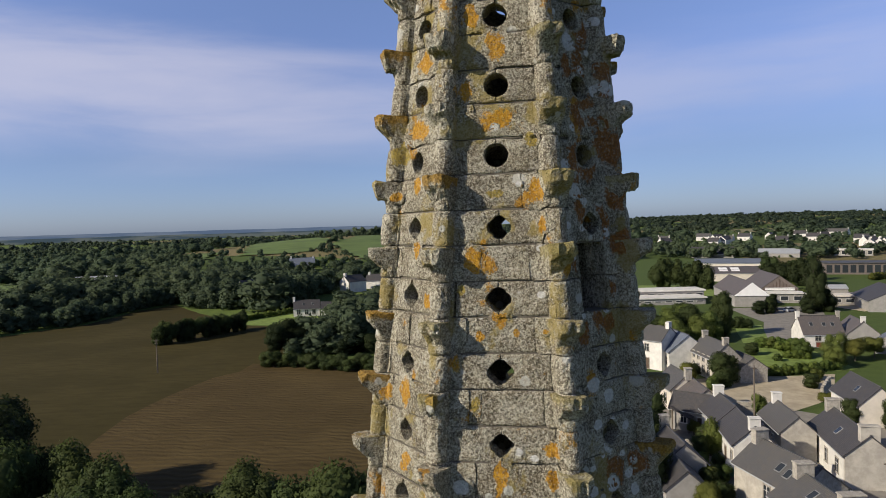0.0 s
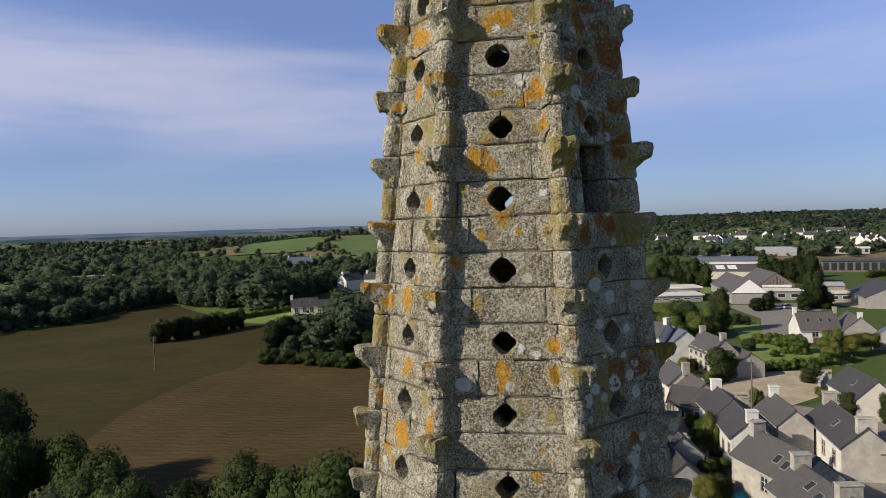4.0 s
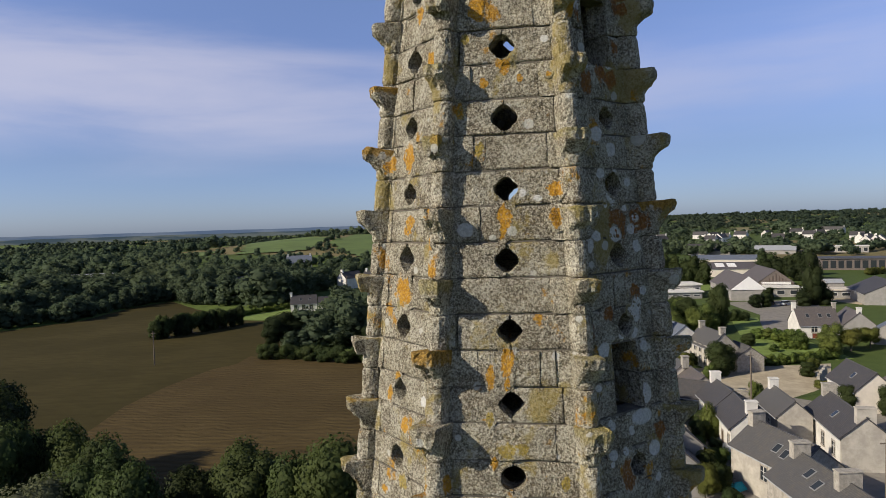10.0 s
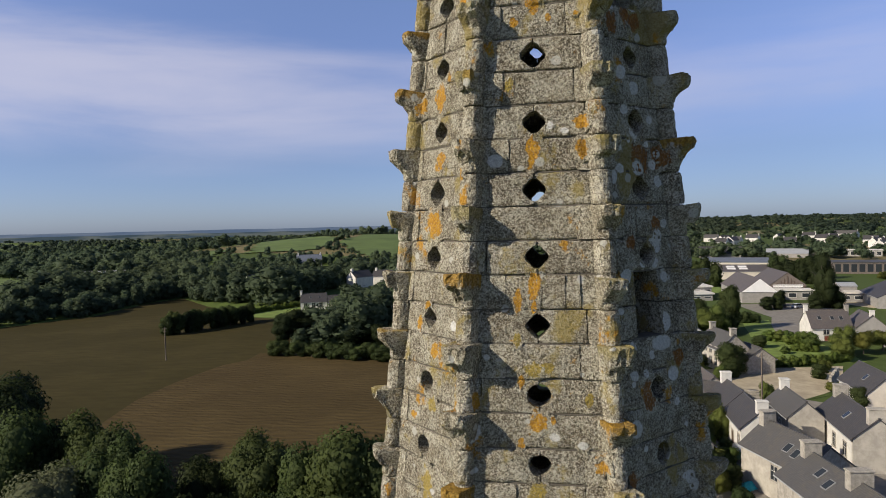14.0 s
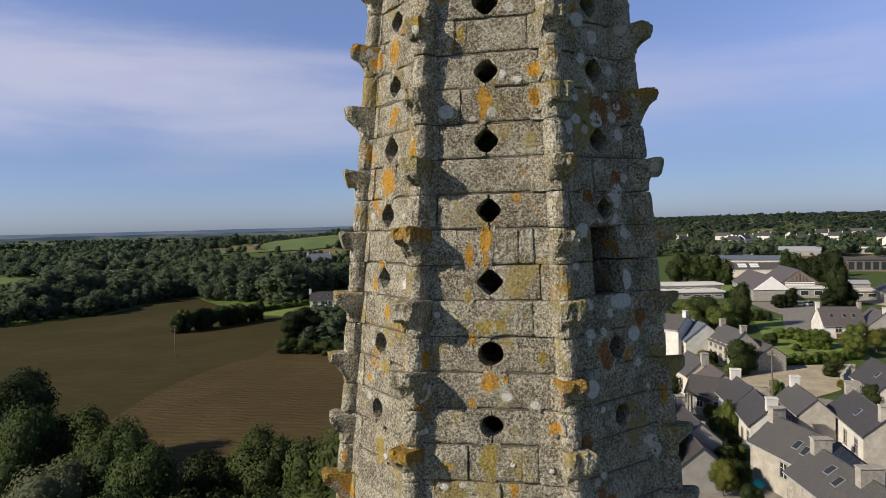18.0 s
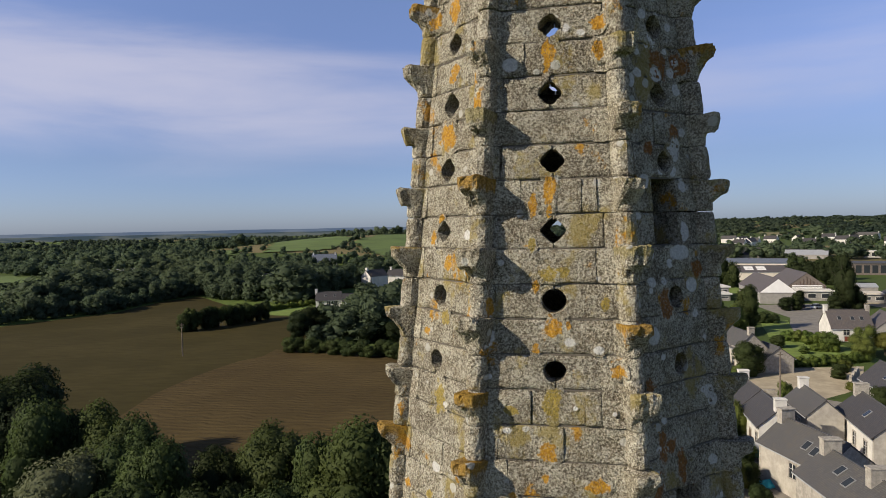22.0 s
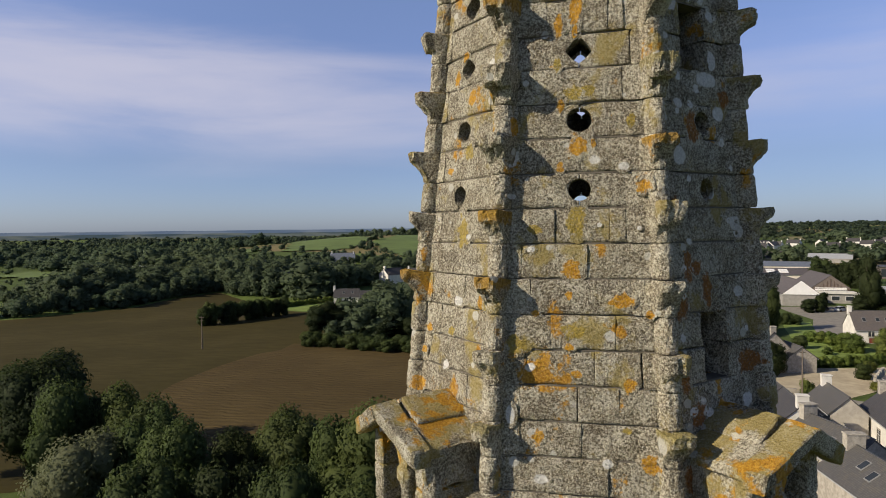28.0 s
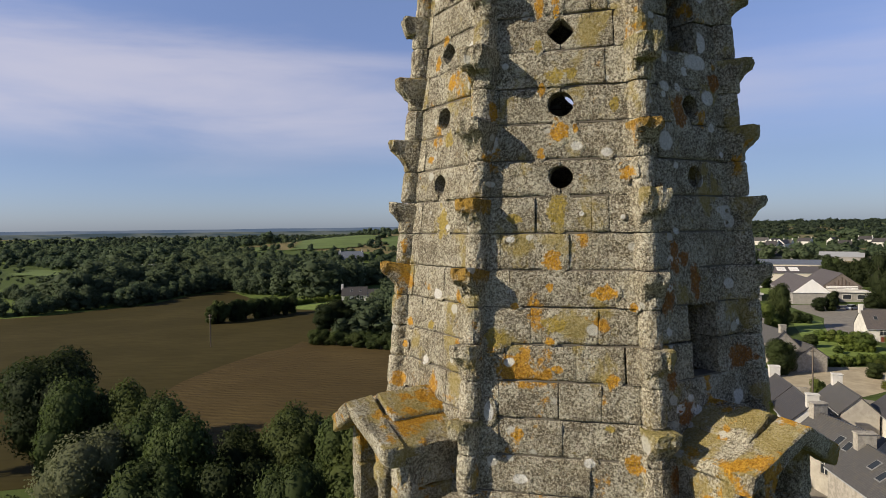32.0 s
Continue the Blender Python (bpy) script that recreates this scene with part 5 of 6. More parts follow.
for k, (x, y, rz, L) in enumerate(FAR_HOUSES):
    d = Vector((math.cos(radians(rz)), math.sin(radians(rz)))) * L / 2
    c = Vector((x, y))
    house("far white house with slate roof", c - d, c + d, 8.5, 5.0, 8.0, M_RENDER, M_SLATE if k % 4 else M_SLATE_GREY, left=[(-2, 1, 1, 1.4, "win"), (2, 1, 1, 1.4, "win")], right=[(-2, 1, 1, 1.4, "win"), (2, 1, 1, 1.4, "win")], chimneys=[(-L / 2 + 0.4, 1.3, M_RENDER), (L / 2 - 0.4, 1.3, M_RENDER)] if k % 3 else [])
# houses beyond the field
house("white farmhouse with blue-grey slate roof", (-51, 215), (-42.3, 216.4), 5.3, 2.9, 6.4, M_RENDER, M_SLATE, left=[(x, 1.0, 0.9, 1.4, "win") for x in (-2.6, 0, 2.4)], chimneys=[(-4.2, 1.1, M_RENDER)], lights=[(-1, -1, 0.5), (-1, 2, 0.5)])
house("farmhouse wing with slate roof", (-41.9, 215), (-36.4, 216), 4.6, 2.5, 5.4, M_RENDER, M_SLATE)
house("narrow white gabled house among trees", (-87.0, 290), (-90.6, 282.5), 7.0, 4.6, 4.5, M_RENDER, M_SLATE)
house("white house with slate roof and chimney", (-37.5, 291), (-44.5, 283.5), 7.8, 5.2, 6.5, M_RENDER, M_SLATE, chimneys=[(4.4, 1.3, M_RENDER)])
house("slate-roofed house behind trees", (-36, 300), (-24, 297), 7.0, 4.4, 7.0, M_RENDER, M_SLATE, chimneys=[(-5, 1.2, M_RENDER), (5, 1.2, M_RENDER)])
house("slate-roofed house on the slope", (-100, 415), (-84, 418), 10.0, 5.0, 9.0, M_RENDER, M_SLATE_BLUE, chimneys=[(-7, 1.2, M_RENDER), (7, 1.2, M_RENDER)])
house("small garden shed with pale roof", (-30.4, 166), (-27.6, 165.2), 2.9, 2.2, 2.6, M_SLATE_BLUE, M_METAL, category="shed")
house("pale long shed among trees", (-211, 352), (-184, 360), 6.0, 4.0, 8.0, M_RENDER, M_METAL, category="shed")
house("grey slate-roofed shed among trees", (-26, 190), (-17, 193), 4.5, 3.0, 7.0, M_GREYWALL, M_SLATE_BLUE, category="shed")


# ---- poles ----
def pole(x, y, h, arms):
    root = thing("utility_pole", "weathered wooden utility pole", "pole", at=pose(x, y, 0))
    v = [(r * math.cos(2 * math.pi * i / 8), r * math.sin(2 * math.pi * i / 8), z) for r, z in ((0.15, -0.3), (0.09, h)) for i in range(8)]
    part("post", mesh_of("post", v, [(i, (i + 1) % 8, 8 + (i + 1) % 8, 8 + i) for i in range(8)] + [tuple(range(8, 16))], M_POLE), None, root)
    for z, w in arms:
        part("crossarm", Geo().box(-w, -0.05, z - 0.06, w, 0.05, z + 0.06, 0.01).mesh("crossarm", M_POLE), None, root)


pole(-61.3, 134.6, 7.2, ((6.8, 0.5), (6.2, 0.35)))
pole(44.6, 92.0, 8.0, ((7.6, 0.4),))
pole(40.6, 58.0, 7.0, ((6.6, 0.6),))
pole(-36.5, 246, 9.0, ((8.6, 0.4),))


# ---- trees ----
def crown_arrays(rng, lumps, leaves, leaf, squash=1.0, shrink=0.86, low=-0.45, fine=2, soft=0.35):
    """A crown of unit size: lumps inside and many small leaf clumps on them. Returns vertices, triangles and normals."""
    vs, ts, ns, base = [], [], [], 0
    centres = []
    for k in range(lumps):
        a, e = rng.uniform(0, 6.283), rng.uniform(low, 1.0)
        r = rng.uniform(0.25, 0.62)
        c = np.array((r * math.cos(a) * math.cos(e * 0.9), r * math.sin(a) * math.cos(e * 0.9), 0.75 * e * squash))
        centres.append((c, rng.uniform(0.30, 0.46)))
    centres.append((np.array((0, 0, 0.1)), 0.62))
    ico = bmesh.new()
    bmesh.ops.create_icosphere(ico, subdivisions=fine, radius=1)
    iv = np.array([v.co for v in ico.verts])
    it = np.array([[v.index for v in f.verts] for f in ico.faces])
    ico.free()
    for c, r in centres:
        w = np.array([1 + 0.28 * noise.noise(Vector(p) * 2.1 + Vector(c) * 5) for p in iv])
        vs.append(c + iv * (r * shrink * w)[:, None])
        ts.append(it + base)
        ns.append(iv + 0.5 * vs[-1])
        base += len(iv)
    per, nr = leaves // len(centres), np.random.default_rng(rng.randrange(10 ** 6))
    for c, r in centres:
        n = int(per * (r / 0.4) ** 2)
        d = nr.normal(size=(n, 3))
        d /= np.linalg.norm(d, axis=1)[:, None]
        pos = c + d * (r * nr.uniform(0.74, 1.14, n))[:, None]
        u = np.cross(d, nr.normal(size=(n, 3)))
        u /= np.linalg.norm(u, axis=1)[:, None] + 1e-9
        w = np.cross(u, d * 0.9 + nr.normal(0, 0.5, (n, 3)))
        w /= np.linalg.norm(w, axis=1)[:, None] + 1e-9
        s = leaf * nr.uniform(0.6, 1.35, n)[:, None]
        bend = d * s * 0.3
        turn = np.sum(np.cross(u, w) * d, axis=1) < 0          # every leaf shows its upper side outwards
        u[turn] *= -1
        q = np.stack([pos - u * s - bend, pos - w * s * 0.7, pos + u * s - bend, pos + w * s * 0.7 + bend], 1).reshape(-1, 3)
        vs.append(q)
        ns.append(np.repeat(d + 0.6 * pos + nr.normal(0, soft, (n, 3)), 4, axis=0))
        i0 = base + np.arange(n) * 4
        ts.append(np.concatenate([np.stack([i0, i0 + 1, i0 + 2], 1), np.stack([i0, i0 + 2, i0 + 3], 1)]))
        base += 4 * n
    nn = np.concatenate(ns)
    return np.concatenate(vs), np.concatenate(ts), nn / np.linalg.norm(nn, axis=1)[:, None]


def tree_kind(name, seed, lumps, leaves, leaf, mat, squash=1.0, low=-0.45):
    v, t, nn = crown_arrays(random.Random(seed), lumps, leaves, leaf, squash, 0.72, low)
    return join_arrays(name, v, t, mat, True, nn)


def limb(gm, a, b, r0, r1, n=7):
    a, b = Vector(a), Vector(b)
    q = (b - a).to_track_quat("Z", "Y")
    ring = [[a.lerp(b, k) + q @ Vector((r * math.cos(2 * math.pi * i / n), r * math.sin(2 * math.pi * i / n), 0)) for i in range(n)] for k, r in ((0, r0), (0.5, (r0 + r1) * 0.48), (1, r1))]
    o = len(gm.v)
    gm.add([p for r in ring for p in r], [(k * n + i, k * n + (i + 1) % n, k * n + n + (i + 1) % n, k * n + n + i) for k in (0, 1) for i in range(n)])


BIG = [tree_kind("crown_%s" % nm, 10 + i, 15, lv, lf, M_LEAF[mi]) for i, (nm, lv, lf, mi) in enumerate((("oak", 10500, 0.032, 0), ("ash", 10500, 0.033, 1), ("willow", 13000, 0.028, 2), ("dark", 10500, 0.032, 3), ("gold", 9000, 0.034, 4)))]
BIG2 = [tree_kind("crown_b_%s" % nm, 30 + i, 18, lv, lf, M_LEAF[mi]) for i, (nm, lv, lf, mi) in enumerate((("oak", 10500, 0.032, 0), ("ash", 10500, 0.033, 1), ("willow", 13000, 0.028, 2), ("dark", 10500, 0.032, 3), ("gold", 9000, 0.034, 4)))]
GARDEN = [tree_kind("crown_garden_%d" % i, 80 + i, 13, 8500, 0.040, M_GARDEN, 1.0, -1.0) for i in range(2)]
MIDS = [tree_kind("crown_mid_%d" % i, 50 + i, 15, 8500, 0.042, M_LEAF[(0, 1, 3, 3)[i]], 1.0, -1.0) for i in range(4)]
CONE = tree_kind("crown_conifer", 70, 16, 5000, 0.036, M_LEAF[3], 1.3, -1.0)
TRUNKS = {}


def tree(x, y, h, r, kind, rng, mesh=None, label="", trunk=0.22, group="trees round the village"):
    """Trunk with limbs, and a crown from the shared kinds, turned and stretched."""
    words = {0: "broad oak with dark green leaves", 1: "leafy ash tree with mid-green leaves", 2: "willow with silvery grey-green leaves", 3: "dense dark green tree", 4: "small tree with yellow-green leaves"}
    root = thing("tree", label or words[kind], "tree", group, at=pose(x, y, 0, 0, 0, rng.uniform(0, 360)))
    key = (round(h), round(r))
    if key not in TRUNKS:
        gm, r2 = Geo(), random.Random(round(h) * 31 + round(r))
        limb(gm, (0, 0, -0.2), (0.1, 0, h * 0.45), 0.028 * h, 0.018 * h)
        limb(gm, (0.1, 0, h * 0.44), (0, 0.1, h * 0.85), 0.018 * h, 0.005 * h)
        for i in range(6):
            a, z = i * 1.05 + r2.uniform(-0.3, 0.3), h * r2.uniform(0.25, 0.55)
            limb(gm, (0.06, 0, z), (r * 0.6 * math.cos(a), r * 0.6 * math.sin(a), z + h * 0.2), 0.010 * h, 0.003 * h)
        TRUNKS[key] = gm.mesh("trunk", M_BARK, True)
    part("trunk", TRUNKS[key], None, root)
    me = mesh or (BIG if rng.random() < 0.5 else BIG2)[kind]
    cr = part("crown", me, None, root)
    ch = h * (1 - trunk)
    cr.matrix_basis = Matrix.LocRotScale((0, 0, h * trunk + ch * 0.46), Euler((0, 0, rng.uniform(0, 6.28))), (r, r * rng.uniform(0.88, 1.12), ch * 0.52))


trng = random.Random(77)
# belt of trees at the foot of the field
for x, y, h, r, kind in ((-45.5, 62, 13.6, 5.4, 3), (-41.0, 55, 14.0, 4.6, 3), (-37.2, 59, 10.2, 3.4, 3), (-50, 70, 12.0, 5.0, 3), (-56, 62, 12.5, 6, 3), (-36, 51.5, 12.6, 3.6, 1), (-31.5, 53.0, 11.8, 3.6, 1), (-28.6, 50.0, 12.0, 3.4, 0),
                         (-29.6, 44.4, 10.6, 4.0, 2), (-26.0, 47.0, 11.6, 3.4, 1), (-23.0, 44.0, 11.8, 3.4, 1), (-19.8, 48.0, 10.2, 3.2, 3), (-17.2, 51.0, 10.8, 3.4, 0), (-15.0, 47.5, 11.5, 3.8, 0),
                         (-11.0, 46.0, 11.6, 3.8, 1), (-8.2, 43.5, 13.4, 4.2, 1), (-4.2, 44, 13.0, 4.2, 0), (0.5, 46, 12.2, 4.2, 1), (-22, 38.5, 11.0, 3.4, 0), (-17, 40, 10.6, 3.5, 3), (-12.5, 38.5, 11.5, 3.4, 0),
                         (-37.5, 43.5, 6.0, 3.4, 3), (-33, 38.5, 6.5, 3.2, 0), (-28, 37, 7.0, 3.2, 3), (5, 40, 9, 4, 0), (-44, 46, 10, 5, 3), (-50, 52, 12, 6, 3), (-8, 36, 11.0, 3.6, 1), (-3, 37, 11, 3.6, 0)):
    tree(x, y, h, r, kind, trng, group="trees along the field")
# copse in the middle and trees along its edge
for x, y, h, r in ((-39, 148, 7.5, 3.8), (-36.5, 152, 8.0, 4.6), (-33.0, 155, 7.2, 3.8), (-40.5, 156, 7, 4.0), (-37, 162, 7.5, 4.0), (-23.5, 147, 4.4, 3.0), (-19.5, 150, 5.0, 3.4), (-16, 146, 5.2, 3.6), (-12, 150, 5.6, 4.0), (-8, 146, 5.6, 4.2), (-21, 172, 7.5, 4.2), (-14, 166, 7.2, 4.4), (-7, 160, 7, 5), (-28, 178, 7.0, 3.8), (-22, 184, 6, 3.5)):
    tree(x, y, h, r, 3, trng, MIDS[trng.choice((2, 3))], group="trees of the copse")
for i in range(22):
    x = -39 + i * 1.75
    tree(x, 137.5 - i * 0.55 + trng.uniform(-1, 1), trng.uniform(2.2, 3.6), trng.uniform(1.5, 2.3), 1, trng, MIDS[i % 2], "leafy shrub at the field's edge", 0.05, "shrubs along the copse")
# clipped hedge row in the field
for i in range(13):
    k = i / 12
    tree(-75.5 + 15.5 * k, 166.7 + 21 * k + trng.uniform(-0.8, 0.8), trng.uniform(5.0, 6.6), trng.uniform(2.0, 2.8), 3, trng, MIDS[(0, 1, 1, 2)[i % 4]], "dark hedgerow tree in the field", 0.0, "hedgerow trees")
# trees among the village houses
for x, y, h, r, kind in ((48.6, 111.0, 5.6, 3.0, 0), (43.6, 114.0, 3.6, 1.9, 4), (45.4, 108.5, 2.6, 1.4, 1), (32.6, 78.6, 4.6, 1.5, 1), (30.6, 77.0, 3.0, 1.4, 0), (29.0, 72.0, 2.6, 1.5, 1), (27.6, 67.0, 2.8, 1.5, 0), (25.4, 62.0, 3.6, 1.5, 4), (26.6, 58.6, 2.4, 1.3, 0),
                         (77.5, 126.5, 5.6, 2.6, 1), (81.5, 126.5, 5.0, 2.8, 4), (74.0, 121.5, 4.6, 2.8, 1), (87, 129, 4.6, 2.6, 4), (73.5, 131.5, 3.6, 2.4, 1), (65, 135, 2.6, 1.8, 0), (72.5, 141.5, 2.4, 1.8, 1), (67, 128.5, 1.5, 1.2, 1), (58.5, 148, 6.5, 3.6, 1), (63.5, 152, 7.0, 3.4, 1), (68.3, 157, 10.6, 3.6, 0),
                         (56, 158, 6.5, 4.0, 1), (53, 147, 6.0, 3.4, 1), (62, 162, 7, 4, 0), (94, 190, 4.0, 2.6, 3), (101, 197, 5.0, 2.4, 3), (97, 190, 4, 2, 0), (56.5, 88.5, 3.5, 1.8, 0), (22, 75, 7, 3.4, 3), (27, 84, 7, 3.2, 0), (27.6, 90, 7, 3, 0), (21, 66, 7, 3, 3), (92, 126, 6, 4, 4), (98, 128, 7, 4, 0), (104, 124, 7, 4, 1), (46, 93, 3.4, 1.6, 1), (60.5, 86, 4.0, 1.6, 0)):
    tree(x, y, h, r, kind, trng, (MIDS[0] if kind == 0 else GARDEN[trng.randrange(2)]) if kind in (0, 1) else (MIDS[2] if kind == 3 else None), trunk=0.06)
for x, y, h, r in ((111.5, 192.5, 15.2, 4.6), (115.5, 191, 6.5, 3.4), (108, 189, 4.0, 3.0)):
    tree(x, y, h, r, 3, trng, CONE, "tall dark green conifer", 0.06)


# bushes and small trees in the gardens behind the houses
brng = random.Random(19)
for k in range(46):
    x, y = (brng.uniform(112, 176), brng.uniform(158, 250)) if k % 3 else (brng.uniform(50, 72), brng.uniform(146, 196))
    if k % 3 and (abs(x - 135.5) < 13 and y < 214 or x < 122 and y > 206):
        continue
    h = brng.uniform(2.0, 4.6)
    tree(x, y, h, h * brng.uniform(0.5, 0.8), 1, trng, (GARDEN[0], GARDEN[1], MIDS[0], MIDS[1])[k % 4], ("bright green garden bush", "bright green garden bush", "dark leafy garden bush", "mid-green rounded garden bush")[k % 4], 0.03, "garden shrubs")


# garden hedges: leafy walls
def hedge(label, pts, h, w, mat=None):
    rng, vs, ts, ns, base = random.Random(len(pts) + int(pts[0][0] * 10)), [], [], [], 0
    for (x0, y0), (x1, y1) in zip(pts, pts[1:]):
        L = math.hypot(x1 - x0, y1 - y0)
        for i in range(max(1, int(L / (w * 0.55)))):
            k = i * w * 0.55 / L
            v, t, nn = HEDGE_LUMP[rng.randrange(3)]
            a = rng.uniform(0, 6.28)
            rot = np.array([[math.cos(a), -math.sin(a), 0], [math.sin(a), math.cos(a), 0], [0, 0, 1]])
            vs.append((v @ rot.T) * np.array((w * 0.75, w * 0.75, h * 0.62 * rng.uniform(0.85, 1.15))) + np.array((x0 + (x1 - x0) * k + rng.uniform(-0.2, 0.2), y0 + (y1 - y0) * k + rng.uniform(-0.2, 0.2), h * 0.48)))
            ts.append(t + base)
            ns.append(nn @ rot.T)
            base += len(v)
    tagged(part("hedge", join_arrays("hedge", np.concatenate(vs), np.concatenate(ts), mat or M_SHRUB, True, np.concatenate(ns))), label, "hedge", kind="stuff")


HEDGE_LUMP = [crown_arrays(random.Random(90 + i), 5, 1700, 0.060, 1.0, 0.78, -1.0) for i in range(3)]
hedge("bright green garden hedge", [(54.5, 115.5), (68.0, 118.5), (76, 121)], 1.7, 1.6)
hedge("green garden hedge by the lawn", [(70, 142.5), (80, 138)], 2.2, 2.0)
hedge("low hedge by the farmhouse", [(-70, 200), (-58, 216), (-52, 224)], 1.8, 1.8)
hedge("tall dense hedge of dark green trees behind the lawn", [(88, 263), (100, 261), (113, 257)], 11.0, 6.5, M_LEAF[0])
hedge("tall dense row of dark trees behind the barns", [(137, 268), (148, 262), (159, 258)], 10.0, 7.5, M_LEAF[3])
hedge("row of dark trees beside the school", [(146, 288), (166, 276)], 9.0, 7.5, M_LEAF[0])
hedge("clipped hedge at the head of the lawn", [(71.5, 169), (82.5, 167)], 2.4, 2.6, M_LEAF[0])
hedge("clipped green hedge in the garden", [(72, 137.5), (77, 136.5)], 2.0, 1.8)
hedge("low clipped hedge in the garden", [(70, 131), (75, 129.5)], 1.5, 1.4)

# ---- small things in the gardens ----
M_TARP = plain("turquoise_tarpaulin", (0.02, 0.36, 0.46), 0.5, 0.2, 2.0)
M_GREENPAINT = plain("green_paint", (0.10, 0.20, 0.11), 0.5, 0.15, 2.0)
M_SLAT = plain("grey_weathered_wood", (0.26, 0.25, 0.24), 0.9, 0.25, 5.0)
gm, v = Geo(), []
for i in range(8):
    for j in range(7):
        v.append(Vector((i * 0.32 - 1.1, j * 0.3 - 0.9, 0.55 * math.exp(-((i - 3.5) / 2.6) ** 2 - ((j - 3) / 2.4) ** 2) + 0.09 * noise.noise((i * 0.9, j * 0.9, 2)) + 0.06)))
gm.add(v, [(i * 7 + j, i * 7 + 7 + j, i * 7 + 8 + j, i * 7 + j + 1) for i in range(7) for j in range(6)])
tarp = tagged(part("tarpaulin", gm.mesh("tarpaulin", M_TARP)), "crumpled turquoise tarpaulin over a heap in the garden", "tarpaulin")
tarp.matrix_world = pose(30.1, 64.6, 0.02, 0, 0, 25)

palm = thing("palm_tree", "small palm with drooping yellow-green fronds", "palm", at=pose(27.9, 68.4, 0))
gm = Geo()
limb(gm, (0, 0, -0.1), (0.08, 0.03, 2.6), 0.16, 0.12)
part("trunk", gm.mesh("trunk", M_BARK, True), None, palm)
prng = random.Random(4)
for k in range(26):
    a, lift, L = k * 2.4, prng.uniform(-0.3, 1.1), prng.uniform(1.0, 1.4)
    gm, vv = Geo(), []
    for s in range(6):
        q = s / 5
        out, up, w = L * q * math.cos(lift * (1 - q)), L * (math.sin(lift) * q - 0.75 * q * q), 0.16 * math.sin(math.pi * (0.12 + 0.86 * q))
        for e in (-w, 0.0, w):
            vv.append((out * math.cos(a) - e * math.sin(a) + 0.08, out * math.sin(a) + e * math.cos(a), 2.6 + up - abs(e) * 0.4))
    gm.add(vv, [(s * 3 + j, s * 3 + j + 3, s * 3 + j + 4, s * 3 + j + 1) for s in range(5) for j in (0, 1)])
    part("frond", gm.mesh("frond", M_LEAF[4]), None, palm)

trailer = thing("garden_trailer", "small green box trailer parked in the garden", "trailer", at=pose(32.4, 72.2, 0, 0, 0, 65))
part("box", Geo().box(-1.3, -0.7, 0.42, 1.3, 0.7, 1.35, 0.06).mesh("box", M_GREENPAINT), None, trailer)
part("cover", Geo().box(-1.33, -0.73, 1.352, 1.33, 0.73, 1.44, 0.03).mesh("cover", M_METAL), None, trailer)
for s in (-1, 1):
    v = [(0.32 * math.cos(2 * math.pi * i / 16), s * 0.72 + e, 0.32 + 0.32 * math.sin(2 * math.pi * i / 16)) for e in (-0.09, 0.09) for i in range(16)]
    part("wheel", mesh_of("wheel", v, [(i, (i + 1) % 16, 16 + (i + 1) % 16, 16 + i) for i in range(16)] + [tuple(range(15, -1, -1)), tuple(range(16, 32))], M_DOOR), None, trailer)
part("drawbar", Geo().box(1.3, -0.05, 0.40, 2.3, 0.05, 0.48, 0.01).mesh("drawbar", M_METAL), None, trailer)

def parked_car(x, y, rz, paint, words):
    """A small hatchback: body and glazed cabin from lofted sections, four wheels."""
    root = thing("car", words, "car", "parked cars", at=pose(x, y, 0.07, 0, 0, rz))
    secs = ((-2.0, 0.74, 0.35, 0.72), (-1.9, 0.82, 0.28, 0.86), (-1.0, 0.85, 0.25, 0.92), (0.9, 0.85, 0.25, 0.92), (1.7, 0.82, 0.28, 0.80), (2.0, 0.72, 0.36, 0.62))
    vb = [p for xx, w, lo, hi in secs for p in ((xx, -w, lo), (xx, w, lo), (xx, w, hi), (xx, -w, hi))]
    fb = [(k * 4 + i, k * 4 + (i + 1) % 4, k * 4 + 4 + (i + 1) % 4, k * 4 + 4 + i) for k in range(5) for i in range(4)] + [(3, 2, 1, 0), (20, 21, 22, 23)]
    part("body", mesh_of("body", vb, [f[::-1] for f in fb], paint), None, root)
    cab = [(-1.8, 0.72, 0.90), (-1.35, 0.62, 1.42), (0.15, 0.62, 1.45), (1.0, 0.74, 0.92)]
    vc = [p for xx, w, z in cab for p in ((xx, -w, z), (xx, w, z))]
    part("glazing", mesh_of("glazing", vc, [(0, 1, 3, 2), (2, 3, 5, 4), (4, 5, 7, 6), (0, 2, 4, 6), (1, 7, 5, 3)], M_PANE), None, root)
    part("roof", Geo().box(-1.37, -0.61, 1.44, 0.17, 0.61, 1.50, 0.03).mesh("roof", paint), None, root)
    for wx in (-1.25, 1.25):
        for s in (-1, 1):
            vw = [(wx + 0.31 * math.cos(2 * math.pi * i / 14), s * 0.78 + e, 0.30 + 0.31 * math.sin(2 * math.pi * i / 14)) for e in (-0.1, 0.1) for i in range(14)]
            part("wheel", mesh_of("wheel", vw, [(i, (i + 1) % 14, 14 + (i + 1) % 14, 14 + i) for i in range(14)] + [tuple(range(13, -1, -1)), tuple(range(14, 28))], M_DOOR), None, root)


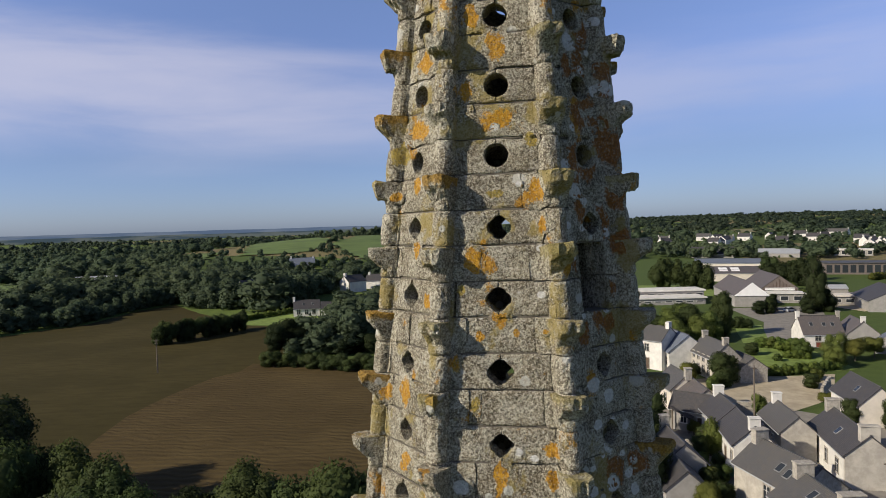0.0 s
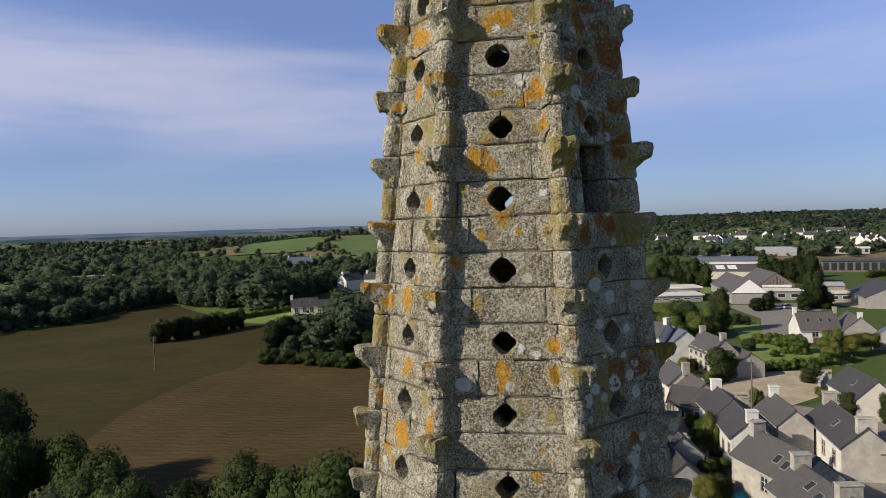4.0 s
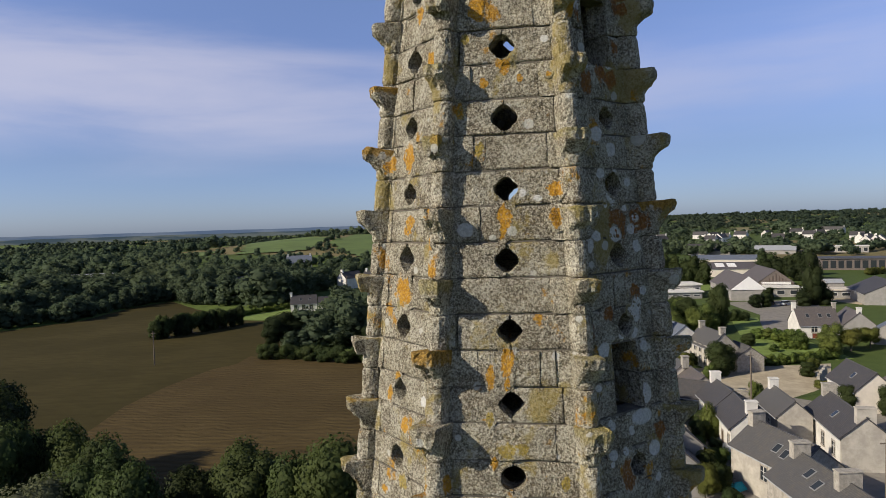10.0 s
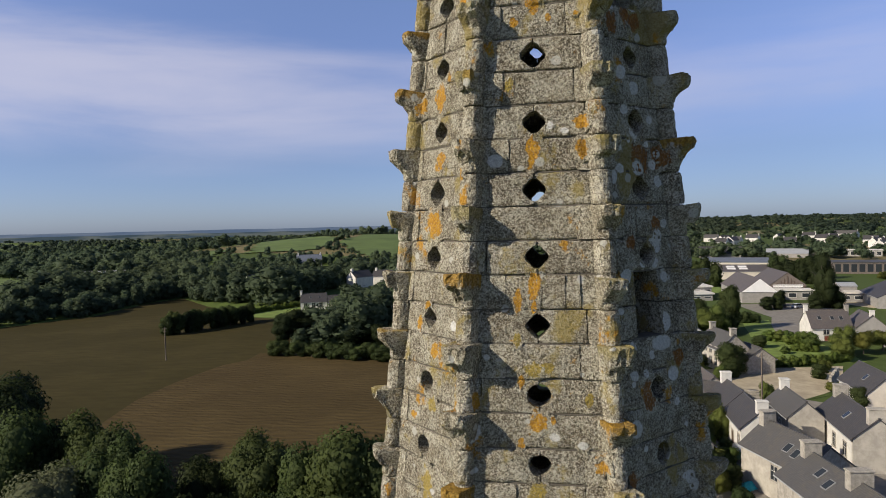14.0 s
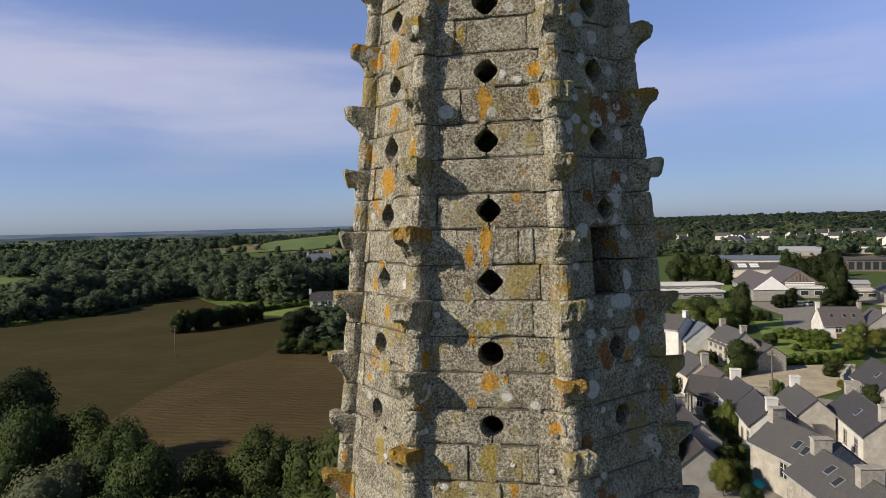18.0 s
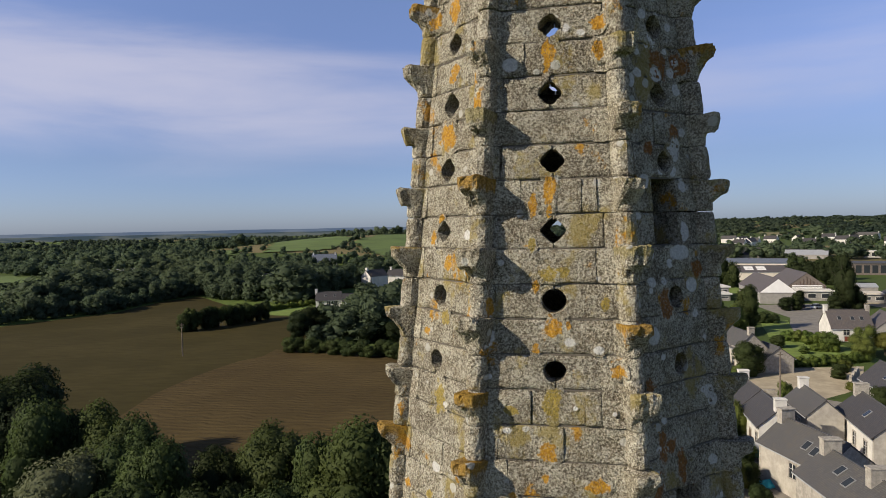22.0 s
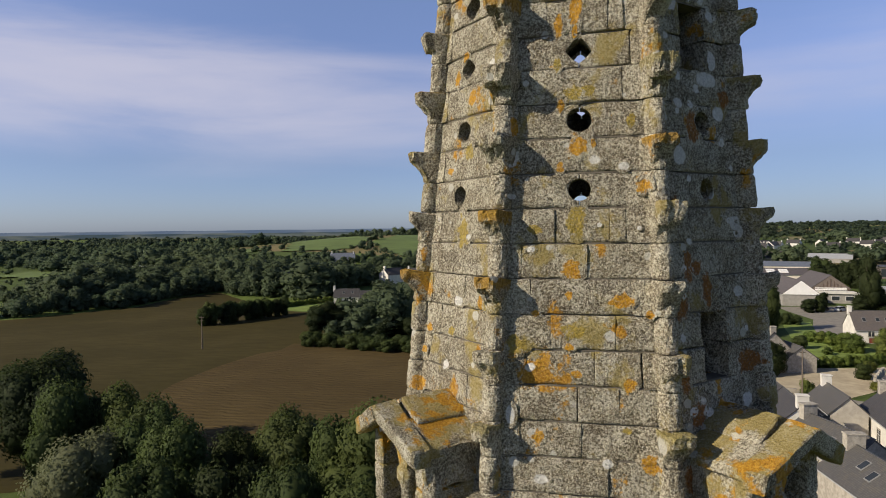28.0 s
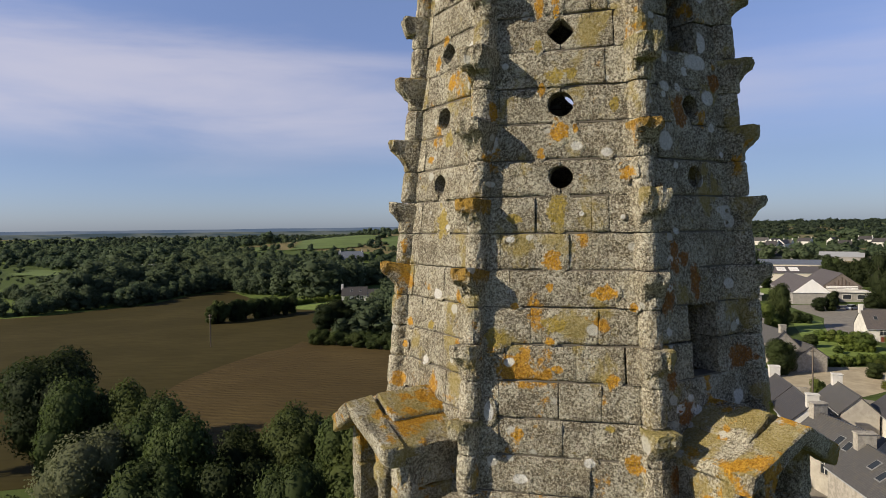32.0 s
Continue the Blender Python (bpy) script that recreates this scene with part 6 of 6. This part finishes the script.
M_CARDARK = plain("dark_car_paint", (0.03, 0.033, 0.04), 0.3, 0.1, 1.0)
M_CARPALE = plain("silver_car_paint", (0.45, 0.46, 0.47), 0.35, 0.08, 1.0)
parked_car(99.4, 193.6, 20, M_CARDARK, "dark hatchback parked in the yard by the barn")
parked_car(104.2, 192.2, 24, M_CARPALE, "silver hatchback parked in the yard by the barn")

shed = thing("garden_shed", "lean-to shed with grey upright boards and slate roof", "shed", at=pose(34.6, 88.2, 0, 0, 0, 38))
for k in range(14):
    part("board", Geo().box(-2.1 + k * 0.3, -0.03, 0, -1.83 + k * 0.3, 0.03, 2.3, 0.008).mesh("board", M_SLAT), None, shed)
v = [(-2.4, -0.4, 2.3), (2.4, -0.4, 2.3), (2.4, 2.6, 3.3), (-2.4, 2.6, 3.3)]
part("roof", mesh_of("roof", v + [(x, y, z - 0.12) for x, y, z in v], [(0, 1, 2, 3), (7, 6, 5, 4), (0, 4, 5, 1), (1, 5, 6, 2), (2, 6, 7, 3), (3, 7, 4, 0)], M_SLATE), None, shed)
for x in (-2.25, 2.25):
    part("post", Geo().box(x - 0.07, 2.2, 0, x + 0.07, 2.34, 3.0, 0.01).mesh("post", M_POLE), None, shed)

# rubble garden walls
def rubble_wall(label, p, q, h, seed):
    p, q, wr = Vector(p), Vector(q), random.Random(seed)
    L = (q - p).length
    root = thing("garden_wall", label, "wall", at=Matrix.Translation((p.x, p.y, 0)) @ Matrix.Rotation(math.atan2(q.y - p.y, q.x - p.x), 4, "Z"))
    z = 0.0
    while z < h:
        hh, x = wr.uniform(0.28, 0.42), wr.uniform(-0.3, 0.0)
        while x < L:
            w = wr.uniform(0.4, 0.9)
            if z + hh < h * (0.75 + 0.35 * wr.random()):
                part("stone", Geo().box(max(0, x), -0.22 + wr.uniform(-0.03, 0.03), z, min(L, x + w - 0.02), 0.22, z + hh - 0.015, 0.03).mesh("stone", M_HOUSESTONE), None, root)
            x += w
        z += hh


def painted_wall(label, pts, h):
    """A low rendered wall with a coping, one length after another."""
    root = thing("garden_wall", label, "wall")
    for (x0, y0), (x1, y1) in zip(pts, pts[1:]):
        L, an = math.hypot(x1 - x0, y1 - y0), math.atan2(y1 - y0, x1 - x0)
        mm = Matrix.Translation((x0, y0, 0)) @ Matrix.Rotation(an, 4, "Z")
        part("wall_length", Geo().box(0.02, -0.12, 0, L - 0.02, 0.12, h, 0.02, mm).mesh("wall_length", M_RENDER), None, root)
        part("coping", Geo().box(0.0, -0.17, h + 0.003, L, 0.17, h + 0.09, 0.02, mm).mesh("coping", M_FRAME), None, root)


painted_wall("low white rendered garden wall by the yard", ((128.2, 215.3), (131.8, 208.3), (128.7, 192.6)), 1.7)
house("grey outbuilding with pale metal roof", (138.8, 231.3), (144.7, 229.8), 3.6, 2.6, 6.0, M_GREYWALL, M_METAL, category="shed")
hedge("clipped yellow-green garden hedge", [(183.0, 273.2), (189.3, 276.7), (195.8, 280.3)], 2.6, 2.6, M_LEAF[4])
rubble_wall("broken rubble stone wall at the edge of the yard", (59.4, 100.4), (64.5, 106.8), 2.6, 3)
rubble_wall("low rubble stone wall between gardens", (28.6, 74.0), (30.6, 81.0), 1.5, 4)
rubble_wall("low rubble stone wall beside the lane", (44.0, 98.0), (51.5, 96.0), 1.2, 6)
for x, y, h, rr, kind in ((46.0, 117.5, 2.6, 1.5, 3), (33.6, 86.6, 2.0, 1.3, 4), (35.2, 84.6, 2.6, 1.2, 1), (28.0, 64.2, 2.6, 1.5, 0), (33.4, 80.7, 3.6, 1.0, 1), (59.0, 98.6, 2.0, 1.4, 4), (33.4, 82.4, 2.6, 1.4, 0), (30.0, 69.5, 2.4, 1.4, 1), (31.4, 73.6, 2.0, 1.2, 0), (62, 108, 2.4, 1.8, 0), (57, 118.6, 2.2, 1.8, 1), (66, 113, 2.0, 1.6, 4)):
    tree(x, y, h, rr, kind, trng, (MIDS[0] if kind == 0 else GARDEN[0]) if kind < 2 else None, {3: "rounded dark green garden shrub", 4: "golden-green clipped garden shrub", 0: "dark leafy garden bush", 1: "bright green garden bush"}[kind], 0.04, "garden shrubs")

# ---- far woods ----
wrng = random.Random(5)
WT = [crown_arrays(random.Random(200 + i), 7, 560, 0.088, 1.0, 0.72, -0.8, 1, 0.45) for i in range(5)]
WF = [crown_arrays(random.Random(220 + i), 4, 170, 0.135, 1.0, 0.76, -0.6, 1, 0.45) for i in range(4)]
WD = [crown_arrays(random.Random(240 + i), 3, 60, 0.20, 1.0, 0.74, -0.6, 1, 0.45) for i in range(4)]
FIELD = [(-230, 30), (-215, 145), (-138, 184), (-120, 210), (-117, 245), (-108, 262), (-91, 236), (-66, 224), (-36, 226), (-30, 160), (-44, 128), (14, 110), (14, 40)]
GREENS = [MEADOW_WEST, HILL_A, HILL_B, STRIP_A, STRIP_B, [(-70, 196), (-36, 190), (-34, 226), (-74, 226)], [(-215, 345), (-180, 345), (-180, 370), (-215, 370)],
          [(-280, 420), (-225, 395), (-215, 440), (-262, 470)], [(-250, 560), (-205, 545), (-210, 620), (-255, 640)]]


def woods(name, spots, kinds, label, mat=M_WOODS, up=0.25):
    vs, ts, ns, base = [], [], [], 0
    for x, y, h, r in spots:
        v, t, nn = kinds[wrng.randrange(len(kinds))]
        a = wrng.uniform(0, 6.28)
        rot = np.array([[math.cos(a), -math.sin(a), 0], [math.sin(a), math.cos(a), 0], [0, 0, 1]])
        vs.append((v @ rot.T) * np.array((r, r, h * 0.55)) + np.array((x, y, terrain(x, y) + h * 0.45)))
        ts.append(t + base)
        nn = nn @ rot.T + np.array((0, 0, up))
        ns.append(nn / np.linalg.norm(nn, axis=1)[:, None])
        base += len(v)
    tagged(part(name, join_arrays(name, np.concatenate(vs), np.concatenate(ts), mat, True, np.concatenate(ns))), label, "woods", kind="stuff")


near, mid, far = [], [], []
CORRIDOR = [(-130, 330), (-215, 560), (-250, 800), (-20, 860), (10, 480), (-30, 310)]
for _ in range(26000):
    a = radians(wrng.uniform(-46, 44))
    d = 150 * (3900 / 150) ** (wrng.random() ** 0.9)
    x, y = d * math.sin(a), d * math.cos(a)
    if within((x, y), FIELD) or any(within((x, y), q) for q in GREENS):
        continue
    cover = noise.noise((x / 150, y / 230, 2)) + 0.6 * noise.noise((x / 48, y / 75, 5))
    small = 1.0
    if x < 0.03 * y + 20:                      # the wooded valley beyond the field
        if math.degrees(a) > -4 and d < 300:
            continue
        if cover < (-0.30 if d < 600 else -0.14 if d < 950 else -0.02):
            if wrng.random() < 0.82:
                continue
            small = 0.45
    else:                                      # behind the village: hedges and copses
        band = noise.noise((x / 420, y / 65, 12)) + 0.5 * noise.noise((x / 120, y / 40, 15))
        if d < 470 or (cover < -0.02 if d < 800 else band < (0.02 if d < 1300 else -0.45)):
            continue
        if any(math.hypot(x - hx, y - hy) < 15 or (0.965 < d / math.hypot(hx, hy) < 1 and abs(x / y - hx / hy) < 0.02) for hx, hy, _, _ in FAR_HOUSES):
            continue
    if abs(x + 40) < 14 and 225 < y < 300 or abs(x + 48) < 13 and 180 < y < 240 or abs(x / y + 0.304) < 0.022 and 215 < y < 292:
        continue
    if within((x, y), MEADOW_FRONT):
        if wrng.random() < 0.5:
            continue
        small = 0.4
    if within((x, y), CORRIDOR):
        small = 0.6
    h = wrng.uniform(4.0, 9.0) * (0.55 + 1.2 * (0.5 + noise.noise((x / 45, y / 45, 7)))) * (1.0 if x < 0.1 * y else 0.85 if d < 800 else 1.2) * small
    s = (x, y, h, h * wrng.uniform(0.5, 0.9) * (1.15 if d > 800 and x > 0.1 * y else 1.0))
    if d > 2700 and x < 0.05 * y:
        continue
    (near if d < 420 else mid if d < 1100 else far).append(s)
near = near[:1250]
woods("far_woods", near, WT, "mixed woodland beyond the field, dark green crowns")
woods("far_woods_valley", mid[:2700], WF, "dense woodland of the valley")
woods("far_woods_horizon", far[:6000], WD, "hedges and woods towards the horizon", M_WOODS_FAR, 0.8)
# bushes along the far edge of the field
EDGE = [(-225, 142), (-140, 184), (-121, 211), (-118, 246), (-108, 260), (-92, 240)]
spots = []
for (x0, y0), (x1, y1) in zip(EDGE, EDGE[1:]):
    m = int(math.hypot(x1 - x0, y1 - y0) / 3.4)
    for i in range(m):
        k = i / m
        h = wrng.uniform(3.5, 8.0)
        spots.append((x0 + (x1 - x0) * k + wrng.uniform(-2, 1), y0 + (y1 - y0) * k + wrng.uniform(0, 4), h, h * wrng.uniform(0.5, 0.75)))
woods("field_bushes", spots, WT, "rounded bushes along the far edge of the field")


# ---- crusts of lichen on the faces: along the face, height, half width, half height ----
ORANGE_FRONT = [(-0.161, 31.448, 0.055, 0.084), (0.0, 31.227, 0.068, 0.116), (-0.211, 30.924, 0.041, 0.069), (-0.004, 30.7, 0.113, 0.071), (0.276, 30.205, 0.069, 0.102), (0.297, 29.964, 0.029, 0.066), (-0.176, 29.725, 0.06, 0.091), (0.006, 29.349, 0.059, 0.064), (-0.131, 29.203, 0.032, 0.024), (0.307, 29.242, 0.021, 0.021), (0.11, 29.229, 0.021, 0.026), (-0.31, 29.016, 0.027, 0.067), (0.329, 28.449, 0.046, 0.057), (-0.015, 28.257, 0.045, 0.114), (0.337, 28.244, 0.049, 0.062), (0.009, 29.335, 0.039, 0.056), (-0.146, 29.207, 0.028, 0.039), (0.33, 28.455, 0.053, 0.06), (0.339, 28.264, 0.048, 0.068), (-0.019, 27.275, 0.046, 0.135), (-0.022, 27.127, 0.024, 0.048), (0.014, 26.299, 0.053, 0.064)]
ORANGE_FRONT_B = [(0.108, 26.314, 0.019, 0.032), (-0.446, 26.449, 0.025, 0.065), (-0.119, 26.589, 0.024, 0.053), (-0.133, 27.16, 0.029, 0.091), (-0.124, 26.154, 0.026, 0.042), (0.434, 26.01, 0.049, 0.05), (-0.042, 25.433, 0.072, 0.072), (-0.065, 25.253, 0.027, 0.029), (0.283, 25.224, 0.075, 0.055), (0.474, 25.131, 0.023, 0.031), (-0.3, 25.121, 0.033, 0.024), (-0.061, 24.893, 0.034, 0.027), (-0.009, 24.708, 0.032, 0.029), (0.34, 24.644, 0.046, 0.055), (-0.275, 24.269, 0.047, 0.046), (0.475, 24.119, 0.065, 0.069)]
ORANGE_LEFT = [(0.057, 31.186, 0.093, 0.083), (-0.001, 30.688, 0.125, 0.077), (0.037, 30.278, 0.057, 0.058), (-0.201, 30.203, 0.045, 0.036), (0.055, 29.791, 0.047, 0.069), (0.239, 29.432, 0.053, 0.055), (-0.011, 28.742, 0.058, 0.114), (-0.233, 28.698, 0.051, 0.059), (0.032, 28.245, 0.057, 0.056), (-0.015, 28.751, 0.067, 0.104), (-0.012, 27.729, 0.104, 0.12), (0.402, 28.08, 0.067, 0.056), (0.429, 27.925, 0.062, 0.045), (0.005, 28.193, 0.05, 0.045), (-0.042, 27.07, 0.045, 0.045), (-0.147, 26.936, 0.041, 0.061), (0.095, 26.746, 0.048, 0.073), (-0.176, 26.193, 0.047, 0.03), (-0.344, 24.907, 0.049, 0.038), (-0.369, 24.724, 0.037, 0.031), (-0.404, 24.44, 0.068, 0.057)]
RUST_RIGHT = [(-0.078, 30.537, 0.041, 0.056), (0.193, 30.984, 0.039, 0.117), (0.201, 30.675, 0.16, 0.077), (0.071, 29.253, 0.067, 0.082), (-0.025, 29.457, 0.057, 0.109), (0.225, 28.215, 0.07, 0.082), (0.094, 31.369, 0.051, 0.1), (0.197, 31.052, 0.053, 0.118), (-0.054, 30.741, 0.058, 0.113), (0.193, 30.718, 0.052, 0.076), (0.208, 30.52, 0.105, 0.117), (0.005, 30.338, 0.067, 0.096), (0.227, 30.172, 0.062, 0.115), (0.087, 29.973, 0.068, 0.096), (-0.119, 31.083, 0.049, 0.096), (-0.229, 29.734, 0.047, 0.091), (0.236, 29.826, 0.077, 0.086), (-0.012, 29.557, 0.058, 0.093), (0.055, 26.975, 0.053, 0.05), (0.349, 24.721, 0.118, 0.085), (-0.127, 25.034, 0.052, 0.07), (0.315, 24.078, 0.099, 0.086)]
PALE_FRONT = [(-0.01, 30.656, 0.03, 0.025), (0.144, 30.251, 0.021, 0.022), (0.28, 29.805, 0.024, 0.024), (0.287, 29.492, 0.029, 0.024), (0.112, 28.43, 0.031, 0.029), (0.216, 28.389, 0.031, 0.023), (-0.283, 28.182, 0.059, 0.053), (-0.363, 26.762, 0.025, 0.024), (0.114, 26.201, 0.037, 0.032), (0.31, 26.149, 0.037, 0.031), (-0.473, 26.233, 0.065, 0.08), (0.116, 26.195, 0.037, 0.03), (-0.46, 25.952, 0.028, 0.022), (-0.33, 25.575, 0.033, 0.022), (0.146, 25.743, 0.018, 0.016), (-0.336, 24.743, 0.035, 0.032), (0.41, 25.719, 0.015, 0.016), (0.195, 24.11, 0.037, 0.03), (-0.261, 23.974, 0.052, 0.036), (-0.473, 24.413, 0.035, 0.068)]
PALE_LEFT = [(0.315, 26.962, 0.045, 0.039), (0.449, 26.362, 0.061, 0.03), (0.148, 25.658, 0.036, 0.023), (0.072, 25.163, 0.053, 0.041), (-0.064, 24.646, 0.039, 0.039)]
PALE_RIGHT = [(0.025, 30.981, 0.046, 0.046), (0.19, 30.935, 0.091, 0.053), (0.018, 28.733, 0.054, 0.051), (-0.131, 28.557, 0.044, 0.037), (0.156, 28.498, 0.038, 0.035), (0.158, 31.438, 0.044, 0.036), (-0.025, 31.251, 0.037, 0.035), (0.185, 30.963, 0.039, 0.041), (0.024, 31.073, 0.038, 0.035), (0.159, 28.148, 0.05, 0.038), (-0.214, 28.267, 0.033, 0.022), (0.101, 28.306, 0.027, 0.023), (-0.408, 28.043, 0.022, 0.03), (0.075, 26.802, 0.117, 0.056), (0.177, 26.556, 0.064, 0.056), (0.093, 27.544, 0.072, 0.068), (0.271, 25.24, 0.043, 0.04), (0.291, 25.745, 0.048, 0.057), (-0.234, 24.504, 0.032, 0.023), (-0.339, 24.443, 0.046, 0.033), (-0.171, 24.417, 0.048, 0.033)]
YELLOW_FRONT = [(0.243, 30.556, 0.04, 0.054), (-0.019, 30.189, 0.059, 0.03), (-0.261, 29.525, 0.027, 0.04), (-0.18, 28.725, 0.027, 0.066), (-0.304, 28.993, 0.028, 0.056), (-0.183, 28.719, 0.028, 0.042), (0.009, 26.685, 0.107, 0.045), (0.362, 26.465, 0.037, 0.053), (-0.142, 26.893, 0.027, 0.053), (-0.017, 26.674, 0.051, 0.055), (-0.013, 25.769, 0.072, 0.102), (-0.296, 25.712, 0.055, 0.033), (-0.439, 24.908, 0.066, 0.065), (-0.033, 25.006, 0.079, 0.053), (0.331, 24.332, 0.037, 0.022)]
YELLOW_LEFT = [(-0.176, 30.531, 0.062, 0.091), (0.074, 26.314, 0.059, 0.058), (0.074, 25.704, 0.069, 0.113), (-0.016, 24.918, 0.044, 0.036)]
LICHEN = {"orange": M_ORANGE, "pale": M_WHITE, "yellow": M_YELLOW, "rust": M_RUST}


def crust(f, u, z, ru, rz, kind, seed):
    """Thin crust that follows the stones: dense in its middle, broken and stone-coloured towards its rim."""
    gm, rings, n, cover = Geo(), 6, 26, []
    grow, rag = (1.55, 0.10) if kind == "pale" else (1.5, 0.35)
    v, flat = [], []
    for k in range(rings + 1):
        q = k / rings
        for i in range(n):
            w = 2 * math.pi * i / n
            r = q * grow * (1 + rag * noise.noise((math.cos(w) * 1.8 + seed, math.sin(w) * 1.8, 3.7)))
            pu, pz = u + ru * r * math.cos(w), z + rz * r * math.sin(w)
            flat.append((pu, pz))
            v.append(on_face(f, pu, pz, surface_out(f, pu, pz) + (0.0050 if kind == "pale" else 0.0045) - 0.004 * max(0.0, q - 0.8) / 0.2))
            cover.append(1.0 - q)

    def clear(ids):
        """False over an opening."""
        cu, cz = sum(flat[i][0] for i in ids) / 4, sum(flat[i][1] for i in ids) / 4
        n0 = math.floor((TOP0 - cz) / COURSE)
        zc = TOP0 - COURSE * (n0 + 0.5)
        if any(n0 in (s, s + 1) for s in SLOT_RIGHT.get(f, ())) and SLOT_LEFT - 0.03 < cu < SLOT_END + 0.02:
            return False
        return n0 % 2 or n0 > 22 or math.hypot(cu, cz - zc) > 0.102

    quads = [(k * n + i, k * n + n + i, k * n + n + (i + 1) % n, k * n + (i + 1) % n) for k in range(rings) for i in range(n)]
    kept = {i: q for i, q in enumerate(quads) if clear(q)}
    best, left = [], set(kept)
    while left:                                  # the largest patch that hangs together
        pool, grown = [left.pop()], []
        while pool:
            c = pool.pop()
            grown.append(c)
            k0, i0 = divmod(c, n)
            for o in ((k0 + 1) * n + i0, (k0 - 1) * n + i0, k0 * n + (i0 + 1) % n, k0 * n + (i0 - 1) % n):
                if o in left:
                    left.discard(o)
                    pool.append(o)
        best = max(best, grown, key=len)
    if len(best) < 12:
        return
    shared = {i: (0 if i < n else i) for i in range(len(v))}     # one vertex in the middle
    used = sorted({shared[i] for c in best for i in kept[c]})
    place = {j: k for k, j in enumerate(used)}
    faces = []
    for c in sorted(best):
        ring = [place[shared[i]] for i in kept[c]]
        faces.append(tuple(dict.fromkeys(ring)))
    gm.add([v[j] for j in used], faces)
    cover = [cover[j] for j in used]
    me = bpy.data.meshes.new("lichen_patch")
    me.from_pydata([tuple(p) for p in gm.v], [], gm.f)
    me.materials.append(LICHEN[kind])
    me.polygons.foreach_set("use_smooth", [True] * len(me.polygons))
    att = me.attributes.new("cover", "FLOAT", "POINT")
    att.data.foreach_set("value", cover)
    part("lichen_patch", me, None, spire, kind + " crust of lichen on granite")


for rows, f, kind in ((ORANGE_FRONT, 0, "orange"), (ORANGE_FRONT_B, 0, "orange"), (ORANGE_LEFT, -1, "orange"), (RUST_RIGHT, 1, "rust"), (PALE_FRONT, 0, "pale"), (PALE_LEFT, -1, "pale"), (PALE_RIGHT, 1, "pale"), (YELLOW_FRONT, 0, "yellow"), (YELLOW_LEFT, -1, "yellow")):
    for i, (u, z, ru, rz) in enumerate(rows):
        crust(f, u, z, ru, rz, kind, i * 7 + f * 101 + len(kind))

# the shaded face carries many small pale discs and rust-brown stains
drng = random.Random(31)
for k in range(96):
    z = drng.uniform(23.9, 31.5)
    hw = radius(z) * math.sin(math.pi / 8)
    u = drng.uniform(-hw + 0.10, hw - 0.22)
    if k % 3 == 0:
        crust(1, u, z, drng.uniform(0.04, 0.10), drng.uniform(0.05, 0.13), "rust", k * 5 + 3)
    else:
        r = drng.choice((0.022, 0.028, 0.034, 0.046, 0.062))
        crust(1, u, z, r, r * drng.uniform(0.8, 1.2), "pale", k * 5 + 3)
